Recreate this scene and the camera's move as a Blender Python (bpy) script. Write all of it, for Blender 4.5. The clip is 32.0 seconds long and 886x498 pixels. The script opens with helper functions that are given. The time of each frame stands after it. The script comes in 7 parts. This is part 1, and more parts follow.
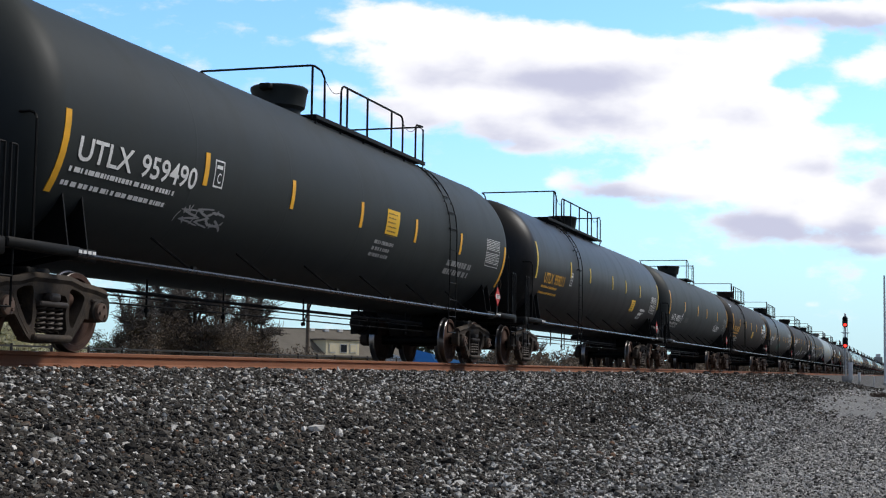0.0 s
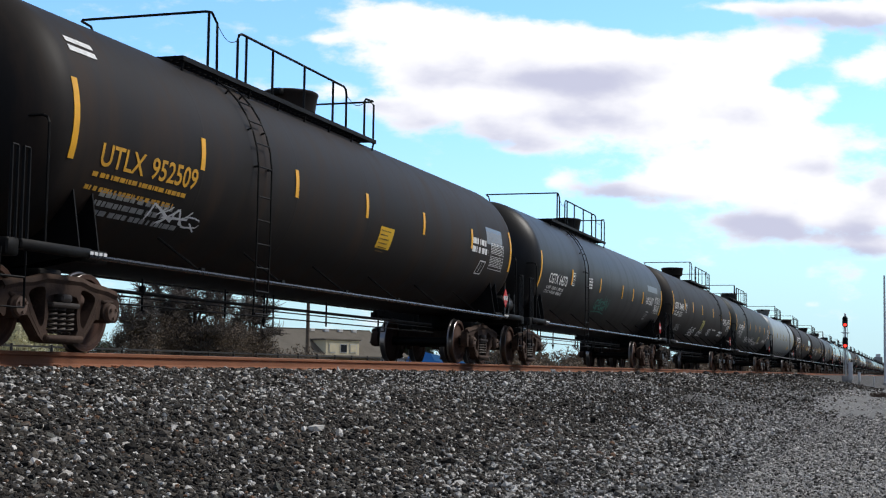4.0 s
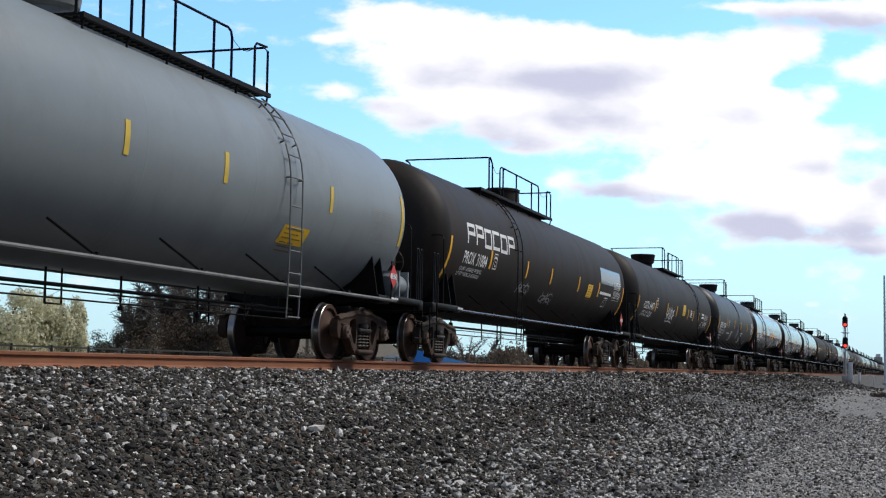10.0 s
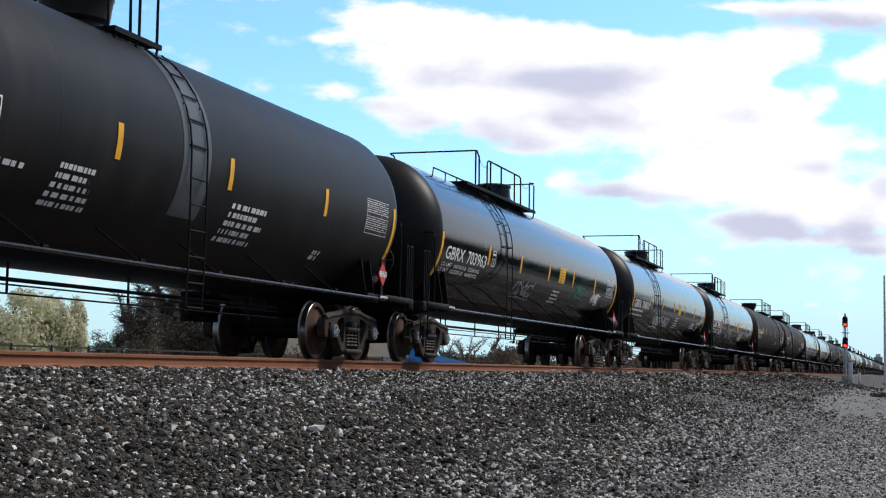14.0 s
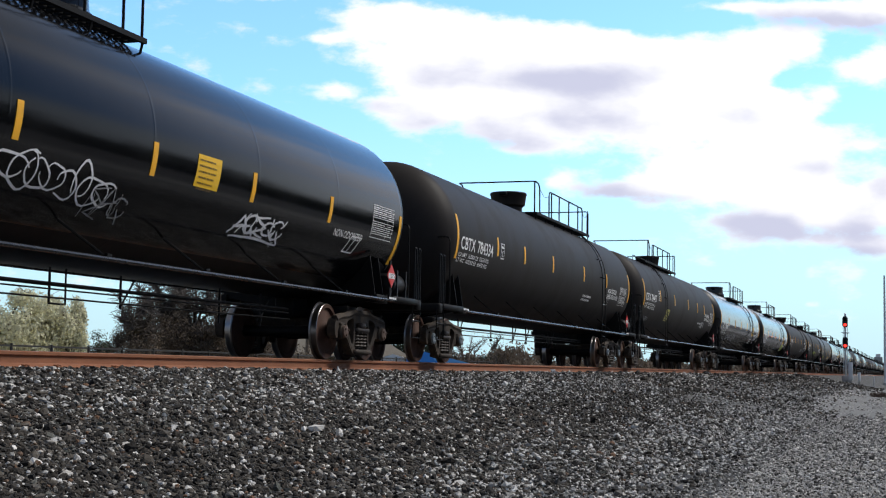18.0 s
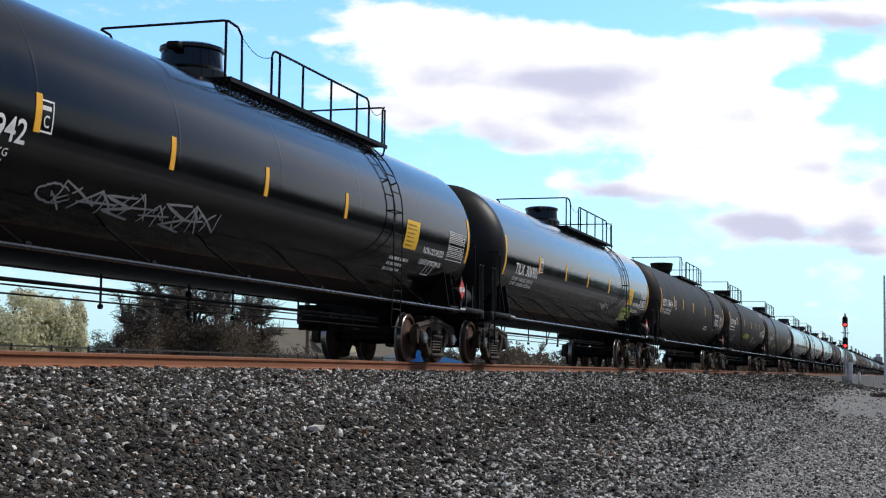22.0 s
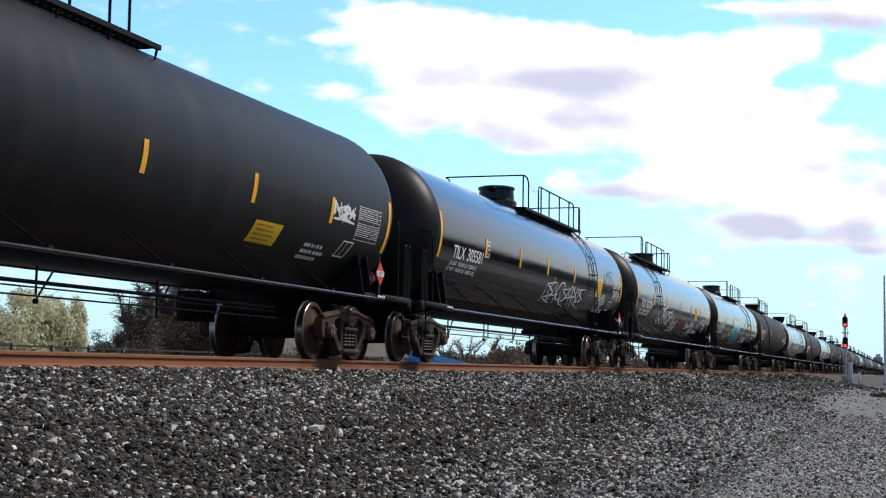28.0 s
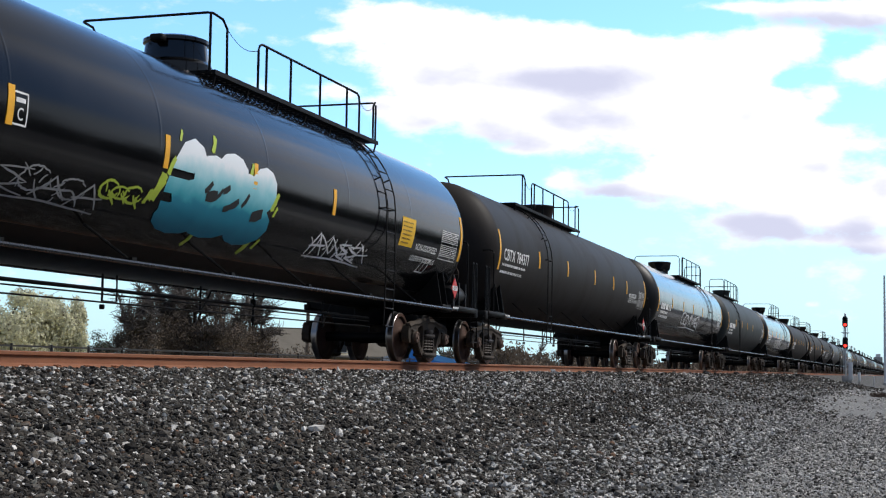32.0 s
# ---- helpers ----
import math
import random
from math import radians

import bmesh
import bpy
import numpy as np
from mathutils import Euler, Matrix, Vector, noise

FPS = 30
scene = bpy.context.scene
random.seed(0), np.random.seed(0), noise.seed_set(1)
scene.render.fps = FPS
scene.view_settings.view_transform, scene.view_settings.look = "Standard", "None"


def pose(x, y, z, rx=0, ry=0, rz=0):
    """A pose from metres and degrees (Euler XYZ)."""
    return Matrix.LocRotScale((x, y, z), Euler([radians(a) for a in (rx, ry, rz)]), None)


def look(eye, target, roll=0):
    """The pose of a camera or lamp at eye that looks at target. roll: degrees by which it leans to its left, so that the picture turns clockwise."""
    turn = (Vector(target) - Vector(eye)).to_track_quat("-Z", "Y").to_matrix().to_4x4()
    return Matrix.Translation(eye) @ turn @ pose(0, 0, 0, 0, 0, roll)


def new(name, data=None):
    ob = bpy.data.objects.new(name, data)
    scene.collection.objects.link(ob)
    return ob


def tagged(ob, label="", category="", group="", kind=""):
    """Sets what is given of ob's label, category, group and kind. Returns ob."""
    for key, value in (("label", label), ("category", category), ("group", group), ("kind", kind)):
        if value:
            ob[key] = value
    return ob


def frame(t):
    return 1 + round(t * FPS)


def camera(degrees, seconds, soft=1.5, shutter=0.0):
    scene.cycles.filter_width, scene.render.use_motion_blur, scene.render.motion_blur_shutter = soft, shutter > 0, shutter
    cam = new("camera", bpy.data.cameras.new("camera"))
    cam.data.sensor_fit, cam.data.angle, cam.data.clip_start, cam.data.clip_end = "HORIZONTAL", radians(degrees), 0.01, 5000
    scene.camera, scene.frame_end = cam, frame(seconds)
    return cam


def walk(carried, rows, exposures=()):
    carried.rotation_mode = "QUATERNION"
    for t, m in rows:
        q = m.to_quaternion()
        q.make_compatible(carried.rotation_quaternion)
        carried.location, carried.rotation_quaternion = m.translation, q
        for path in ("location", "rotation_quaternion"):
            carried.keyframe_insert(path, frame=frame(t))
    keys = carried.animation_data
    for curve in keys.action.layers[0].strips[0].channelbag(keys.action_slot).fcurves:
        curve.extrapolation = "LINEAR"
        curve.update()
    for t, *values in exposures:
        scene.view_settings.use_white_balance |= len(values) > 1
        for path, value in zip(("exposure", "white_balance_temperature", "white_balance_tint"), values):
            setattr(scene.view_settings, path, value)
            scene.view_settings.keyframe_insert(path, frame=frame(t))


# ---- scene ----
# ---- the camera: it stands still beside the line ----
cam = camera(34.405, 32.0, soft=1.15)
EYE = (0.0, 0.0, -0.127)
AIM = (0.94769747, 0.30805771, -0.127 + 0.08348628)
walk(cam, [(0.0, look(EYE, AIM, 0.871)), (32.0, look(EYE, AIM, 0.871))],
     exposures=[(0.0, -0.09), (8.0, -0.05), (16.0, -0.02), (24.0, 0.04), (32.0, 0.11)])

# ---- sky, sun, exposure ----
SUN_EL, SUN_AZ = 47.0, -54.0          # height of the sun, and its direction from +X towards +Y


def link(nt, a, b):
    nt.links.new(a, b)


def math_node(nt, op, a, b=None, clamp=False):
    n = nt.nodes.new("ShaderNodeMath")
    n.operation, n.use_clamp = op, clamp
    for i, v in enumerate((a, b)):
        if v is None:
            continue
        if isinstance(v, (int, float)):
            n.inputs[i].default_value = v
        else:
            link(nt, v, n.inputs[i])
    return n.outputs[0]


def dot_node(nt, vec, axis):
    n = nt.nodes.new("ShaderNodeVectorMath")
    n.operation = "DOT_PRODUCT"
    link(nt, vec, n.inputs[0])
    n.inputs[1].default_value = axis
    return n.outputs["Value"]


def make_sky():
    w = bpy.data.worlds.new("sky")
    scene.world = w
    w.use_nodes = True
    nt = w.node_tree
    nt.nodes.clear()
    out = nt.nodes.new("ShaderNodeOutputWorld")
    bg = nt.nodes.new("ShaderNodeBackground")
    sky = nt.nodes.new("ShaderNodeTexSky")
    sky.sky_type, sky.sun_disc = "NISHITA", False
    sky.sun_elevation, sky.sun_rotation = radians(SUN_EL), radians(90 - SUN_AZ)
    sky.air_density, sky.dust_density, sky.ozone_density = 1.0, 0.6, 2.5
    tc = nt.nodes.new("ShaderNodeTexCoord")
    way = tc.outputs["Generated"]
    # axes of the part of the sky above the train
    fwd = (Vector(AIM) - Vector(EYE)).normalized()
    right = fwd.cross(Vector((0, 0, 1))).normalized()
    up = right.cross(fwd)
    c = math_node(nt, "MAXIMUM", dot_node(nt, way, fwd), 0.05)
    a = math_node(nt, "DIVIDE", dot_node(nt, way, right), c)
    b = math_node(nt, "DIVIDE", dot_node(nt, way, up), c)
    comb = nt.nodes.new("ShaderNodeCombineXYZ")
    link(nt, a, comb.inputs[0])
    link(nt, b, comb.inputs[1])
    comb.inputs[2].default_value = 3.7
    stretch = nt.nodes.new("ShaderNodeVectorMath")
    stretch.operation = "MULTIPLY"
    link(nt, comb.outputs[0], stretch.inputs[0])
    stretch.inputs[1].default_value = (1.0, 2.0, 1.0)
    big = nt.nodes.new("ShaderNodeTexNoise")
    big.inputs["Scale"].default_value, big.inputs["Detail"].default_value, big.inputs["Roughness"].default_value = 22.0, 10.0, 0.60
    link(nt, stretch.outputs[0], big.inputs["Vector"])
    fine = nt.nodes.new("ShaderNodeTexNoise")
    fine.inputs["Scale"].default_value, fine.inputs["Detail"].default_value = 22.0, 6.0
    link(nt, stretch.outputs[0], fine.inputs["Vector"])
    # the cloud bank: soft lumps (right, up, half width, half height, weight)
    def lumps(table):
        total = None
        for x, y, rx, ry, k in table:
            dx = math_node(nt, "DIVIDE", math_node(nt, "SUBTRACT", a, x), rx)
            dy = math_node(nt, "DIVIDE", math_node(nt, "SUBTRACT", b, y), ry)
            q = math_node(nt, "ADD", math_node(nt, "MULTIPLY", dx, dx), math_node(nt, "MULTIPLY", dy, dy))
            g = math_node(nt, "MULTIPLY", math_node(nt, "EXPONENT", math_node(nt, "MULTIPLY", q, -1.0)), k)
            total = g if total is None else math_node(nt, "ADD", total, g)
        return total
    total = math_node(nt, "MINIMUM", lumps(CLOUDS), 1.0)
    # away from the bank the sky goes on with scattered cloud
    ra = math_node(nt, "MULTIPLY", math_node(nt, "ABSOLUTE", a), 2.0)
    rb = math_node(nt, "MULTIPLY", math_node(nt, "ABSOLUTE", b), 3.2)
    away = math_node(nt, "SUBTRACT", math_node(nt, "MAXIMUM", ra, rb), 0.75, True)
    total = math_node(nt, "ADD", total, math_node(nt, "MULTIPLY", away, 0.06))
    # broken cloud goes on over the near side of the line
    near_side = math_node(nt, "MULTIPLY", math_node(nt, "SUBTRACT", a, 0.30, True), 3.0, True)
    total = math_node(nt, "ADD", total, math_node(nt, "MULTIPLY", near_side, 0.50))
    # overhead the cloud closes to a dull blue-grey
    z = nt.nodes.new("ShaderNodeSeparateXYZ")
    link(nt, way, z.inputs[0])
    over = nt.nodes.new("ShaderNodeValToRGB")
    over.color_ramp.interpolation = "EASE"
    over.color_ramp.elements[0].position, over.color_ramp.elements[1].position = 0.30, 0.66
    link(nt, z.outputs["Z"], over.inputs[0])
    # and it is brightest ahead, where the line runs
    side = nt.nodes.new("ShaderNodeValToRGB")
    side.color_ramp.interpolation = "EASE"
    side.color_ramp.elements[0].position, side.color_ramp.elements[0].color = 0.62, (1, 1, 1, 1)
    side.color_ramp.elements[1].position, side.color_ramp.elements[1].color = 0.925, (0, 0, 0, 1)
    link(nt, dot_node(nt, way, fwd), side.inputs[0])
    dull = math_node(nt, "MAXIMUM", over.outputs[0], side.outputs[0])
    lump = math_node(nt, "MULTIPLY", math_node(nt, "SUBTRACT", big.outputs["Fac"], 0.46), 1.9)
    dens = math_node(nt, "ADD", total, lump)
    cover = nt.nodes.new("ShaderNodeValToRGB")
    cover.color_ramp.elements[0].position, cover.color_ramp.elements[1].position = 0.18, 0.72
    cover.color_ramp.interpolation = "EASE"
    link(nt, dens, cover.inputs[0])
    # bright tops and grey undersides
    grey = math_node(nt, "ADD", lumps(GREYS), math_node(nt, "MULTIPLY", math_node(nt, "SUBTRACT", fine.outputs["Fac"], 0.5), 1.3))
    shade = nt.nodes.new("ShaderNodeValToRGB")
    shade.color_ramp.interpolation = "EASE"
    e = shade.color_ramp.elements
    e[0].position, e[0].color = 0.02, (1.0, 1.0, 1.04, 1)
    e[1].position, e[1].color = 0.95, (0.58, 0.595, 0.75, 1)
    link(nt, grey, shade.inputs[0])
    lit = nt.nodes.new("ShaderNodeMix")
    lit.data_type, lit.blend_type = "RGBA", "MULTIPLY"
    lit.inputs["Factor"].default_value = 1.0
    link(nt, shade.outputs[0], lit.inputs["A"])
    lit.inputs["B"].default_value = (CLOUD_LIGHT, CLOUD_LIGHT, CLOUD_LIGHT, 1)
    mix = nt.nodes.new("ShaderNodeMix")
    mix.data_type = "RGBA"
    link(nt, cover.outputs[0], mix.inputs["Factor"])
    tint = nt.nodes.new("ShaderNodeMix")
    tint.data_type, tint.blend_type = "RGBA", "MULTIPLY"
    tint.inputs["Factor"].default_value = 1.0
    link(nt, sky.outputs[0], tint.inputs["A"])
    tint.inputs["B"].default_value = SKY_TINT
    # pale haze low over the horizon
    low = nt.nodes.new("ShaderNodeValToRGB")
    low.color_ramp.interpolation = "EASE"
    low.color_ramp.elements[0].position, low.color_ramp.elements[0].color = 0.0, (0.85, 0.85, 0.85, 1)
    low.color_ramp.elements[1].position, low.color_ramp.elements[1].color = 0.20, (0, 0, 0, 1)
    link(nt, z.outputs["Z"], low.inputs[0])
    haze = nt.nodes.new("ShaderNodeMix")
    haze.data_type = "RGBA"
    link(nt, low.outputs[0], haze.inputs["Factor"])
    link(nt, tint.outputs["Result"], haze.inputs["A"])
    haze.inputs["B"].default_value = (4.2, 6.0, 6.9, 1)
    link(nt, haze.outputs["Result"], mix.inputs["A"])
    link(nt, lit.outputs["Result"], mix.inputs["B"])
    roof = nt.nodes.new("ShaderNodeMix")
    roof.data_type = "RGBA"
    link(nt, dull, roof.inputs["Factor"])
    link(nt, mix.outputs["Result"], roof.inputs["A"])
    # round the rest of the sky: pale haze low down, clear blue above it, grey cloud overhead
    wave = math_node(nt, "ADD", z.outputs["Z"], math_node(nt, "MULTIPLY", math_node(nt, "SUBTRACT", big.outputs["Fac"], 0.5), 0.10))
    bands = nt.nodes.new("ShaderNodeValToRGB")
    els = bands.color_ramp.elements
    while len(els) < 6:
        els.new(0.5)
    for q, (pos, col) in zip(els, ((0.0, (0.72, 0.80, 0.90)), (0.17, (0.64, 0.75, 0.90)), (0.26, (0.24, 0.46, 0.92)), (0.44, (0.19, 0.39, 0.84)), (0.60, (0.46, 0.50, 0.60)), (1.0, (0.32, 0.35, 0.40)))):
        q.position, q.color = pos, (*col, 1)
    link(nt, wave, bands.inputs[0])
    dome = nt.nodes.new("ShaderNodeMix")
    dome.data_type, dome.blend_type = "RGBA", "MULTIPLY"
    dome.inputs["Factor"].default_value = 1.0
    link(nt, bands.outputs[0], dome.inputs["A"])
    dome.inputs["B"].default_value = (4.0, 4.0, 4.0, 1)
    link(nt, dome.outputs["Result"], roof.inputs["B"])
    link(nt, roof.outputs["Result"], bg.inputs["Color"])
    bg.inputs["Strength"].default_value = 0.14
    link(nt, bg.outputs[0], out.inputs[0])


CLOUD_LIGHT = 7.9
SKY_TINT = (1.16, 1.60, 1.88, 1)
CLOUDS = [(0.046, 0.089, 0.055, 0.0126, 0.45), (0.085, 0.127, 0.079, 0.0237, 0.35), (-0.065, 0.156, 0.028, 0.0138, 0.70), (-0.021, 0.158, 0.036, 0.0158, 0.80), (0.030, 0.150, 0.041, 0.0150, 0.85), (0.077, 0.143, 0.036, 0.0134, 0.85), (0.125, 0.139, 0.039, 0.0126, 0.85),
          (0.172, 0.133, 0.032, 0.0134, 0.85), (0.216, 0.141, 0.026, 0.0158, 0.85), (0.243, 0.148, 0.019, 0.0095, 0.75), (0.200, 0.115, 0.036, 0.0197, 0.80), (-0.033, 0.127, 0.043, 0.0178, 0.55),
          (0.026, 0.115, 0.059, 0.0217, 0.65), (0.101, 0.111, 0.063, 0.0237, 0.75), (0.156, 0.095, 0.043, 0.0197, 0.75), (-0.075, 0.109, 0.020, 0.0063, 0.50), (-0.090, 0.146, 0.015, 0.0036, 0.35),
          (-0.037, 0.095, 0.028, 0.0095, 0.40), (0.002, 0.099, 0.032, 0.0103, 0.55), (-0.025, 0.084, 0.028, 0.0055, 0.30), (0.058, 0.083, 0.036, 0.0079, 0.45), (0.085, 0.073, 0.030, 0.0055, 0.40),
          (0.046, 0.070, 0.022, 0.0036, 0.30), (0.079, 0.049, 0.013, 0.0063, 0.45), (0.115, 0.043, 0.022, 0.0055, 0.50), (0.156, 0.050, 0.029, 0.0142, 0.80), (0.192, 0.053, 0.028, 0.0174, 0.85),
          (0.216, 0.079, 0.030, 0.0245, 0.85), (0.251, 0.075, 0.024, 0.0205, 0.80), (0.239, 0.101, 0.017, 0.0118, 0.60), (0.285, 0.130, 0.016, 0.0103, 0.75), (0.303, 0.135, 0.011, 0.0126, 0.75),
          (0.267, 0.111, 0.009, 0.0071, 0.35), (0.251, 0.041, 0.032, 0.0174, 0.85), (0.220, 0.021, 0.032, 0.0103, 0.65), (0.283, 0.027, 0.028, 0.0158, 0.80), (0.307, 0.044, 0.012, 0.0197, 0.70),
          (0.299, 0.079, 0.014, 0.0079, 0.50), (0.300, 0.006, 0.021, 0.0063, 0.60), (0.263, 0.010, 0.028, 0.0055, 0.50), (0.243, 0.171, 0.041, 0.0055, 0.60), (0.295, 0.168, 0.036, 0.0150, 0.75),
          (0.204, 0.172, 0.028, 0.0032, 0.40), (-0.124, 0.173, 0.028, 0.0032, 0.30), (0.259, -0.035, 0.007, 0.0032, 0.50), (0.239, 0.123, 0.010, 0.0051, -0.50), (0.115, 0.158, 0.016, 0.0047, -0.50),
          (0.283, 0.097, 0.016, 0.0032, -0.40)]
# grey undersides of the bank
GREYS = [(0.117, 0.119, 0.047, 0.0134, 0.75), (0.062, 0.119, 0.043, 0.0111, 0.45), (0.006, 0.119, 0.055, 0.0118, 0.45), (0.089, 0.092, 0.067, 0.0103, 0.55), (-0.009, 0.087, 0.047, 0.0079, 0.45),
          (-0.057, 0.099, 0.028, 0.0055, 0.35), (0.116, 0.041, 0.024, 0.0079, 0.75), (0.160, 0.038, 0.024, 0.0055, 0.50), (0.216, 0.022, 0.028, 0.0095, 0.85), (0.251, 0.014, 0.036, 0.0079, 0.70),
          (0.291, 0.016, 0.024, 0.0118, 0.65), (0.307, 0.048, 0.012, 0.0134, 0.50), (0.283, 0.002, 0.032, 0.0047, 0.80), (0.259, 0.165, 0.055, 0.0071, 0.65), (0.300, 0.158, 0.028, 0.0079, 0.65),
          (0.216, 0.093, 0.020, 0.0095, 0.35), (0.259, 0.060, 0.024, 0.0055, 0.30), (0.046, 0.075, 0.047, 0.0079, 0.50)]
make_sky()
sun_data = bpy.data.lights.new("sun", "SUN")
sun_data.energy, sun_data.angle, sun_data.color = 2.9, radians(20), (1.0, 0.965, 0.92)
sun = new("sun", sun_data)
el, az = radians(SUN_EL), radians(SUN_AZ)
sun.matrix_world = look((60 * math.cos(el) * math.cos(az), 60 * math.cos(el) * math.sin(az), 60 * math.sin(el)), (0, 0, 0))


# ---- materials ----
def material(name, colour, rough=0.6, metal=0.0, vary=0.25, scale=6.0, bump=0.0, bump_scale=60.0, dirt=None, dirt_amount=0.0,
             dirt_scale=2.0, streak=(1, 1, 1), coat=0.0, island=0.0, random=0.0, spec=0.5, emit=0.0, stops=None, fleck=None, thin=0.0):
    """A surface with grain at two scales; dirt is a second colour in patches, streaked by the scale of its space."""
    m = bpy.data.materials.new(name)
    m.use_nodes = True
    nt = m.node_tree
    p = nt.nodes["Principled BSDF"]
    p.inputs["Roughness"].default_value, p.inputs["Metallic"].default_value = rough, metal
    p.inputs["Specular IOR Level"].default_value = spec
    p.inputs["Coat Weight"].default_value, p.inputs["Coat Roughness"].default_value = coat, 0.06
    tc = nt.nodes.new("ShaderNodeTexCoord")
    space = tc.outputs["Object"]
    n1 = nt.nodes.new("ShaderNodeTexNoise")
    n1.inputs["Scale"].default_value, n1.inputs["Detail"].default_value = scale, 6
    link(nt, space, n1.inputs["Vector"])
    n2 = nt.nodes.new("ShaderNodeTexNoise")
    n2.inputs["Scale"].default_value, n2.inputs["Detail"].default_value = scale * 9, 3
    link(nt, space, n2.inputs["Vector"])
    k = math_node(nt, "ADD", math_node(nt, "MULTIPLY", n1.outputs["Fac"], 0.65), math_node(nt, "MULTIPLY", n2.outputs["Fac"], 0.35))
    k = math_node(nt, "ADD", math_node(nt, "MULTIPLY", math_node(nt, "SUBTRACT", k, 0.5), vary * 4), 1.0)
    base = None
    if island or random:
        if island:
            src = nt.nodes.new("ShaderNodeNewGeometry").outputs["Random Per Island"]
        else:
            src = nt.nodes.new("ShaderNodeObjectInfo").outputs["Random"]
        if stops:
            ramp = nt.nodes.new("ShaderNodeValToRGB")
            els = ramp.color_ramp.elements
            while len(els) < len(stops):
                els.new(0.5)
            for q, (pos, col) in zip(els, stops):
                q.position, q.color = pos, (*col, 1)
            link(nt, src, ramp.inputs[0])
            base = ramp.outputs[0]
        else:
            f = math_node(nt, "ADD", math_node(nt, "MULTIPLY", math_node(nt, "SUBTRACT", src, 0.5), 2 * (island + random)), 1.0)
            k = math_node(nt, "MULTIPLY", k, f)
    mul = nt.nodes.new("ShaderNodeMix")
    mul.data_type, mul.blend_type = "RGBA", "MULTIPLY"
    mul.inputs["Factor"].default_value = 1.0
    if base is None:
        mul.inputs["A"].default_value = (*colour, 1)
    else:
        link(nt, base, mul.inputs["A"])
    link(nt, k, mul.inputs["B"])
    col = mul.outputs["Result"]
    if dirt:
        mp = nt.nodes.new("ShaderNodeMapping")
        mp.inputs["Scale"].default_value = streak
        link(nt, space, mp.inputs["Vector"])
        nd = nt.nodes.new("ShaderNodeTexNoise")
        nd.inputs["Scale"].default_value, nd.inputs["Detail"].default_value, nd.inputs["Roughness"].default_value = dirt_scale, 8, 0.62
        link(nt, mp.outputs[0], nd.inputs["Vector"])
        r = nt.nodes.new("ShaderNodeValToRGB")
        r.color_ramp.elements[0].position, r.color_ramp.elements[1].position = 0.48, 0.72
        link(nt, nd.outputs["Fac"], r.inputs[0])
        mx = nt.nodes.new("ShaderNodeMix")
        mx.data_type = "RGBA"
        link(nt, math_node(nt, "MULTIPLY", r.outputs[0], dirt_amount), mx.inputs["Factor"])
        link(nt, col, mx.inputs["A"])
        mx.inputs["B"].default_value = (*dirt, 1)
        col = mx.outputs["Result"]
        link(nt, math_node(nt, "ADD", math_node(nt, "MULTIPLY", r.outputs[0], 0.3 * dirt_amount), rough), p.inputs["Roughness"])
    if fleck:                                                  # scattered pale chips: (colour, chips per metre, share, amount)
        vo = nt.nodes.new("ShaderNodeTexVoronoi")
        vo.inputs["Scale"].default_value = fleck[1]
        link(nt, space, vo.inputs["Vector"])
        one = nt.nodes.new("ShaderNodeSeparateColor")
        link(nt, vo.outputs["Color"], one.inputs[0])
        hit = math_node(nt, "MULTIPLY", math_node(nt, "GREATER_THAN", one.outputs[0], 1 - fleck[2]), math_node(nt, "MULTIPLY", one.outputs[1], fleck[3]))
        mf = nt.nodes.new("ShaderNodeMix")
        mf.data_type = "RGBA"
        link(nt, hit, mf.inputs["Factor"])
        link(nt, col, mf.inputs["A"])
        mf.inputs["B"].default_value = (*fleck[0], 1)
        col = mf.outputs["Result"]
    link(nt, col, p.inputs["Base Color"])
    if emit:
        p.inputs["Emission Color"].default_value = (*colour, 1)
        p.inputs["Emission Strength"].default_value = emit
    if bump:
        bp = nt.nodes.new("ShaderNodeBump")
        bp.inputs["Strength"].default_value, bp.inputs["Distance"].default_value = bump, 0.02
        nb = nt.nodes.new("ShaderNodeTexNoise")
        nb.inputs["Scale"].default_value, nb.inputs["Detail"].default_value = bump_scale, 4
        link(nt, space, nb.inputs["Vector"])
        link(nt, nb.outputs["Fac"], bp.inputs["Height"])
        link(nt, bp.outputs[0], p.inputs["Normal"])
    if thin:                                                   # light comes through thin leaves
        tr = nt.nodes.new("ShaderNodeBsdfTranslucent")
        link(nt, col, tr.inputs["Color"])
        ms = nt.nodes.new("ShaderNodeMixShader")
        ms.inputs[0].default_value = thin
        link(nt, p.outputs[0], ms.inputs[1])
        link(nt, tr.outputs[0], ms.inputs[2])
        link(nt, ms.outputs[0], nt.nodes["Material Output"].inputs["Surface"])
    return m


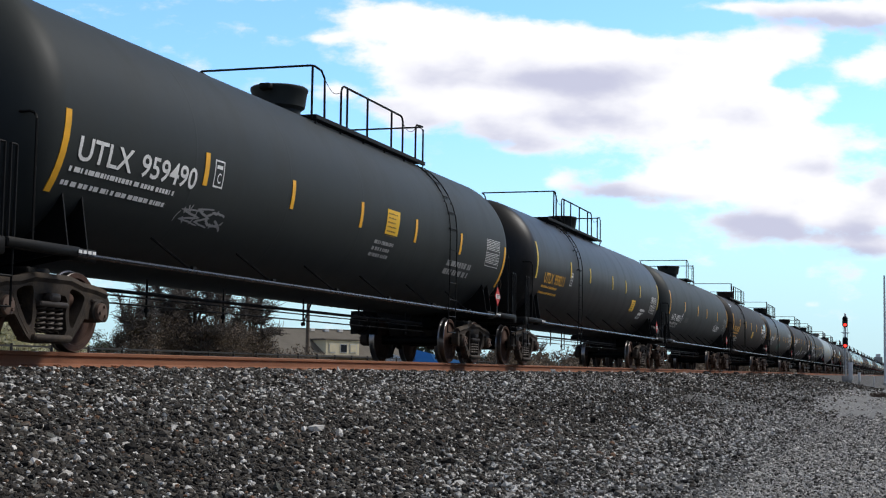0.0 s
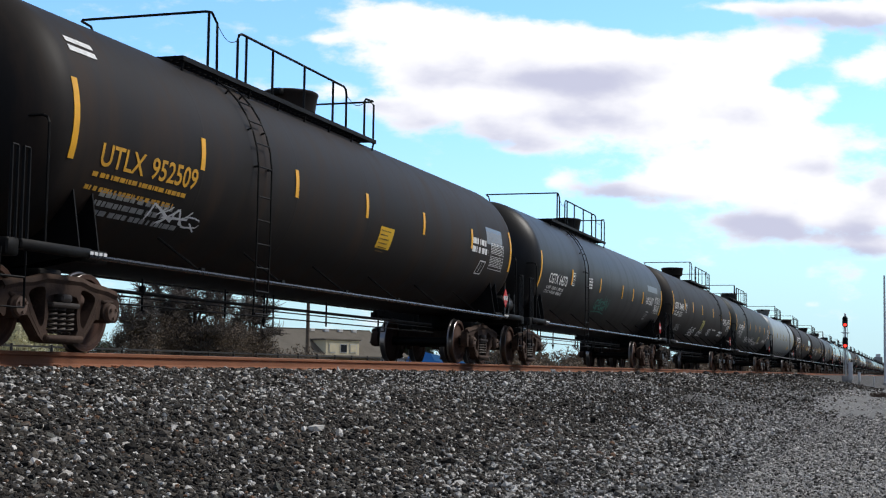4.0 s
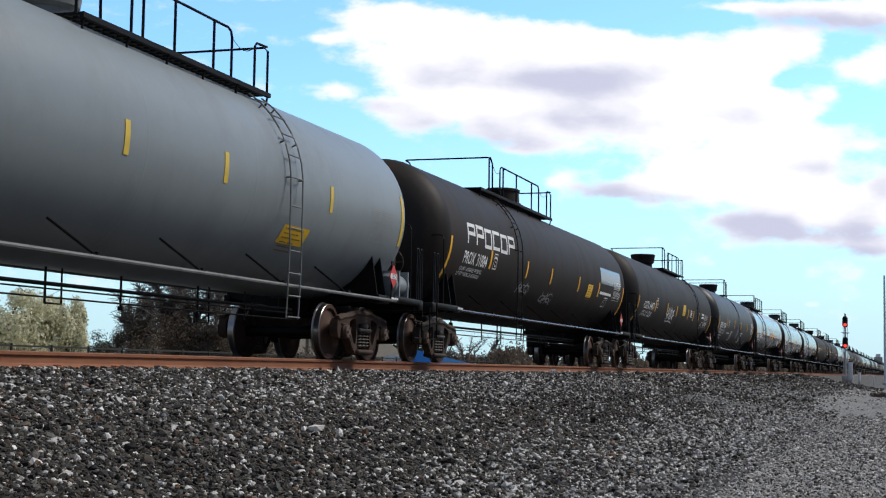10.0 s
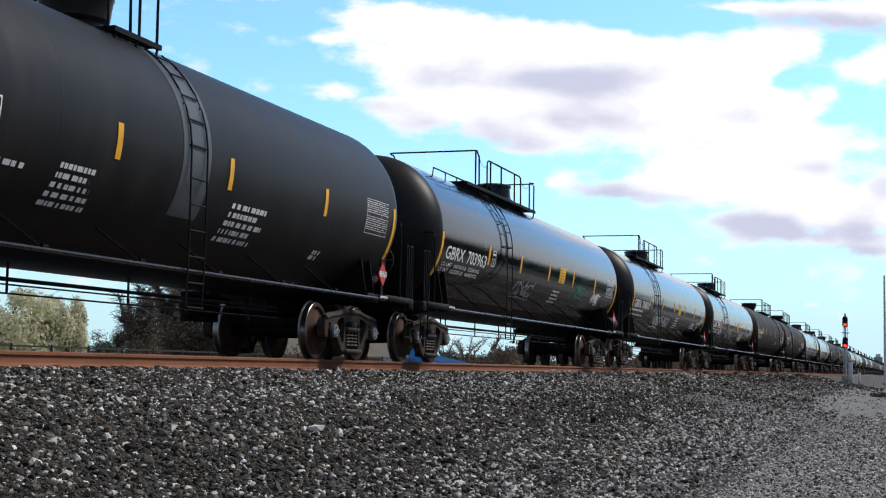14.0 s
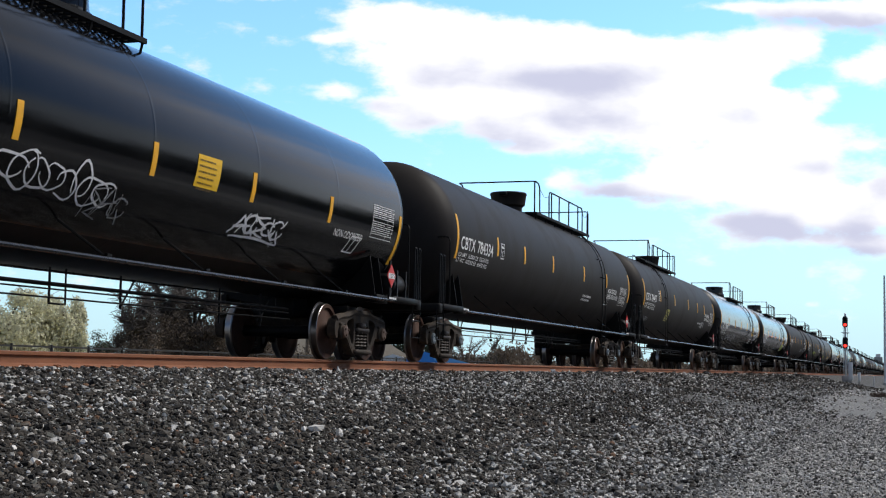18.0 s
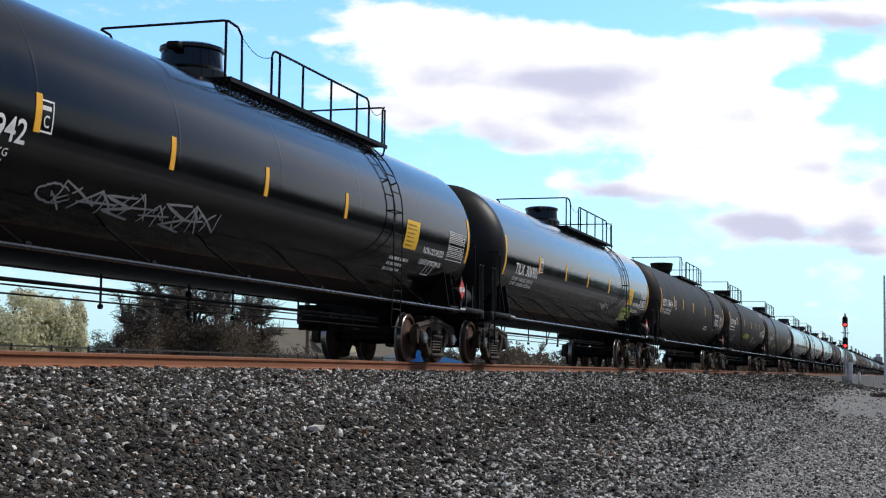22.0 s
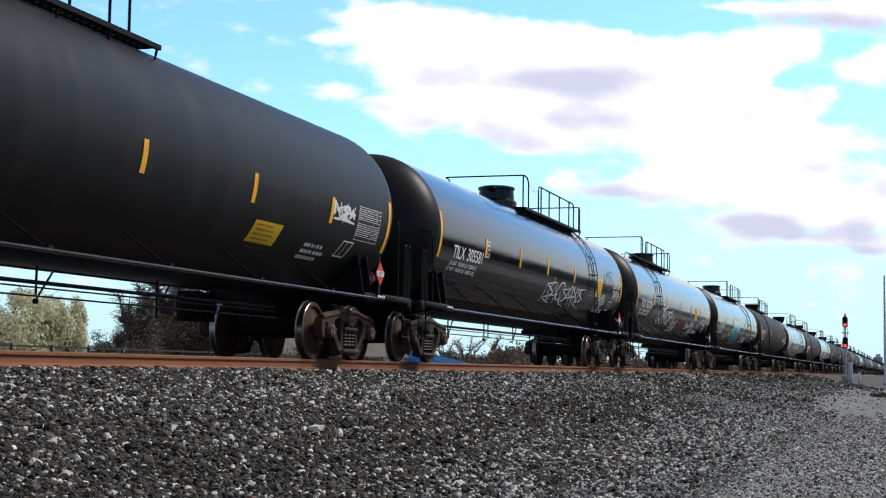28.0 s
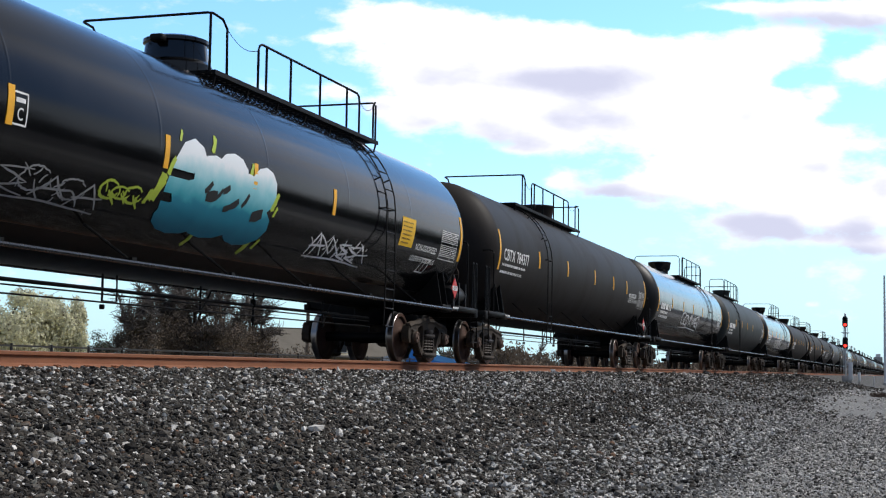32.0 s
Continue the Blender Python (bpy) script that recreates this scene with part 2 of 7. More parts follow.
DUST = (0.07, 0.057, 0.045)
PAINT = {
    "matt": material("matt_black_paint", (0.020, 0.0162, 0.0140), 0.55, spec=0.16, vary=0.10, scale=1.2, dirt=(0.05, 0.042, 0.035), dirt_amount=0.35, dirt_scale=0.9, streak=(1.2, 1, 0.6), bump=0.05, bump_scale=3),
    "brown": material("weathered_brown_black_paint", (0.021, 0.0175, 0.0155), 0.56, spec=0.16, vary=0.12, scale=1.2, dirt=(0.085, 0.05, 0.03), dirt_amount=0.45, dirt_scale=0.8, streak=(2.5, 1, 0.4), bump=0.05, bump_scale=3),
    "slate": material("faded_slate_black_paint", (0.032, 0.037, 0.036), 0.54, spec=0.20, vary=0.10, scale=1.0, dirt=(0.05, 0.053, 0.051), dirt_amount=0.30, dirt_scale=0.8, streak=(1.4, 1, 0.6), bump=0.05, bump_scale=3),
    "satin": material("satin_black_paint", (0.012, 0.0118, 0.0118), 0.42, spec=0.24, vary=0.10, scale=1.2, dirt=(0.07, 0.065, 0.06), dirt_amount=0.25, dirt_scale=1.0, streak=(2.2, 1, 0.4), bump=0.04, bump_scale=2.5),
    "gloss": material("glossy_black_paint", (0.004, 0.0042, 0.005), 0.12, spec=0.42, vary=0.10, scale=1.0, dirt=(0.04, 0.038, 0.036), dirt_amount=0.10, dirt_scale=1.1, streak=(1.4, 1, 0.5), coat=0.0, bump=0.03, bump_scale=2.0),
    "grey": material("worn_grey_paint", (0.225, 0.255, 0.262), 0.38, vary=0.07, scale=1.0, dirt=(0.10, 0.09, 0.08), dirt_amount=0.30, dirt_scale=0.7, streak=(1.1, 1, 0.6), bump=0.04, bump_scale=3),
}
# Shade of gloss heads and bellies put into a duller black that hides glints
SHADEBLACK = material("shade_black_head_and_belly", (0.0055, 0.0055, 0.0058), 0.42, spec=0.25, vary=0.12, scale=1.2, dirt=(0.022, 0.02, 0.018), dirt_amount=0.25, dirt_scale=1.5, bump=0.04, bump_scale=2.5)
FRAME = material("black_frame_paint", (0.005, 0.0048, 0.0046), 0.6, spec=0.18, vary=0.25, scale=5, dirt=(0.022, 0.019, 0.016), dirt_amount=0.3, dirt_scale=4, bump=0.1)
GREYFRAME = material("grey_frame_paint", (0.16, 0.165, 0.16), 0.55, vary=0.2, scale=5, dirt=(0.07, 0.055, 0.045), dirt_amount=0.6, dirt_scale=4, bump=0.1)
CAST = material("dusty_cast_steel", (0.042, 0.032, 0.024), 0.75, spec=0.3, vary=0.35, scale=7, dirt=(0.135, 0.098, 0.066), dirt_amount=0.6, dirt_scale=5, bump=0.25, bump_scale=40)
RUSTCAST = material("rust_brown_cast_steel", (0.055, 0.032, 0.022), 0.8, spec=0.3, vary=0.35, scale=7, dirt=(0.13, 0.085, 0.06), dirt_amount=0.6, dirt_scale=5, bump=0.25, bump_scale=40)
SPRING = material("spring_steel", (0.060, 0.046, 0.037), 0.6, 0.2, vary=0.25, scale=14)
WHEEL = material("rusty_wheel_plate", (0.070, 0.030, 0.017), 0.72, 0.1, vary=0.30, scale=8, dirt=(0.06, 0.035, 0.026), dirt_amount=0.7, dirt_scale=5, bump=0.2)
TREAD = material("polished_steel_tread", (0.30, 0.28, 0.27), 0.28, 1.0, vary=0.12, scale=12)
CAP = material("pale_grey_blue_bearing_cap", (0.25, 0.29, 0.31), 0.55, vary=0.25, scale=20, dirt=DUST, dirt_amount=0.7, dirt_scale=16)
CAPDARK = material("brown_bearing_cap", (0.14, 0.09, 0.065), 0.7, vary=0.25, scale=20)
STRIP = material("orange_reflective_strip", (0.95, 0.47, 0.025), 0.45, vary=0.10, scale=10, dirt=(0.45, 0.22, 0.03), dirt_amount=0.4, dirt_scale=5)
STRIPY = material("yellow_reflective_strip", (0.72, 0.50, 0.06), 0.5, vary=0.14, scale=10, dirt=(0.30, 0.25, 0.10), dirt_amount=0.4, dirt_scale=5)
WHITE = material("white_stencil_paint", (0.84, 0.84, 0.82), 0.6, vary=0.10, scale=9, dirt=(0.25, 0.24, 0.23), dirt_amount=0.35, dirt_scale=7)
DIMWHITE = material("faded_white_stencil_paint", (0.36, 0.36, 0.35), 0.6, vary=0.2, scale=9, dirt=(0.10, 0.10, 0.10), dirt_amount=0.6, dirt_scale=7)
YELLOWINK = material("yellow_stencil_paint", (0.74, 0.38, 0.03), 0.6, vary=0.16, scale=9, dirt=(0.20, 0.12, 0.04), dirt_amount=0.4, dirt_scale=7)
FADED = material("worn_off_orange_paint", (0.46, 0.31, 0.13), 0.6, vary=0.3, scale=6, dirt=(0.30, 0.30, 0.28), dirt_amount=0.9, dirt_scale=6)
PLATE_Y = material("yellow_notice_paint", (0.84, 0.50, 0.02), 0.5, vary=0.08, scale=6)
NOTICEINK = material("faint_brown_notice_print", (0.16, 0.09, 0.015), 0.6, vary=0.1)
PLATE_DULL = material("dull_yellow_notice_paint", (0.42, 0.38, 0.10), 0.6, vary=0.2, scale=6)
INK = material("black_ink", (0.02, 0.02, 0.02), 0.6, vary=0.1)
PATCH = material("overpaint_patch", (0.09, 0.105, 0.115), 0.35, vary=0.10, scale=3)
PATCHDARK = material("dark_overpaint_patch", (0.010, 0.010, 0.010), 0.5, vary=0.1, scale=3)
PALEBLUE = material("glossy_blue_black_overpaint", (0.016, 0.024, 0.040), 0.14, vary=0.10, scale=3)
RED = material("red_placard", (0.58, 0.035, 0.03), 0.45, vary=0.08, scale=9)
SPRAYW = material("white_spray_paint", (0.80, 0.80, 0.80), 0.6, vary=0.2, scale=5)
SPRAYG = material("grey_spray_paint", (0.34, 0.34, 0.34), 0.6, vary=0.2, scale=5)
GREENG = material("dark_green_spray_paint", (0.03, 0.22, 0.17), 0.5, vary=0.2, scale=3)
LIME = material("lime_spray_paint", (0.46, 0.58, 0.06), 0.5, vary=0.2, scale=3)
BLUEG = material("blue_spray_paint", (0.04, 0.34, 0.85), 0.5, vary=0.2, scale=3)
REDG = material("dark_red_spray_paint", (0.20, 0.012, 0.012), 0.5, vary=0.2, scale=3)
RAIL = material("rusty_rail_side", (0.30, 0.118, 0.055), 0.8, vary=0.16, scale=3, dirt=(0.19, 0.080, 0.045), dirt_amount=0.5, dirt_scale=1.6, streak=(0.35, 1, 3), bump=0.25, bump_scale=50)
RAILTOP = material("worn_rail_head", (0.30, 0.17, 0.11), 0.42, 0.7, vary=0.2, scale=6)
# Bed colour kept near black to stand for shade in gaps between stones
BALLAST = material("ballast_bed", (0.020, 0.018, 0.016), 0.9, vary=0.45, scale=7, dirt=(0.04, 0.037, 0.036), dirt_amount=0.8, dirt_scale=14, bump=0.9, bump_scale=26, fleck=((0.16, 0.155, 0.15), 22.0, 0.16, 0.9))
# Ballast under the train blackened to imitate its shade and cut bounced light
SHADEBED = material("shade_black_ballast", (0.012, 0.011, 0.010), 0.8, vary=0.4, scale=7, bump=0.9, bump_scale=26, fleck=((0.05, 0.045, 0.04), 22.0, 0.2, 0.8))
STONE = material("crushed_stone", (0.2, 0.2, 0.2), 0.85, vary=0.30, scale=14, island=1, bump=0.3, bump_scale=70,
                 stops=[(0.0, (0.0065, 0.0055, 0.0047)), (0.38, (0.032, 0.026, 0.020)), (0.68, (0.066, 0.055, 0.043)), (0.78, (0.105, 0.09, 0.073)), (0.80, (0.17, 0.085, 0.042)), (0.82, (0.07, 0.076, 0.066)), (0.90, (0.21, 0.19, 0.165)), (0.94, (0.54, 0.51, 0.47)), (1.0, (0.84, 0.81, 0.76))])
PALESTONE = material("pale_crushed_stone", (0.3, 0.3, 0.3), 0.85, vary=0.25, scale=14, island=1, bump=0.3, bump_scale=70,
                     stops=[(0.0, (0.03, 0.029, 0.027)), (0.25, (0.09, 0.086, 0.080)), (0.50, (0.36, 0.35, 0.33)), (1.0, (0.84, 0.82, 0.785))])
GRIT = material("fine_grit", (0.2, 0.2, 0.2), 0.9, vary=0.25, scale=14, island=1,
                stops=[(0.0, (0.030, 0.028, 0.025)), (0.28, (0.11, 0.104, 0.095)), (0.60, (0.36, 0.343, 0.315)), (1.0, (0.82, 0.79, 0.74))])
EARTH = material("grey_gravel_ground", (0.17, 0.161, 0.148), 0.95, vary=0.35, scale=3, dirt=(0.09, 0.088, 0.087), dirt_amount=0.7, dirt_scale=0.5, streak=(0.4, 1.6, 1), bump=0.5, bump_scale=30, fleck=((0.50, 0.50, 0.495), 17.0, 0.30, 0.9))
DARKEARTH = material("dark_packed_cinder", (0.074, 0.070, 0.064), 0.95, vary=0.3, scale=4, dirt=(0.10, 0.098, 0.095), dirt_amount=0.6, dirt_scale=0.7, bump=0.4, bump_scale=30, fleck=((0.26, 0.255, 0.25), 9.0, 0.16, 0.8))
# Ground out of view, darkened so the glossy tanks mirror less light
UNSEENDARK = material("unseen_dark_ground", (0.048, 0.048, 0.05), 0.9, vary=0.2, scale=2, dirt=(0.06, 0.06, 0.06), dirt_amount=0.5, dirt_scale=0.5, bump=0.3)
PALEEARTH = material("pale_packed_dirt", (0.185, 0.18, 0.172), 0.95, vary=0.2, scale=2, dirt=(0.13, 0.13, 0.128), dirt_amount=0.6, dirt_scale=0.6, streak=(0.5, 1.5, 1), bump=0.3, bump_scale=20, fleck=((0.30, 0.30, 0.295), 12.0, 0.20, 0.6))
FIELD = material("dry_grass_field", (0.16, 0.145, 0.085), 0.95, vary=0.3, scale=0.8, dirt=(0.10, 0.10, 0.05), dirt_amount=0.7, dirt_scale=0.2, bump=0.5, bump_scale=9)
BARK = material("grey_brown_bark", (0.11, 0.085, 0.065), 0.9, vary=0.3, scale=9, bump=0.5, bump_scale=30)
OLIVE = material("pale_olive_foliage", (0.72, 0.70, 0.51), 0.75, vary=0.2, scale=2, island=0.3, thin=0.45)
DRYLEAF = material("brown_dry_foliage", (0.15, 0.115, 0.085), 0.85, vary=0.2, scale=2, island=0.45, thin=0.25)
GREENLEAF = material("dark_green_foliage", (0.045, 0.06, 0.035), 0.8, vary=0.2, scale=2, island=0.45)
TWIG = material("bare_twig", (0.10, 0.085, 0.075), 0.9, vary=0.25, scale=3, island=0.3)
ROOF = material("brown_shingle_roof", (0.145, 0.128, 0.103), 0.9, vary=0.12, scale=2, dirt=(0.11, 0.098, 0.08), dirt_amount=0.5, dirt_scale=0.8, bump=0.4, bump_scale=12)
SILL = material("black_sill_enamel", (0.02, 0.02, 0.021), 0.24, spec=0.5, vary=0.2, scale=5, dirt=(0.03, 0.026, 0.022), dirt_amount=0.4, dirt_scale=4)
WALL = material("tan_wall_siding", (0.28, 0.24, 0.18), 0.85, vary=0.1, scale=2)
CREAM = material("cream_paint", (0.82, 0.72, 0.48), 0.7, vary=0.08, scale=3)
TRIM = material("white_trim_paint", (0.70, 0.68, 0.64), 0.6, vary=0.06, scale=3)
PANE = material("dark_window_glass", (0.03, 0.035, 0.04), 0.08, vary=0.05)
FENCE = material("black_fence_paint", (0.025, 0.022, 0.02), 0.6, vary=0.2, scale=6)
CANVAS = material("blue_canvas", (0.008, 0.17, 0.55), 0.6, vary=0.08, scale=2)
CANVASLIGHT = material("pale_blue_canvas", (0.10, 0.34, 0.70), 0.6, vary=0.08, scale=2)
GALV = material("galvanised_steel", (0.52, 0.54, 0.55), 0.45, 0.55, vary=0.12, scale=6)
PALEMETAL = material("pale_grey_enamel", (0.72, 0.74, 0.75), 0.5, vary=0.08, scale=4)
SIGNALBLACK = material("black_signal_housing", (0.012, 0.012, 0.013), 0.5, vary=0.15, scale=8)
SIGNALRED = material("lit_red_lens", (1.0, 0.03, 0.02), 0.3, vary=0.0, emit=4.0)
POLE = material("weathered_pole_wood", (0.13, 0.10, 0.075), 0.9, vary=0.25, scale=8, bump=0.3)
CONCRETE = material("weathered_concrete", (0.36, 0.36, 0.35), 0.85, vary=0.15, scale=2)


# ---- mesh building ----
class Geo:
    """Collects vertices and faces for one mesh."""

    def __init__(self):
        self.v, self.f, self.m = [], [], []

    def add(self, vs, fs, mi=0):
        n = len(self.v)
        self.v.extend(vs)
        self.f.extend(tuple(i + n for i in f) for f in fs)
        self.m.extend([mi] * len(fs))
        return self

    def box(self, x0, x1, y0, y1, z0, z1, cut=0.0, mi=0):
        """A block; with cut its upright edges and rims are chamfered."""
        if cut <= 0:
            vs = [(x, y, z) for z in (z0, z1) for y in (y0, y1) for x in (x0, x1)]
            return self.add(vs, [(0, 2, 3, 1), (4, 5, 7, 6), (0, 1, 5, 4), (2, 6, 7, 3), (0, 4, 6, 2), (1, 3, 7, 5)], mi)
        c = cut
        def ring(z, i):
            return [(x0 + i + c, y0 + i, z), (x1 - i - c, y0 + i, z), (x1 - i, y0 + i + c, z), (x1 - i, y1 - i - c, z),
                    (x1 - i - c, y1 - i, z), (x0 + i + c, y1 - i, z), (x0 + i, y1 - i - c, z), (x0 + i, y0 + i + c, z)]
        vs = ring(z0, c * 0.6) + ring(z0 + c, 0) + ring(z1 - c, 0) + ring(z1, c * 0.6)
        fs = [tuple(range(7, -1, -1)), tuple(range(24, 32))]
        for k in range(3):
            for i in range(8):
                j = (i + 1) % 8
                fs.append((8 * k + i, 8 * k + j, 8 * k + 8 + j, 8 * k + 8 + i))
        return self.add(vs, fs, mi)

    def tube(self, pts, r, n=6, closed=False, mi=0, caps=True):
        """A round bar along pts."""
        pts = [Vector(p) for p in pts]
        rings = []
        for i, p in enumerate(pts):
            a = pts[i] - pts[i - 1] if i or closed else pts[1] - pts[0]
            b = pts[(i + 1) % len(pts)] - p if i < len(pts) - 1 or closed else a
            d = (a.normalized() + b.normalized())
            d = d.normalized() if d.length > 1e-6 else a.normalized()
            ref = Vector((0, 0, 1)) if abs(d.z) < 0.9 else Vector((0, 1, 0))
            s = d.cross(ref).normalized()
            t = s.cross(d)
            rr = r[i] if isinstance(r, (list, tuple)) else r
            rings.append([tuple(p + s * (rr * math.cos(2 * math.pi * k / n)) + t * (rr * math.sin(2 * math.pi * k / n))) for k in range(n)])
        vs = [q for ring in rings for q in ring]
        fs = []
        m = len(rings)
        for i in range(m if closed else m - 1):
            for k in range(n):
                a, b = i * n + k, i * n + (k + 1) % n
                c, d = ((i + 1) % m) * n + (k + 1) % n, ((i + 1) % m) * n + k
                fs.append((a, b, c, d))
        if caps and not closed:
            fs += [tuple(range(n - 1, -1, -1)), tuple(range((m - 1) * n, m * n))]
        return self.add(vs, fs, mi)

    def lathe(self, prof, centre, axis="Z", n=24, mis=None):
        """Turns (radius, height) pairs about an axis through centre."""
        cx, cy, cz = centre
        vs, fs, mi = [], [], []
        for r, h in prof:
            for k in range(n):
                a = 2 * math.pi * k / n
                c, s = r * math.cos(a), r * math.sin(a)
                vs.append((cx + c, cy + s, cz + h) if axis == "Z" else ((cx + c, cy + h, cz + s) if axis == "Y" else (cx + h, cy + c, cz + s)))
        for i in range(len(prof) - 1):
            for k in range(n):
                j = (k + 1) % n
                q = (i * n + k, i * n + j, (i + 1) * n + j, (i + 1) * n + k)
                fs.append(q if axis != "Y" else q[::-1])
                mi.append(mis[i] if mis else 0)
        base = len(self.v)
        self.v.extend(vs)
        self.f.extend(tuple(i + base for i in f) for f in fs)
        self.m.extend(mi)
        return self

    def prism(self, poly, y0, y1, mi=0):
        """A plate with the outline poly of (x, z), from y0 to y1."""
        n = len(poly)
        vs = [(x, y0, z) for x, z in poly] + [(x, y1, z) for x, z in poly]
        fs = [tuple(range(n)), tuple(range(2 * n - 1, n - 1, -1))] + [(i, n + i, n + (i + 1) % n, (i + 1) % n) for i in range(n)]
        return self.add(vs, fs, mi)

    def mesh(self, name, mats, smooth=False):
        me = bpy.data.meshes.new(name)
        me.from_pydata(self.v, [], self.f)
        for m in mats if isinstance(mats, (list, tuple)) else [mats]:
            me.materials.append(m)
        if any(self.m):
            me.polygons.foreach_set("material_index", self.m)
        if smooth:
            me.polygons.foreach_set("use_smooth", [True] * len(me.polygons))
            me.set_sharp_from_angle(angle=radians(38))
        me.update()
        return me


def part(name, geo, mats, parent=None, label="", smooth=True, at=None):
    """ONE mesh object under a thing or a part; geo may be a ready mesh, shared by alike parts."""
    me = geo if isinstance(geo, bpy.types.Mesh) else geo.mesh(name, mats, smooth)
    ob = new(name, me)
    if parent:
        ob.parent = parent
    if at is not None:
        ob.matrix_basis = at
    return tagged(ob, label) if label else ob


def thing(name, x, y, z, label, category, group="", rz=0):
    ob = new(name)
    ob.matrix_world = pose(x, y, z, 0, 0, rz)
    return tagged(ob, label, category, group)


# ---- lettering: outlines of words, cut into narrow courses so that they can bend round a tank ----
WORDS = {}


def word(text, bold=0.012):
    """(vertices, faces, width) of a line of text one unit high."""
    key = (text, bold)
    if key not in WORDS:
        cu = bpy.data.curves.new("word", "FONT")
        cu.body, cu.size, cu.offset, cu.resolution_u = text, 1.39, bold, 3
        ob = new("word", cu)
        dg = bpy.context.evaluated_depsgraph_get()
        me = bpy.data.meshes.new_from_object(ob.evaluated_get(dg))
        bm = bmesh.new()
        bm.from_mesh(me)
        for k in range(1, 6):
            bmesh.ops.bisect_plane(bm, geom=bm.verts[:] + bm.edges[:] + bm.faces[:], plane_co=(0, k / 6, 0), plane_no=(0, 1, 0))
        bm.verts.index_update()
        vs = [(v.co.x, v.co.y) for v in bm.verts]
        fs = [tuple(v.index for v in f.verts) for f in bm.faces]
        bm.free()
        bpy.data.objects.remove(ob)
        bpy.data.meshes.remove(me)
        bpy.data.curves.remove(cu)
        WORDS[key] = (vs, fs, max((v[0] for v in vs), default=1))
    return WORDS[key]


TANK_R, TANK_Z, TRACK_Y = 1.487, 2.492, 9.842


def on_tank(x, deg, lift=0.006):
    """A place on the near side of a tank: deg is the angle above the middle of its side."""
    a = radians(deg - 1.7)
    r = TANK_R + lift
    return (x, -r * math.cos(a), TANK_Z + r * math.sin(a))


DEG = 180 / math.pi / TANK_R          # degrees of arc per metre


def letters(geo, text, x, deg, height, width=None, lift=0.006, bold=0.012):
    """Writes text on the tank; deg is the angle of its foot."""
    vs, fs, w = word(text, bold)
    k = width / w if width else height * 0.86
    return geo.add([on_tank(x + a * k, deg + b * height * DEG, lift) for a, b in vs], fs)


def patch(geo, x0, x1, d0, d1, lift=0.004, slant=0.0, rows=None):
    """A painted field on the tank between two angles."""
    n = rows or max(1, int(abs(d1 - d0) / 3))
    vs = []
    for i in range(n + 1):
        d = d0 + (d1 - d0) * i / n
        s = slant * i / n
        vs += [on_tank(x0 + s, d, lift), on_tank(x1 + s, d, lift)]
    return geo.add(vs, [(2 * i, 2 * i + 1, 2 * i + 3, 2 * i + 2) for i in range(n)])


def ribbon(geo, pts, width, lift=0.007):
    """A brush stroke along (x, deg) points of the tank."""
    vs = []
    n = len(pts)
    for i, (x, d) in enumerate(pts):
        a, b = pts[max(0, i - 1)], pts[min(n - 1, i + 1)]
        dx, dd = b[0] - a[0], (b[1] - a[1]) / DEG
        q = math.hypot(dx, dd) or 1
        w = width * (0.55 + 0.45 * math.sin(math.pi * (i + 0.5) / n))
        ox, od = -dd / q * w / 2, dx / q * w / 2 * DEG
        vs += [on_tank(x + ox, d + od, lift), on_tank(x - ox, d - od, lift)]
    return geo.add(vs, [(2 * i, 2 * i + 1, 2 * i + 3, 2 * i + 2) for i in range(n - 1)])


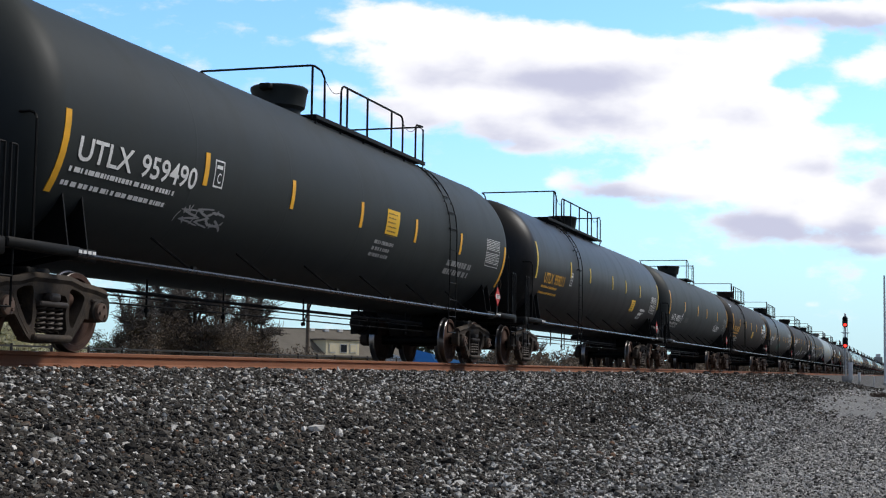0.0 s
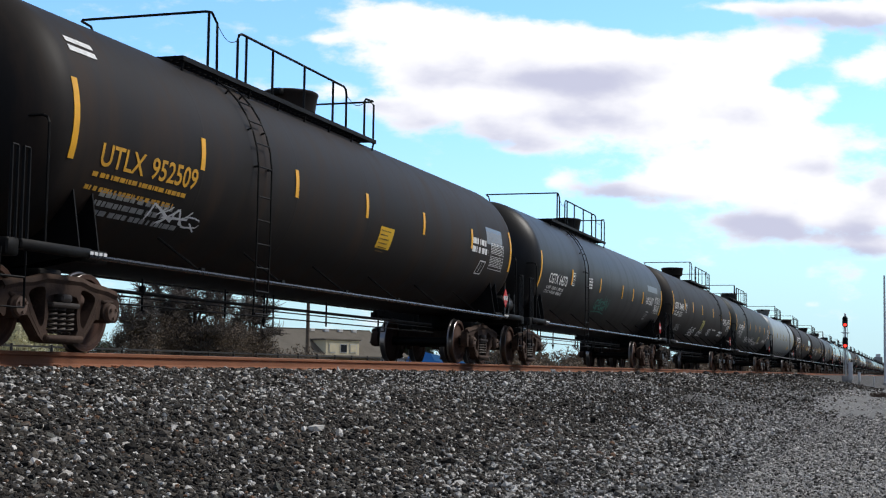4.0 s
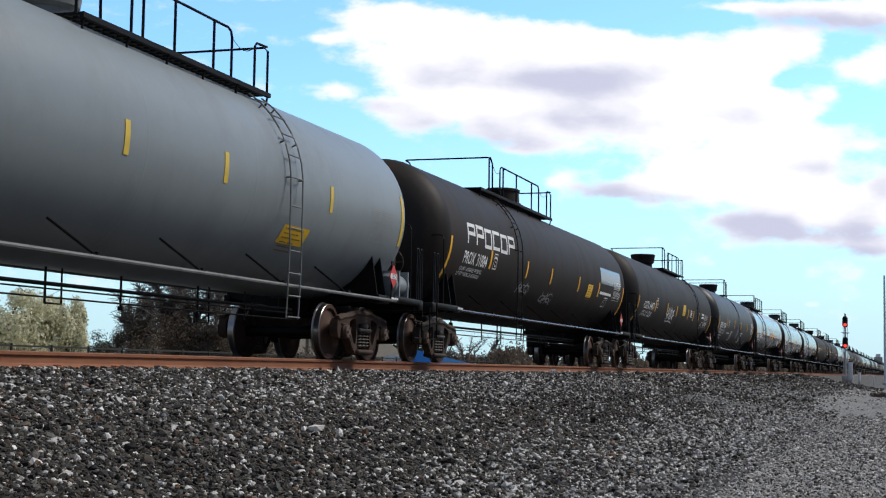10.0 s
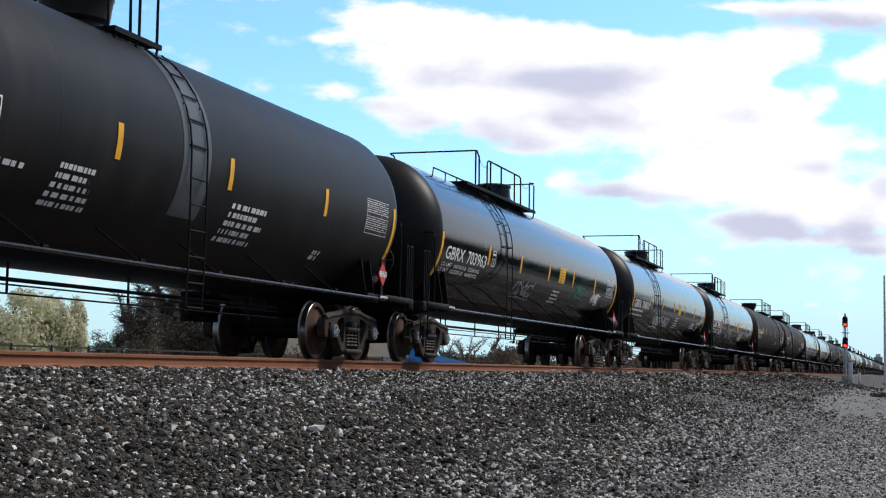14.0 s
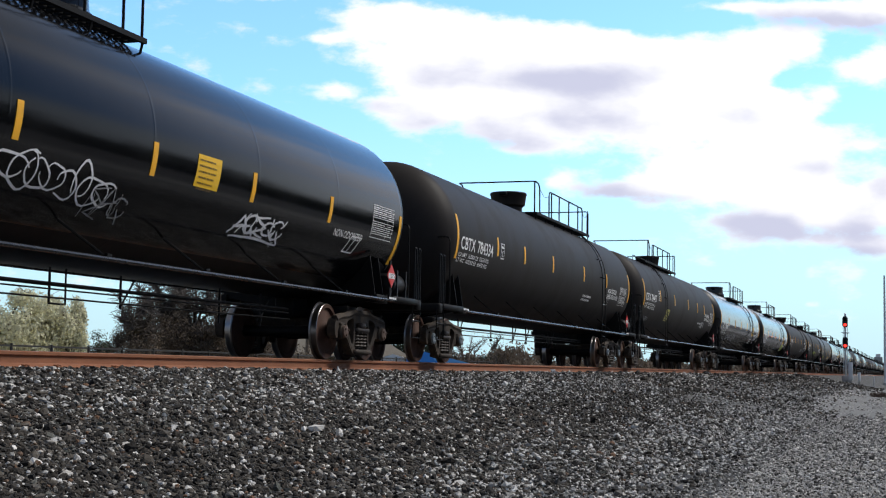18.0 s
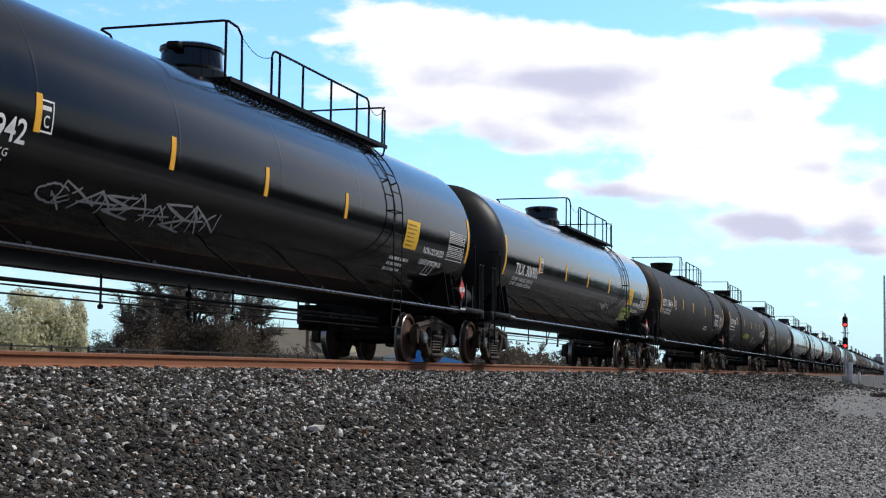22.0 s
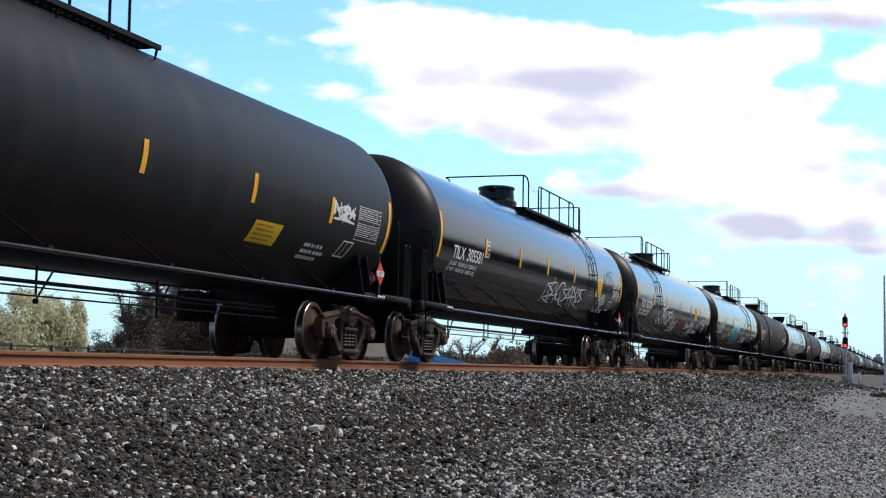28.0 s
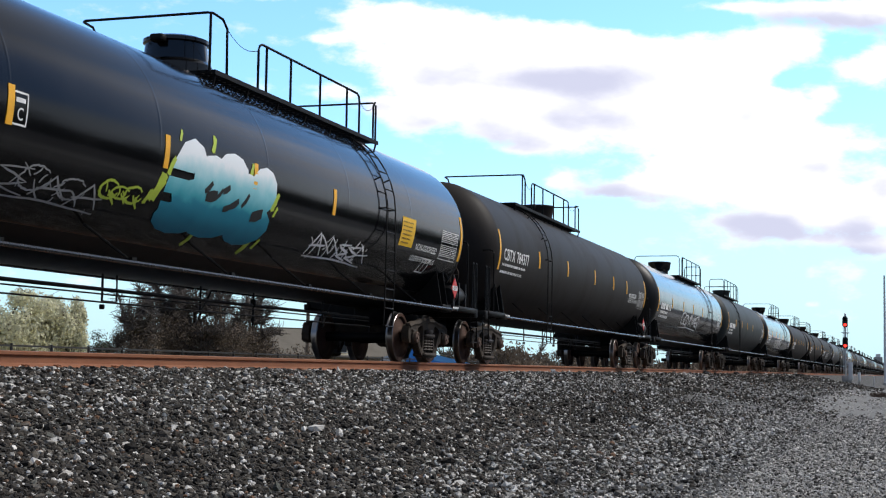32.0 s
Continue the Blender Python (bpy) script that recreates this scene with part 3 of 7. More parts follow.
def tag_strokes(geo, rng, x0, x1, d0, d1, marks, width, lift=0.007):
    """A quick spray tag: crowded slanted strokes, hooks and loops under one another, with a rough outline."""
    h = d1 - d0
    step = (x1 - x0) / marks

    def stroke(pts, w):
        fine = []
        for (ax, ad), (bx, bd) in zip(pts[:-1], pts[1:]):
            bow = rng.uniform(-0.10, 0.10) * step
            fine += [(ax + (bx - ax) * u / 4 + bow * math.sin(math.pi * u / 4), ad + (bd - ad) * u / 4 + rng.uniform(-0.02, 0.02) * h) for u in range(4)]
        ribbon(geo, fine + [pts[-1]], w, lift)

    for k in range(marks):
        cx = x0 + step * (k + 0.5)
        lean = rng.uniform(-0.25, 0.10) * step
        tall = rng.uniform(0.75, 1.1)
        top, foot = d0 + h * tall, d0 + h * rng.uniform(-0.05, 0.12)
        w = width * rng.uniform(0.55, 0.95)
        ax = cx - step * rng.uniform(0.6, 0.95)
        bx = cx + step * rng.uniform(0.55, 0.9)
        kind = rng.randrange(4)
        if kind == 0:                                          # a tent with a bar
            stroke([(ax + lean, foot), (cx, top), (bx, foot + h * 0.05)], w)
            stroke([(ax, (top + foot) / 2 - h * 0.1), (bx + step * 0.1, (top + foot) / 2 + h * 0.04)], w * 0.9)
        elif kind == 1:                                        # two uprights and a bolt between
            stroke([(ax + lean, foot), (ax - lean * 0.5, top)], w)
            stroke([(ax - lean * 0.5, top), (bx, foot + h * 0.2), (bx - lean, top - h * 0.05)], w)
        elif kind == 2:                                        # hooked loop
            n = 14
            stroke([(cx + step * 0.72 * math.cos(a), (top + foot) / 2 + (top - foot) * 0.46 * math.sin(a) * (1 - 0.02 * i)) for i, a in enumerate([0.6 + 5.6 * q / n for q in range(n + 1)])], w)
            stroke([(cx, (top + foot) / 2), (bx, foot - h * 0.08)], w)
        else:                                                  # a zigzag flash
            stroke([(bx, top), (ax, top - h * 0.12), (bx - step * 0.1, (top + foot) / 2), (ax + step * 0.1, foot + h * 0.18), (bx, foot)], w)
            stroke([(ax + lean, foot), (ax, top - h * 0.2)], w * 0.8)
    for k in range(2 * marks):                                 # quick flicks laid over the rest
        ux, ud = rng.uniform(x0, x1), d0 + h * rng.uniform(0.0, 0.8)
        stroke([(ux, ud), (ux + rng.uniform(-0.5, 0.5) * step, ud + h * rng.uniform(0.15, 0.45))], width * rng.uniform(0.4, 0.7))
    if 3 < marks < 7:                                              # an underline and a drip or two
        stroke([(x0 - step * 0.2, d0 - h * 0.10), ((x0 + x1) / 2, d0 - h * 0.02), (x1 + step * 0.2, d0 - h * 0.14)], width * 0.7)
        for k in range(2):
            ux = rng.uniform(x0, x1)
            stroke([(ux, d0), (ux + 0.01, d0 - h * rng.uniform(0.12, 0.3))], width * 0.35)
    return geo


def lines(geo, rng, x, deg, w, rows, height=0.06, gap=0.05, slant=-0.02, lift=0.006):
    """Small stencilled lines, too fine to read, as broken bars."""
    for r in range(rows):
        d = deg - r * (height + gap) * DEG
        u = x + slant * r
        end = x + w * rng.uniform(0.75, 1.0)
        while u < end:
            s = rng.uniform(0.5, 2.2) * height
            patch(geo, u, min(u + s, end), d - height * DEG, d, lift, rows=1)
            u += s + height * rng.choice((0.35, 0.35, 0.9))
    return geo


# ---- the ground and the line ----
def bed_height(x, y):
    """Height of the ballast bank: flat under the track, a long shoulder towards the path."""
    if y >= 8.3:
        return -0.205 - max(0.0, y - 11.4) * 0.30
    return max(-0.205 - (8.3 - y) * 0.170, -1.30)


def make_ground():
    g = Geo()
    xs = [-300, -40, 0, 20, 40, 80, 160, 400, 1200, 4000]
    ys = [-3000, -300, -40, -4, 0, 20, 60, 200, 800, 3000]
    vs = [(x, y, -1.30) for y in ys for x in xs]
    n = len(xs)
    fs = [(j * n + i, j * n + i + 1, (j + 1) * n + i + 1, (j + 1) * n + i) for j in range(len(ys) - 1) for i in range(n - 1)]
    mi = []
    for j in range(len(ys) - 1):
        # 2 is the darkened ground out of view, there for the tank reflections
        mi += [2 if ys[j] < -4 else (0 if ys[j] < 20 else 1)] * (n - 1)
    g.add(vs, fs)
    g.m = mi
    tagged(part("ground", g, [EARTH, FIELD, UNSEENDARK], None), "flat grey gravel ground with dry grass beyond the line", "ground", kind="structure")
    # the ballast bank, coarse near by and dark cinder further along
    g = Geo()
    xs = list(np.concatenate([np.arange(-30, 6, 3.0), np.arange(6, 36, 0.22), np.arange(36, 80, 1.5), np.arange(80, 300, 12.0), np.arange(300, 1500, 100.0)]))
    ys = list(np.concatenate([np.arange(1.8, 8.8, 0.2), np.arange(8.8, 11.6, 0.7), [12.5, 14.0, 15.2]]))
    vs = []
    for y in ys:
        for x in xs:
            z = bed_height(x, y)
            if 2.2 < y < 8.6:
                z += 0.035 * noise.noise((x * 0.7, y * 0.7, 0)) + 0.02 * noise.noise((x * 3, y * 3, 5))
            vs.append((float(x), float(y), z))
    n = len(xs)
    fs, mi = [], []
    for j in range(len(ys) - 1):
        for i in range(n - 1):
            fs.append((j * n + i, j * n + i + 1, (j + 1) * n + i + 1, (j + 1) * n + i))
            # 2 is the strip under the train with shade in its colour
            mi.append(2 if 8.7 < ys[j] < 11.0 else 1 if xs[i] > (52 if ys[j] > 6.4 else 30 + 2.5 * abs(ys[j] - 4.4)) + 6 * noise.noise((ys[j] * 0.9, xs[i] * 0.1, 3)) else 0)
    g.add(vs, fs)
    g.m = mi
    tagged(part("ballast_bank", g, [BALLAST, DARKEARTH, SHADEBED], None), "sloping bank of crushed grey ballast carrying the track", "ballast", kind="structure")
    # a worn pale track beside the bank, ragged at its edges
    rng = random.Random(4)
    g = Geo()
    pts = [(38, 1.9), (46, 2.9), (58, 3.4), (76, 3.6), (100, 3.3), (112, 2.0), (100, 0.2), (70, -0.4), (50, 0.2), (42, 0.9)]
    inner = []
    for i, (x, y) in enumerate(pts):
        x2, y2 = pts[(i + 1) % len(pts)]
        for u in np.linspace(0, 1, 40, endpoint=False):
            inner.append((x + (x2 - x) * u, y + (y2 - y) * u))
    ring = []
    for x, y in inner:
        k = 1 + 0.16 * noise.noise((x * 0.5, y * 3, 2)) + rng.uniform(-0.14, 0.10)
        ring.append((70 + (x - 70) * k, 1.6 + (y - 1.6) * k))
    g.add([(x, y, max(-1.295, bed_height(x, y) + 0.03)) for x, y in ring] + [(70, 1.6, -1.285)], [(i, (i + 1) % len(ring), len(ring)) for i in range(len(ring))])
    tagged(part("dirt_track", g, PALEEARTH, None), "pale packed dirt track at the foot of the bank", "path", kind="structure")


make_ground()

# crushed stones on the near stretch of the bank
ICO = None


def stones(name, count, region, size, mats, label, seed, flat=0.7, tri=20, where=None, near=1.15):
    """Loose stones, each an uneven lump of its own, half sunk into the bed; one object of stuff."""
    rng = np.random.default_rng(seed)
    bm = bmesh.new()
    if tri == 20:
        bmesh.ops.create_icosphere(bm, subdivisions=1, radius=1.0)
    elif tri == 8:
        bmesh.ops.create_cone(bm, segments=4, radius1=1.0, radius2=0.0, depth=1.0, cap_ends=False)
        tip = bm.verts.new((0, 0, -1.4))
        ring = [v for v in bm.verts if abs(v.co.z + 0.5) < 0.01]
        ring.sort(key=lambda v: math.atan2(v.co.y, v.co.x))
        for k in range(4):
            bm.faces.new((tip, ring[(k + 1) % 4], ring[k]))
    else:
        bmesh.ops.create_cone(bm, segments=5, radius1=1.0, radius2=0.62, depth=1.2, cap_ends=True)
        bmesh.ops.triangulate(bm, faces=bm.faces)
    bm.verts.index_update()
    v0 = np.array([v.co[:] for v in bm.verts])
    f0 = np.array([[v.index for v in f.verts] for f in bm.faces])
    bm.free()
    x0, x1, y0, y1 = region
    u = rng.random((count * 3, 2))
    # thicker near by than far off
    px = x0 + (x1 - x0) * u[:, 0] ** near
    py = y0 + (y1 - y0) * u[:, 1]
    keep = px > py / 0.76
    if where:
        keep &= rng.random(count * 3) < where(px, py)
    px, py = px[keep][:count], py[keep][:count]
    n = len(px)
    r = size * np.exp(rng.normal(0, 0.32, n)) * (1 + 0.012 * np.maximum(px - 14, 0))
    sc = r[:, None] * np.stack([rng.uniform(0.7, 1.3, n), rng.uniform(0.7, 1.3, n), rng.uniform(0.5, 0.95, n) * flat / 0.7], 1)
    q = rng.normal(size=(n, 4))
    q /= np.linalg.norm(q, axis=1)[:, None]
    w, a, b, c = q.T
    rot = np.stack([1 - 2 * (b * b + c * c), 2 * (a * b - c * w), 2 * (a * c + b * w), 2 * (a * b + c * w), 1 - 2 * (a * a + c * c), 2 * (b * c - a * w),
                    2 * (a * c - b * w), 2 * (b * c + a * w), 1 - 2 * (a * a + b * b)], 1).reshape(n, 3, 3)
    v = v0[None] * (1 + rng.uniform(-0.32, 0.32, (n, len(v0), 1)))
    v = np.einsum("nij,nkj->nki", rot, v) * sc[:, None, :]
    pz = np.array([bed_height(x, y) + (0.035 * noise.noise((x * 0.7, y * 0.7, 0)) + 0.02 * noise.noise((x * 3, y * 3, 5)) if 2.2 < y < 8.6 else 0) for x, y in zip(px, py)])
    v += np.stack([px, py, pz + r * rng.uniform(-0.25, 0.75, n)], 1)[:, None, :]
    f = (f0[None] + (np.arange(n) * len(v0))[:, None, None]).reshape(-1, 3)
    me = bpy.data.meshes.new(name)
    me.vertices.add(n * len(v0))
    me.vertices.foreach_set("co", v.reshape(-1))
    me.loops.add(len(f) * 3)
    me.loops.foreach_set("vertex_index", f.reshape(-1))
    me.polygons.add(len(f))
    me.polygons.foreach_set("loop_start", np.arange(len(f)) * 3)
    me.materials.append(mats)
    me.update()
    me.validate()
    me.shade_flat()
    tagged(new(name, me), label, "gravel", kind="stuff")


def cinder(x, y):
    """Stones thin out over a smooth dark stretch of packed cinder on the lower bank."""
    edge = 29 + 3.0 * np.abs(y - 4.4) + 2.5 * np.sin(y * 5.1 + x * 0.3)
    return np.where(y < 6.5 + 0.3 * np.sin(x * 0.4), np.clip(1 - (x - edge) / 5, 0.10, 1), 1)


def coarse(x, y):
    return np.clip((y - 2.1) / 1.9, 0.12, 1) * cinder(x, y)


stones("ballast_stones", 78000, (5.5, 20.0, 2.0, 8.98), 0.0166, STONE, "loose angular grey-brown and rust-flecked ballast stones", 11, tri=20, flat=0.8, near=1.0, where=coarse)
stones("middle_stones", 62000, (20.0, 46.0, 2.0, 8.98), 0.0160, STONE, "loose angular grey-brown ballast stones along the bank", 15, tri=8, flat=0.8, where=coarse)


def pale_share(x, y):
    """Where dusty stones lie: along the upper shoulder, and again towards the foot of the bank."""
    sway = 0.5 * np.sin(x * 0.9) * np.sin(y * 2.3 + x * 0.3)
    up = np.clip((y - 5.6 + sway) / 1.1, 0, 1) * np.where(y > 8.0, 0.7, 1)
    foot = np.clip((4.5 + 0.02 * (x - 11) - y + sway) / 0.9, 0, 1) * np.clip((x - 9.5) / 3, 0, 1)
    return np.maximum(np.maximum(up, foot), np.where(x > 15, 0.18, 0.02))


stones("pale_stones", 44000, (6.0, 62.0, 2.2, 8.98), 0.0175, PALESTONE, "pale dusty ballast stones on the shoulder and foot of the bank", 13, tri=8, flat=0.8, near=1.3, where=lambda x, y: pale_share(x, y) * cinder(x, y))
stones("far_stones", 30000, (40.0, 125.0, 1.9, 8.98), 0.024, STONE, "loose grey ballast stones further along the bank", 14, tri=8, near=1.5, where=lambda x, y: np.clip((y - 6.2) / 0.6, 0.14, 1))
stones("gravel_grit", 88000, (9.0, 92.0, -0.9, 4.2), 0.0135, GRIT, "fine grey gravel grit at the foot of the bank", 12, tri=8, near=1.35, where=lambda x, y: np.clip((4.2 - y) / 1.2, 0, 1) * np.where(x > 40, 0.35, 1))


def make_rails():
    prof = [(-0.076, -0.185), (0.076, -0.185), (0.076, -0.172), (0.018, -0.150), (0.0085, -0.13), (0.0085, -0.055), (0.036, -0.042), (0.0375, -0.012),
            (0.030, -0.002), (0.012, 0.0), (-0.012, 0.0), (-0.030, -0.002), (-0.0375, -0.012), (-0.036, -0.042), (-0.0085, -0.055), (-0.0085, -0.13), (-0.018, -0.150), (-0.076, -0.172)]
    n = len(prof)
    for side in (-1, 1):
        g = Geo()
        xs = [-60 + 12 * i for i in range(14)] + [200, 400, 800, 1500]
        vs = [(x, y, z) for x in xs for y, z in prof]
        fs = [(i * n + k, i * n + (k + 1) % n, (i + 1) * n + (k + 1) % n, (i + 1) * n + k) for i in range(len(xs) - 1) for k in range(n)]
        g.add(vs, fs + [tuple(range(n - 1, -1, -1)), tuple(range((len(xs) - 1) * n, len(xs) * n))])
        g.m = [1 if 8 <= k % n <= 10 else 0 for k in range(len(fs))] + [0, 0]
        ob = part("rail", g, [RAIL, RAILTOP], None, smooth=False)
        ob.location = (0, TRACK_Y + side * 0.755, 0)
        tagged(ob, "rust-brown steel rail laid on the ballast", "rail", "rails of the line", kind="structure")
        # clips that hold the foot of the rail
        c = Geo()
        c.box(-0.05, 0.05, -0.13, -0.055, -0.19, -0.165, 0.008)
        c.tube([(-0.03, -0.12, -0.165), (-0.03, -0.06, -0.15), (0.03, -0.06, -0.15), (0.03, -0.12, -0.165)], 0.009, 5)
        me = c.mesh("rail_clip", RAIL, True)
        for k in range(34):
            part("rail_clip", me, None, ob, at=pose(9 + 0.61 * k, 0, 0))


make_rails()


# ---- the tank cars ----
SHARED = {}


def shared(key, name, build, mats, smooth=True):
    if key not in SHARED:
        SHARED[key] = build().mesh(name, mats, smooth)
    return SHARED[key]


def tank_geo(length):
    g = Geo()
    head = [(TANK_R * math.cos(a), 0.06 + 0.80 * math.sin(a) ** 1.0) for a in [radians(q) for q in (90, 80, 68, 56, 44, 33, 23, 14, 7, 0)]]
    prof = [(max(r, 0.001), -h) for r, h in head]
    rings = 6
    for i in range(1, rings):                                  # low weld beads between the shell courses
        x = length * i / rings
        prof += [(TANK_R, x - 0.04), (TANK_R, x - 0.014), (TANK_R + 0.0015, x), (TANK_R, x + 0.014), (TANK_R, x + 0.04)]
    prof += [(TANK_R, 0.02), (TANK_R, 0.3), (TANK_R, length - 0.3), (TANK_R, length - 0.02)]
    prof += [(r, length + h) for r, h in reversed([(max(r, 0.001), h) for r, h in head])]
    prof.sort(key=lambda q: q[1])
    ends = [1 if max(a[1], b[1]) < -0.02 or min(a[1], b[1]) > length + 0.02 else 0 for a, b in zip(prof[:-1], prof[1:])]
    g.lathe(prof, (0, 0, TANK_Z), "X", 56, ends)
    g.m = [1 if sum(g.v[i][2] for i in f) / 4 < TANK_Z - 0.80 * TANK_R else m for f, m in zip(g.f, g.m)]      # gloss undersides take the shade black too, keeping out the mirrored horizon
    return g


def strip_geo(d0, d1):
    g = Geo()
    n = 6
    vs, fs = [], []
    for i in range(n + 1):
        d = d0 + (d1 - d0) * i / n
        for x, lift in ((-0.055, 0.0), (-0.055, 0.007), (0.055, 0.007), (0.055, 0.0)):
            vs.append(on_tank(x, d, lift))
    for i in range(n):
        for k in range(3):
            fs.append((4 * i + k, 4 * i + k + 1, 4 * i + 5 + k, 4 * i + 4 + k))
    fs += [(0, 3, 2, 1), (4 * n, 4 * n + 1, 4 * n + 2, 4 * n + 3)]
    return g.add(vs, fs)


def rounded(loop, steps=3):
    """A smooth closed curve through the points of loop."""
    out, n = [], len(loop)
    for i in range(n):
        p0, p1, p2, p3 = (Vector(loop[(i + k) % n]) for k in (-1, 0, 1, 2))
        for k in range(steps):
            t = k / steps
            out.append(tuple(0.5 * (2 * p1 + (p2 - p0) * t + (2 * p0 - 5 * p1 + 4 * p2 - p3) * t * t + (3 * p1 - p0 - 3 * p2 + p3) * t ** 3)))
    return out


def pierced_plate(outer, holes, y0, y1, rim=0.012):
    """A cast plate with openings; its front edges are eased by rim."""
    g = Geo()
    loops = [outer] + holes
    bm = bmesh.new()
    edges = []
    for loop in loops:
        vs = [bm.verts.new((x, 0, z)) for x, z in loop]
        edges += [bm.edges.new((vs[i], vs[(i + 1) % len(vs)])) for i in range(len(vs))]
    bmesh.ops.triangle_fill(bm, use_beauty=True, edges=edges)
    bm.verts.index_update()
    flat = [(v.co.x, v.co.z) for v in bm.verts]
    faces = [tuple(v.index for v in f.verts) for f in bm.faces]
    bm.free()
    n = len(flat)
    g.add([(x, y0, z) for x, z in flat] + [(x, y1, z) for x, z in flat], faces + [tuple(i + n for i in f[::-1]) for f in faces])
    at = 0
    for loop in loops:
        m = len(loop)
        g.f += [(at + i, n + at + i, n + at + (i + 1) % m, at + (i + 1) % m) for i in range(m)]
        g.m += [0] * m
        at += m
    return g


def sideframe_geo():
    """One cast truck side with its spring opening, two windows and bearing jaws."""
    half = [(0.0, 0.80), (0.34, 0.80), (0.60, 0.735), (0.86, 0.715), (1.08, 0.67), (1.17, 0.57), (1.16, 0.42), (1.10, 0.35), (1.045, 0.37), (1.02, 0.50), (0.889, 0.575), (0.765, 0.50), (0.74, 0.37), (0.66, 0.37), (0.53, 0.24), (0.40, 0.125), (0.25, 0.085)]
    outer = rounded(half + [(-x, z) for x, z in reversed(half) if x > 0], 3)
    mid = rounded([(-0.265, 0.60), (0.265, 0.60), (0.275, 0.40), (0.265, 0.17), (-0.265, 0.17), (-0.275, 0.40)], 3)
    win = [(0.36, 0.68), (0.55, 0.66), (0.64, 0.61), (0.62, 0.53), (0.51, 0.37), (0.42, 0.26), (0.355, 0.32), (0.345, 0.50)]
    g = pierced_plate(outer, [mid, rounded(win, 3), rounded([(-x, z) for x, z in reversed(win)], 3)], -0.07, 0.07)
    # flanges that stand proud along the top and the two raking legs
    g.tube([(-1.10, -0.03, 0.655), (-0.86, -0.03, 0.70), (-0.60, -0.03, 0.72), (-0.34, -0.03, 0.775), (0.34, -0.03, 0.775), (0.60, -0.03, 0.72), (0.86, -0.03, 0.70), (1.10, -0.03, 0.655)], 0.065, 6)
    for s in (-1, 1):
        g.tube([(s * 0.72, -0.02, 0.60), (s * 0.585, -0.02, 0.36), (s * 0.42, -0.02, 0.18)], 0.055, 6)
        g.lathe([(0.001, -0.12), (0.10, -0.12), (0.125, -0.10), (0.125, 0.10), (0.10, 0.12), (0.001, 0.12)], (s * 0.889, 0, 0.457), "Y", 14)
        g.box(s * 0.889 - 0.12, s * 0.889 + 0.12, -0.10, 0.10, 0.555, 0.60, 0.015)
    g.box(-0.36, 0.36, -0.13, 0.13, 0.10, 0.175, 0.025)
    return g


def spring_geo():
    g = Geo()
    turns = 5
    g.tube([(0.068 * math.cos(2 * math.pi * i / 9), -0.02 + 0.068 * math.sin(2 * math.pi * i / 9), 0.20 + 0.27 * i / (turns * 9)) for i in range(turns * 9 + 1)], 0.015, 5)
    return g


def bolster_end_geo():
    return Geo().box(-0.27, 0.27, -0.12, 0.10, 0.47, 0.53, 0.015).box(-0.10, 0.10, -0.13, 0.0, 0.53, 0.62, 0.02)


def bolster_geo():
    g = Geo()
    g.prism([(-0.22, 0.50), (0.22, 0.50), (0.24, 0.70), (-0.24, 0.70)], -1.02, 1.02)
    g.lathe([(0.001, 0.0), (0.20, 0.0), (0.20, 0.12), (0.001, 0.12)], (0, 0, 0.70), "Z", 16)
    for s in (-1, 1):                                          # brake beams and shoes
        g.tube([(s * 0.36, -0.72, 0.40), (s * 0.36, 0.72, 0.40)], 0.03, 6)
        g.box(s * 0.36 - 0.04, s * 0.40 + 0.04, -0.80, -0.70, 0.30, 0.56, 0.012)
        g.box(s * 0.36 - 0.04, s * 0.40 + 0.04, 0.70, 0.80, 0.30, 0.56, 0.012)
    g.tube([(-0.36, 0.05, 0.42), (-0.10, 0.05, 0.86)], 0.02, 5)
    return g


def axle_geo():
    return Geo().tube([(0, -1.12, 0), (0, -0.85, 0), (0, -0.70, 0), (0, 0, 0), (0, 0.70, 0), (0, 0.85, 0), (0, 1.12, 0)], [0.07, 0.075, 0.10, 0.085, 0.10, 0.075, 0.07], 10)


def wheel_geo(n=32):
    prof = [(0.09, -0.085), (0.15, -0.05), (0.35, -0.03), (0.39, -0.065), (0.462, -0.065), (0.483, -0.050), (0.474, -0.034), (0.459, -0.028), (0.453, 0.062), (0.444, 0.07),
            (0.388, 0.07), (0.362, 0.030), (0.17, 0.058), (0.13, 0.09), (0.09, 0.09)]
    return Geo().lathe(prof, (0, 0, 0), "Y", n, [0, 0, 0, 0, 1, 1, 1, 1, 1, 0, 0, 0, 0, 0])


def cap_geo():
    g = Geo().lathe([(0.09, -0.02), (0.105, 0.0), (0.10, 0.03), (0.06, 0.04), (0.001, 0.04)], (0, 0, 0), "Y", 16)
    for k in range(3):
        a = 2 * math.pi * k / 3
        g.lathe([(0.02, 0.03), (0.02, 0.058), (0.001, 0.058)], (0.062 * math.cos(a), 0, 0.062 * math.sin(a)), "Y", 6)
    return g


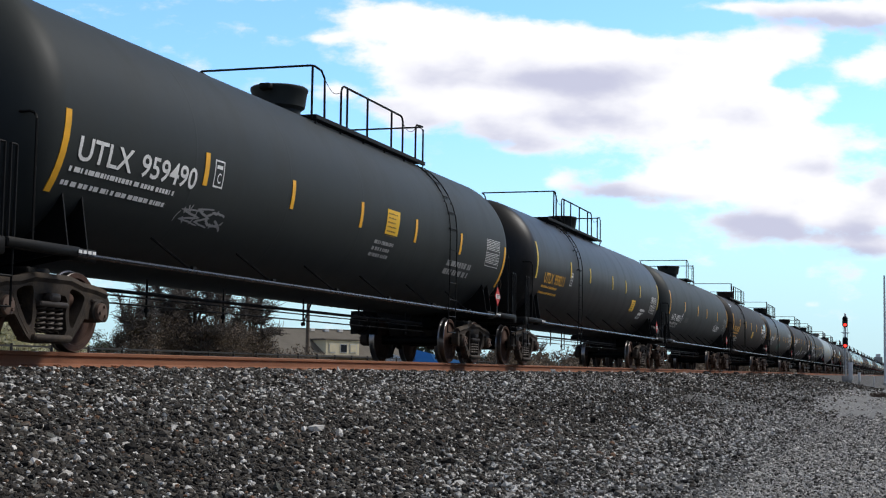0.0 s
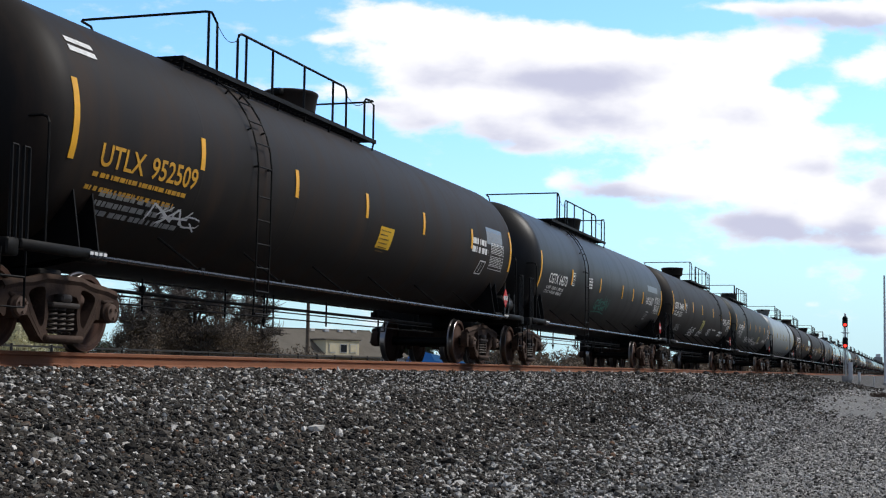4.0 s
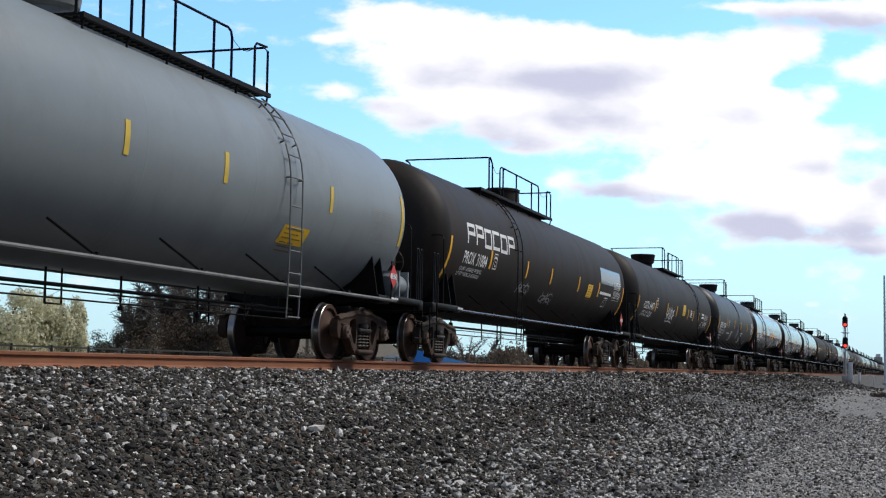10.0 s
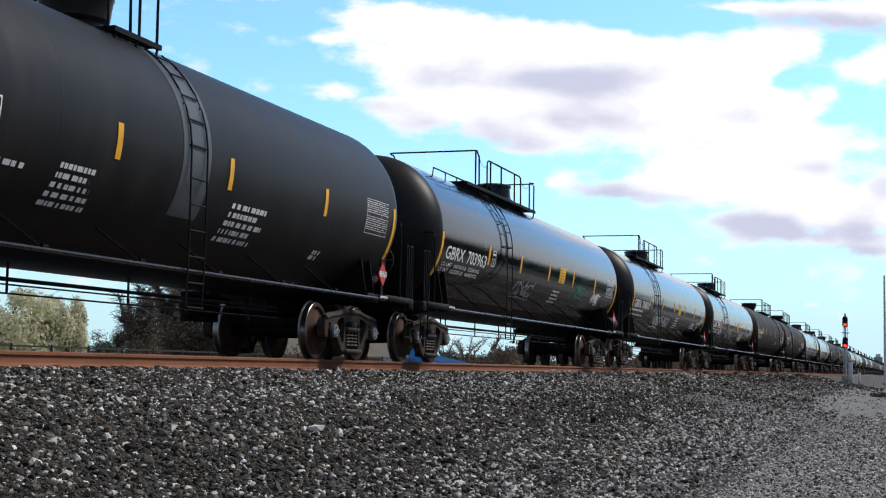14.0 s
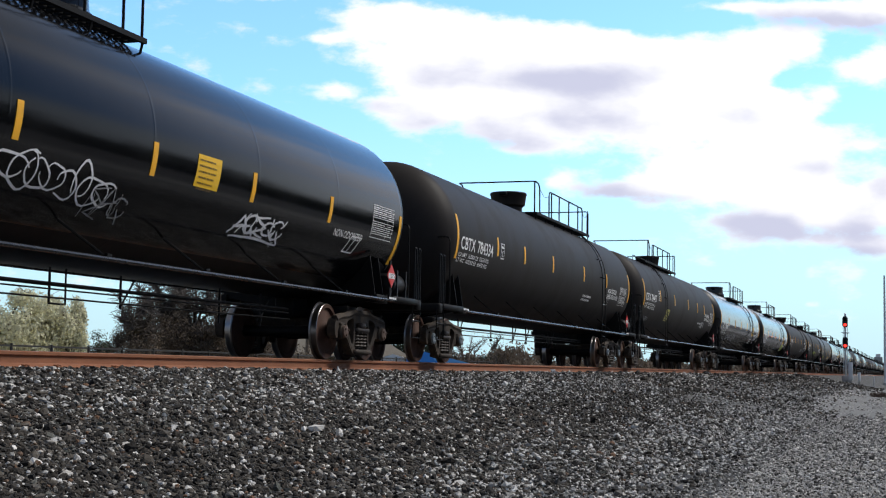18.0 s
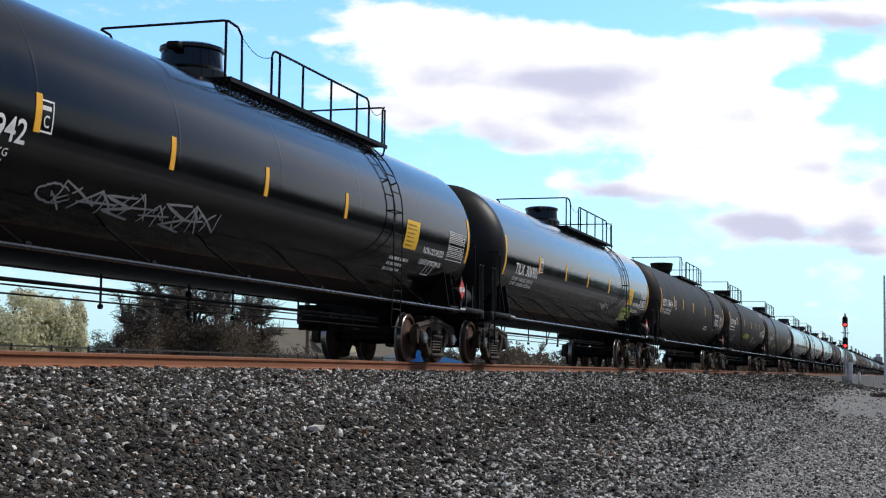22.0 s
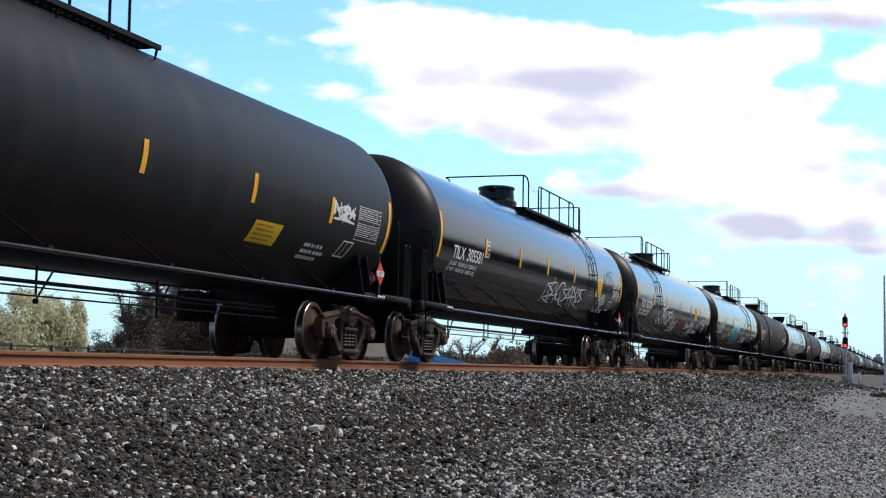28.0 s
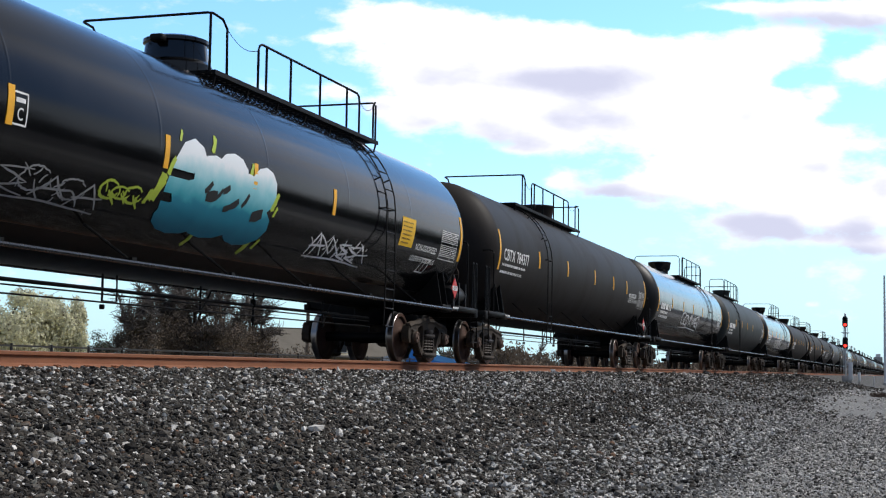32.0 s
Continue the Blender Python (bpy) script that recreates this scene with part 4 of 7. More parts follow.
def manway_geo(style):
    g = Geo()
    top = TANK_Z + TANK_R
    if style == "low":
        g.lathe([(0.52, -0.12), (0.52, 0.10), (0.46, 0.16), (0.44, 0.40), (0.47, 0.42), (0.47, 0.47), (0.40, 0.50), (0.001, 0.52)], (0, 0, top), "Z", 24)
    else:
        g.lathe([(0.36, -0.10), (0.36, 0.10), (0.43, 0.15), (0.465, 0.40), (0.48, 0.42), (0.48, 0.46), (0.455, 0.48), (0.001, 0.50)], (0, 0, top), "Z", 26)
    return g


def lug_geo():
    top = TANK_Z + TANK_R
    return Geo().box(-0.60, -0.44, -0.10, 0.10, top + 0.36, top + 0.46, 0.02)


def hinge_geo():
    top = TANK_Z + TANK_R
    g = Geo().box(0.42, 0.56, -0.08, 0.08, top + 0.28, top + 0.44, 0.02)
    return g.tube([(0.50, 0.0, top + 0.41), (0.50, -0.10, top + 0.48)], 0.02, 5)


NEAR_Y = -0.88


def platform_geo(x0, x1):
    """A grated walk along the near shoulder of the tank, on brackets."""
    g = Geo()
    z = TANK_Z + math.sqrt(TANK_R ** 2 - 0.80 ** 2) + 0.15
    y0, y1 = NEAR_Y - 0.03, -0.42
    g.box(x0, x1, y0, y0 + 0.05, z - 0.065, z, 0.0)
    g.box(x0, x1, y1 - 0.05, y1, z - 0.06, z, 0.0)
    n = int((x1 - x0) / 0.16)
    for i in range(n + 1):
        x = x0 + (x1 - x0 - 0.05) * i / n
        g.box(x, x + 0.05, y0 + 0.05, y1 - 0.05, z - 0.035, z, 0.0)
    for k in range(1, 4):
        y = y0 + (y1 - y0) * k / 4
        g.box(x0, x1, y, y + 0.02, z - 0.03, z + 0.003, 0.0)
    m = max(2, int((x1 - x0) / 1.0))
    for i in range(m + 1):
        x = x0 + 0.06 + (x1 - x0 - 0.12) * i / m
        g.tube([(x, y0 + 0.03, z - 0.06), (x, y0 + 0.06, z - 0.19)], 0.018, 5)
        g.tube([(x, y1, z - 0.04), (x, y1, z - 0.12)], 0.018, 5)
    return g, z


def rail_run(g, pts, z0, z1, posts, mid=True, r=0.019):
    """A handrail with rounded ends over (x, y) points, with posts at (x, y)."""
    a, b = Vector((*pts[0], 0)), Vector((*pts[-1], 0))
    path = [(*pts[0], z0), (*pts[0], z1 - 0.12)]
    for i, p in enumerate(pts):
        prev = Vector((*pts[i - 1], 0)) if i else None
        nxt = Vector((*pts[i + 1], 0)) if i < len(pts) - 1 else None
        q = Vector((*p, 0))
        if prev is None:
            d = (nxt - q).normalized() * 0.12
            path += [(q.x + d.x * 0.3, q.y + d.y * 0.3, z1 - 0.035), (q.x + d.x, q.y + d.y, z1)]
        elif nxt is None:
            d = (prev - q).normalized() * 0.12
            path += [(q.x + d.x, q.y + d.y, z1), (q.x + d.x * 0.3, q.y + d.y * 0.3, z1 - 0.035)]
        else:
            path.append((q.x, q.y, z1))
    path += [(*pts[-1], z1 - 0.12), (*pts[-1], z0)]
    g.tube(path, r, 6)
    if mid:
        for p, q in zip(pts[:-1], pts[1:]):
            g.tube([(*p, (z0 + z1) / 2), (*q, (z0 + z1) / 2)], r * 0.75, 5)
    for x, y in posts:
        g.tube([(x, y, z0), (x, y, z1)], r, 6)
    return g


def ladder_geo(d_top):
    """Two stiles and rungs that follow the round of the tank, then drop to the sill and the step."""
    g = Geo()
    for s in (-0.21, 0.21):
        pts = [on_tank(s, d, 0.07) for d in range(int(d_top), -1, -9)]
        pts += [(s, -TANK_R - 0.07, 2.2), (s, -TANK_R - 0.07, 1.5), (s, -TANK_R - 0.06, 1.05), (s, -TANK_R - 0.04, 0.55)]
        g.tube(pts, 0.013, 5)
        for d in (48, 24, 4):
            g.tube([on_tank(s, d, 0.0), on_tank(s, d, 0.07)], 0.014, 4)
    for d in range(int(d_top) - 6, -2, -12):
        g.tube([on_tank(-0.21, d, 0.07), on_tank(0.21, d, 0.07)], 0.012, 5)
    for z in (2.15, 1.83, 1.51, 1.19, 0.87, 0.57):
        g.tube([(-0.21, -TANK_R - 0.065, z), (0.21, -TANK_R - 0.065, z)], 0.012, 5)
    return g


def side_sill_geo(x0, x1, side):
    g = Geo()
    y = side * 1.50
    z = 1.02 if side < 0 else 1.16
    g.tube([(x0, y, z), (x1, y, z)], 0.027, 8)
    return g


def gusset_geo(side, lean):
    """A raking strut from the sill up to the tank."""
    g = Geo()
    a = radians(-45)
    y, z = side * (TANK_R + 0.01) * math.cos(a), TANK_Z + (TANK_R + 0.01) * math.sin(a)
    g.tube([(0.0, side * 1.48, 1.03), (-0.36 * lean, y, z)], 0.016, 5)
    g.box(-0.05, 0.05, side * 1.49 - 0.02, side * 1.49 + 0.02, 1.02, 1.08, 0.0)
    return g


def end_frame_geo(s):
    """The stub sill and platform that carry one end; s is -1 at the front, +1 at the rear, measured from the strip."""
    g = Geo()
    a, b = sorted((s * 1.32, -s * 1.5))
    g.box(a, b, -0.17, 0.17, 0.70, 1.04, 0.02)                 # stub sill
    a, b = sorted((s * 0.95, s * 1.16))
    g.box(a, b, -1.50, 1.50, 0.92, 1.10, 0.02)                 # end sill
    a, b = sorted((s * 0.95, -s * 0.35))
    g.box(a, b, -1.52, -1.36, 1.00, 1.10, 0.015)               # corner platforms
    g.box(a, b, 1.36, 1.52, 1.00, 1.10, 0.015)
    n = 7
    for i in range(n):
        x = s * (0.35 + 0.09 * i)
        g.box(x - 0.03, x + 0.03, -1.36, 1.36, 1.06, 1.09, 0.0)
    return g


def saddle_geo(s):
    """Bolster saddle between tank and truck, with raking plates."""
    g = Geo()
    for x in (-0.22, 0.16):
        vs = []
        for k in range(9):
            q = radians(-150 + 15 * k)
            vs.append((x, TANK_R * math.cos(q), TANK_Z + TANK_R * math.sin(q)))
        foot = [(x, 1.40, 1.05), (x, 0.30, 0.86), (x, -0.30, 0.86), (x, -1.40, 1.05)]
        poly = vs + foot
        m = len(poly)
        both = [(px - 0.012, py, pz) for px, py, pz in poly] + [(px + 0.012, py, pz) for px, py, pz in poly]
        g.add(both, [tuple(range(m - 1, -1, -1)), tuple(range(m, 2 * m))] + [(i, (i + 1) % m, m + (i + 1) % m, m + i) for i in range(m)])
    for y in (-1.38, 1.38):
        g.box(-0.26, 0.26, y - 0.06, y + 0.06, 0.96, 1.10, 0.01)
    g.box(-0.22, 0.22, -0.9, 0.9, 0.72, 0.90, 0.02)
    return g


def grab_geo(tall, wide):
    """A tall hooped grab iron standing on the platform edge."""
    g = Geo()
    w = wide / 2
    g.tube([(-w, 0, 0), (-w, 0, tall - 0.08), (-w + 0.03, 0, tall - 0.02), (-w + 0.08, 0, tall), (w - 0.08, 0, tall), (w - 0.03, 0, tall - 0.02), (w, 0, tall - 0.08), (w, 0, 0)], 0.016, 6)
    return g


def post_pair_geo(tall):
    g = Geo()
    for x in (-0.05, 0.05):
        g.tube([(x, 0, -0.05), (x, 0, tall)], 0.017, 6)
    g.tube([(-0.05, 0, tall), (0.05, 0, tall)], 0.015, 5)
    return g


def step_geo():
    """The stirrup step under a corner."""
    g = Geo()
    g.tube([(-0.21, 0, 1.0), (-0.21, 0, 0.42), (0.21, 0, 0.42), (0.21, 0, 1.0)], 0.014, 6)
    g.tube([(-0.21, 0, 0.72), (0.21, 0, 0.72)], 0.013, 5)
    return g


def coupler_geo(s):
    g = Geo()
    a, b = sorted((s * 1.20, s * 1.36))
    g.box(a, b, -0.10, 0.10, 0.76, 0.96, 0.02)
    g.prism([(s * 1.34, 0.72), (s * 1.52, 0.72), (s * 1.52, 1.0), (s * 1.34, 1.0)][::s], -0.17 if s > 0 else -0.08, 0.08 if s > 0 else 0.17)
    g.lathe([(0.05, -0.18), (0.06, -0.15), (0.06, 0.15), (0.05, 0.18)], (s * 1.46, 0.10 * s, 0.86), "Z", 10)
    return g


def hose_geo(s):
    pts = [(s * (1.15 + 0.30 * u / 8), -0.35 + 0.10 * math.sin(u / 8 * 3.14), 0.86 - 0.42 * math.sin(u / 8 * 1.75)) for u in range(9)]
    return Geo().tube(pts, 0.02, 6)


def rigging_geo(length, kind):
    """Brake rods, pipes, hangers, levers and brackets under the belly."""
    g = Geo()
    a, b = 2.4, length - 2.3
    for y, z, r in ((-0.42, 0.785, 0.027), (-0.44, 0.725, 0.011), (-0.46, 0.625, 0.012)):
        g.tube([(a, y, z), (b, y, z)], r, 6)
    rng = random.Random(int(length * 10) + kind)
    x = a + rng.uniform(0.5, 1.5)
    while x < b - 0.5:
        low = rng.choice((0.56, 0.56, 0.64, 0.48))
        g.tube([(x, -0.42, 0.98), (x, -0.42, low)], 0.015, 6)
        q = rng.random()
        if q < 0.40:                                           # raking strut
            g.tube([(x, -0.42, 0.58), (x + 0.34, -0.42, 0.94)], 0.014, 5)
        elif q < 0.65:                                         # a hanger frame
            g.tube([(x, -0.42, low), (x + 0.34, -0.42, low), (x + 0.34, -0.42, 0.98)], 0.014, 5)
        elif q < 0.75:                                         # a bracket
            g.box(x - 0.04, x + 0.04, -0.46, -0.38, 0.76, 0.88, 0.015)
        if rng.random() < 0.3:
            g.box(x - 0.03, x + 0.03, -0.45, -0.39, 0.54, 0.60, 0.012)
        x += rng.uniform(1.2, 2.9)
    return g


def reservoir_geo():
    g = Geo().lathe([(0.001, -0.42), (0.14, -0.40), (0.19, -0.34), (0.19, 0.34), (0.14, 0.40), (0.001, 0.42)], (0, 0, 0), "X", 14)
    for x in (-0.22, 0.22):
        g.box(x - 0.02, x + 0.02, -0.2, 0.2, -0.22, 0.24, 0.0)
    return g


def brake_wheel_geo():
    g = Geo()
    g.tube([(0, 0.28 * math.cos(a), 0.28 * math.sin(a)) for a in [2 * math.pi * k / 20 for k in range(20)]], 0.014, 5, True)
    for k in range(4):
        a = math.pi * k / 2
        g.tube([(0, 0, 0), (0, 0.28 * math.cos(a), 0.28 * math.sin(a))], 0.011, 4)
    g.box(-0.10, 0.04, -0.12, 0.12, -0.16, 0.14, 0.02)
    return g


def placard_geo():
    g = Geo()
    g.prism([(0, -0.20), (0.20, 0), (0, 0.20), (-0.20, 0)], -0.006, 0.006, 0)
    g.prism([(-0.155, -0.045), (0.155, -0.045), (0.155, 0.045), (-0.155, 0.045)], -0.010, -0.004, 1)
    return g


def placard_text():
    g = Geo()
    vs, fs, w = word("1075")
    return g.add([(-0.13 + a * 0.26 / w, -0.0115, -0.035 + b * 0.075) for a, b in vs], fs)


def data_panel(geo, rng, x, deg, w, h):
    """A table of small stencil: thin rules with finer dashes between them."""
    rows = 8
    step = h / rows * DEG
    for r in range(rows + 1):
        d = deg - r * step
        patch(geo, x - 0.03, x + w + 0.03, d - 0.28, d + 0.10, 0.006, rows=1)
        if r == rows or r % 4 == 3:
            continue
        u = x
        while u < x + w * 0.62:
            s = rng.uniform(0.07, 0.24)
            patch(geo, u, min(u + s, x + w * 0.66), d - step * 0.66, d - step * 0.46, 0.006, rows=1)
            u += s + 0.03
        patch(geo, x + w * 0.76, x + w * rng.uniform(0.86, 0.97), d - step * 0.66, d - step * 0.46, 0.006, rows=1)
    for c in (0.0, 0.71, 1.0):
        patch(geo, x + w * c - 0.012, x + w * c - 0.002, deg - h * DEG, deg, 0.006)
    return geo


def plate_mark(geo, x, deg, w=0.26, h=0.34):
    """The small outlined clearance mark with its letter."""
    d1 = deg + h * DEG
    for q in ((x, x + 0.02, deg, d1), (x + w - 0.02, x + w, deg, d1), (x, x + w, deg, deg + 0.8), (x, x + w, d1 - 0.8, d1)):
        patch(geo, *q, 0.006)
    letters(geo, "C", x + w * 0.32, deg + 2.2, 0.13)
    patch(geo, x + 0.05, x + w - 0.05, d1 - 4.2, d1 - 2.4, 0.006, rows=1)
    return geo


def tilted_mark(geo, x, deg):
    """An outlined slanting inspection mark."""
    w, h, s = 0.42, 0.30, 0.16
    d1 = deg + h * DEG
    for a, b, c, d in ((0, 0.025, 0, 1), (w - 0.025, w, 0, 1), (w * 0.48, w * 0.52, 0.1, 0.9)):
        patch(geo, x + a, x + b, deg + h * DEG * c, deg + h * DEG * d, 0.006, s * (d - c))
    patch(geo, x, x + w, deg, deg + 0.9, 0.006, rows=1)
    patch(geo, x + s, x + w + s, d1 - 0.9, d1, 0.006, rows=1)
    return geo


TRAIN = []                                                     # (car, wheelsets)


def stuff(ob):
    return tagged(ob, kind="stuff")


def spray(car_tank, rng, name, x0, x1, d0, d1, marks, width, mat):
    stuff(part(name, tag_strokes(Geo(), rng, x0, x1, d0, d1, marks, width), mat, car_tank, smooth=False))


def fade_paint():
    """Spray paint that fades from white above through aqua to deep teal below."""
    m = material("fading_teal_spray_paint", (0.1, 0.5, 0.6), 0.45, vary=0.1, scale=3)
    nt = m.node_tree
    tc = nt.nodes.new("ShaderNodeTexCoord")
    sep = nt.nodes.new("ShaderNodeSeparateXYZ")
    link(nt, tc.outputs["Object"], sep.inputs[0])
    ns = nt.nodes.new("ShaderNodeTexNoise")
    ns.inputs["Scale"].default_value, ns.inputs["Detail"].default_value = 3.5, 4
    link(nt, tc.outputs["Object"], ns.inputs["Vector"])
    h = math_node(nt, "ADD", sep.outputs["Z"], math_node(nt, "MULTIPLY", math_node(nt, "SUBTRACT", ns.outputs["Fac"], 0.5), 0.30))
    h = math_node(nt, "DIVIDE", math_node(nt, "SUBTRACT", h, 1.50), 1.10, True)
    ramp = nt.nodes.new("ShaderNodeValToRGB")
    els = ramp.color_ramp.elements
    while len(els) < 5:
        els.new(0.5)
    for q, (pos, col) in zip(els, ((0.0, (0.01, 0.17, 0.27)), (0.36, (0.02, 0.27, 0.38)), (0.42, (0.06, 0.42, 0.50)), (0.66, (0.30, 0.66, 0.72)), (0.88, (0.86, 0.90, 0.92)))):
        q.position, q.color = pos, (*col, 1)
    link(nt, h, ramp.inputs[0])
    link(nt, ramp.outputs[0], nt.nodes["Principled BSDF"].inputs["Base Color"])
    return m


def mural(tank, rng, x, deg):
    """A bubble piece of overlapping lobes, with a lime halo, dark gaps between the letters and splashes round it."""
    paint = fade_paint()
    lobes = ((0.48, -3, 0.50, 24), (1.05, 5, 0.46, 11), (1.58, 7, 0.50, 13), (2.02, 0, 0.70, 12), (2.56, 4, 0.44, 14), (0.60, -18, 0.62, 9.5), (1.42, -17, 0.66, 9.5), (2.42, -15, 0.62, 12), (1.5, -7, 1.35, 13))
    for k, (cx, cd, rx, rd) in enumerate(lobes):
        g = Geo()
        n, lift = 36, 0.0055 + 0.0007 * k
        rows = 6
        for q in range(rows + 1):
            y = -math.cos(math.pi * q / rows)
            w = rx * math.sqrt(max(0.0, 1 - y * y)) + 0.001
            lean = 0.07 * y
            g.v += [on_tank(x + cx + lean + w * (2 * u / n - 1), deg + cd + rd * y, lift) for u in range(n + 1)]
        for q in range(rows):
            for u in range(n):
                a = q * (n + 1) + u
                g.f.append((a, a + 1, a + n + 2, a + n + 1))
                g.m.append(0)
        part("mural_lobe", g, paint, tank, "fading white and teal lobe of a bubble mural", True)
    g = Geo()
    for cx, cd, s in ((-0.16, -7, 0.15), (0.02, 5, 0.11), (0.20, 20, 0.06), (1.08, 21, 0.10), (2.16, 13, 0.10), (3.02, 1, 0.12), (2.72, -27, 0.13), (1.15, -29, 0.10), (-0.32, -12, 0.08), (3.1, -4, 0.07), (2.98, -24, 0.08)):
        for k in range(3):
            lean = rng.uniform(-0.3, 0.3)
            ribbon(g, [(x + cx - s * 0.5 + lean * s, deg + cd - s * DEG), (x + cx + rng.uniform(-0.2, 0.2) * s, deg + cd), (x + cx + s * (0.4 + lean), deg + cd + s * DEG * rng.uniform(0.7, 1.4))], s * 0.75, 0.005)
    stuff(part("mural_splash", g, LIME, tank, "lime splashes round a bubble mural", False))
    g = Geo()
    for cx, cd, w, h in ((1.02, 0, 0.11, 5), (1.34, -2, 0.09, 5), (1.50, 1, 0.12, 3), (1.82, -5, 0.14, 4), (2.10, -2, 0.10, 7), (2.55, -8, 0.22, 3), (1.15, -4, 0.2, 1.5), (1.64, -8, 0.12, 2)):
        ribbon(g, [(x + cx - w * 0.7, deg + cd - h * 0.5), (x + cx + w * 0.1, deg + cd - h * 0.05), (x + cx + w * 0.7, deg + cd + h * 0.5)], w * 0.8, 0.0135)
    stuff(part("mural_gaps", g, INK, tank, "dark gaps between the letters of a bubble mural", False))


def extras(tank, rng, spec, length):
    white, dim = Geo(), Geo()
    for kind, *a in spec:
        if kind == "yellow":
            x, d, w, h = a
            h *= 0.82
            g = patch(Geo(), x - w / 2, x + w / 2, d - h / 2 * DEG, d + h / 2 * DEG, 0.005, 0.04)
            part("notice", g, PLATE_Y, tank, "square yellow notice", False)
            stuff(part("notice_stencil", lines(Geo(), rng, x - w * 0.38, d + h * 0.36 * DEG, w * 0.72, 6, 0.022, 0.050, 0.0, 0.009), NOTICEINK, tank, "", False))
        elif kind == "dull":
            x, d, w, h = a
            part("notice", patch(Geo(), x - w / 2, x + w / 2, d - h / 2 * DEG, d + h / 2 * DEG, 0.005, 0.06), PLATE_DULL, tank, "dull yellow notice", False)
            stuff(part("notice_stencil", lines(Geo(), rng, x - w * 0.40, d + h * 0.34 * DEG, w * 0.8, 4, 0.05, 0.05, 0.01, 0.009), INK, tank, "", False))
        elif kind == "panel":
            data_panel(white if len(a) < 3 else dim, rng, a[0], a[1] + 2.5, 0.95, 0.54)
        elif kind == "lines":
            lines(white, rng, *a)
        elif kind == "dimlines":
            lines(dim, rng, *a)
        elif kind == "plate":
            plate_mark(white, *a)
        elif kind == "tilt":
            tilted_mark(white, *a)
        elif kind == "text":
            letters(white, a[0], a[1], a[2], a[3], a[4] if len(a) > 4 else None)
        elif kind == "tag":
            x0, x1, d0, d1, marks, width, mat = a
            spray(tank, rng, "graffiti", x0, x1, d0, d1, marks, width, mat)
        elif kind == "word":                                   # a word sprayed in single strokes
            x0, x1, d0, d1, width, mat = a
            g = Geo()
            pen = (((0.05, 0.95), (0.02, 0.5), (0.0, 0.02), (0.10, 0.10), (0.22, 0.16)), ((0.26, 0.05), (0.30, 0.55), (0.34, 0.80), (0.44, 0.78), (0.46, 0.05)), ((0.28, 0.42), (0.46, 0.45)),
                   ((0.72, 0.88), (0.60, 0.90), (0.54, 0.70), (0.62, 0.55), (0.72, 0.38), (0.66, 0.14), (0.54, 0.04)), ((0.78, 0.92), (0.90, 0.95), (1.0, 0.90)), ((0.90, 0.94), (0.89, 0.5), (0.90, 0.10)))
            for line in pen:
                fine = [(p[0] + (q[0] - p[0]) * u / 4, p[1] + (q[1] - p[1]) * u / 4) for p, q in zip(line[:-1], line[1:]) for u in range(4)] + [line[-1]]
                ribbon(g, [(x0 + (x1 - x0) * u, d0 + (d1 - d0) * v) for u, v in fine], width)
            stuff(part("graffiti", g, mat, tank, smooth=False))
        elif kind == "loops":
            x0, x1, d0, d1, marks, width, mat = a
            g = Geo()
            for k in range(marks):
                cx = x0 + (x1 - x0) * (k + 0.5) / marks
                rx, rd = (x1 - x0) / marks * rng.uniform(0.5, 1.3), (d1 - d0) / 2 * rng.uniform(0.55, 1.0)
                cd = (d0 + d1) / 2 + rng.uniform(-0.2, 0.2) * (d1 - d0)
                lean = rng.uniform(-0.06, 0.06)
                ribbon(g, [(cx + rx * math.cos(q * 0.35 + k) * (1 - 0.02 * q) + lean * math.sin(q * 0.35 + k), cd + rd * math.sin(q * 0.35 + k) * (1 + 0.12 * math.sin(q * 1.1 + k))) for q in range(15 + rng.randrange(6))], width * rng.uniform(0.5, 0.8))
            stuff(part("graffiti", g, mat, tank, smooth=False))
        elif kind == "patch":
            x0, x1, d0, d1, mat = a
            part("overpaint", patch(Geo(), x0, x1, d0, d1, 0.003), mat, tank, "", False)
        elif kind == "mural":
            mural(tank, rng, *a)
        elif kind == "bars":                                   # white name bars
            if a[2] != 2 and a[3] < 1.5:
                letters(white, "LIQUEFIED PETROLEUM GAS", a[0], a[1] - 4.0, 0.10, a[3] * 1.05)
                if a[2] == 3:
                    letters(white, "NON-ODORIZED", a[0] - 0.05, a[1] - 10.0, 0.14, a[3])
                continue
            if a[2] == 2 and a[3] == 1.3:                      # the contents, in words
                letters(white, "NON-ODORIZED", a[0], a[1] - 4.5, 0.135, 1.25, bold=0.03)
                letters(white, "LIQUEFIED PETROLEUM GAS", a[0] - 0.05, a[1] - 10.5, 0.13, 1.6)
                continue
            for k in range(a[2]):
                patch(white, a[0] - 0.02 * k, a[0] + a[3] - 0.02 * k, a[1] - (k + 1) * 0.13 * DEG + 2, a[1] - k * 0.13 * DEG, 0.006)
    if white.v:
        stuff(part("stencil", white, WHITE, tank, "", False))
    if dim.v:
        stuff(part("stencil", dim, DIMWHITE, tank, "", False))


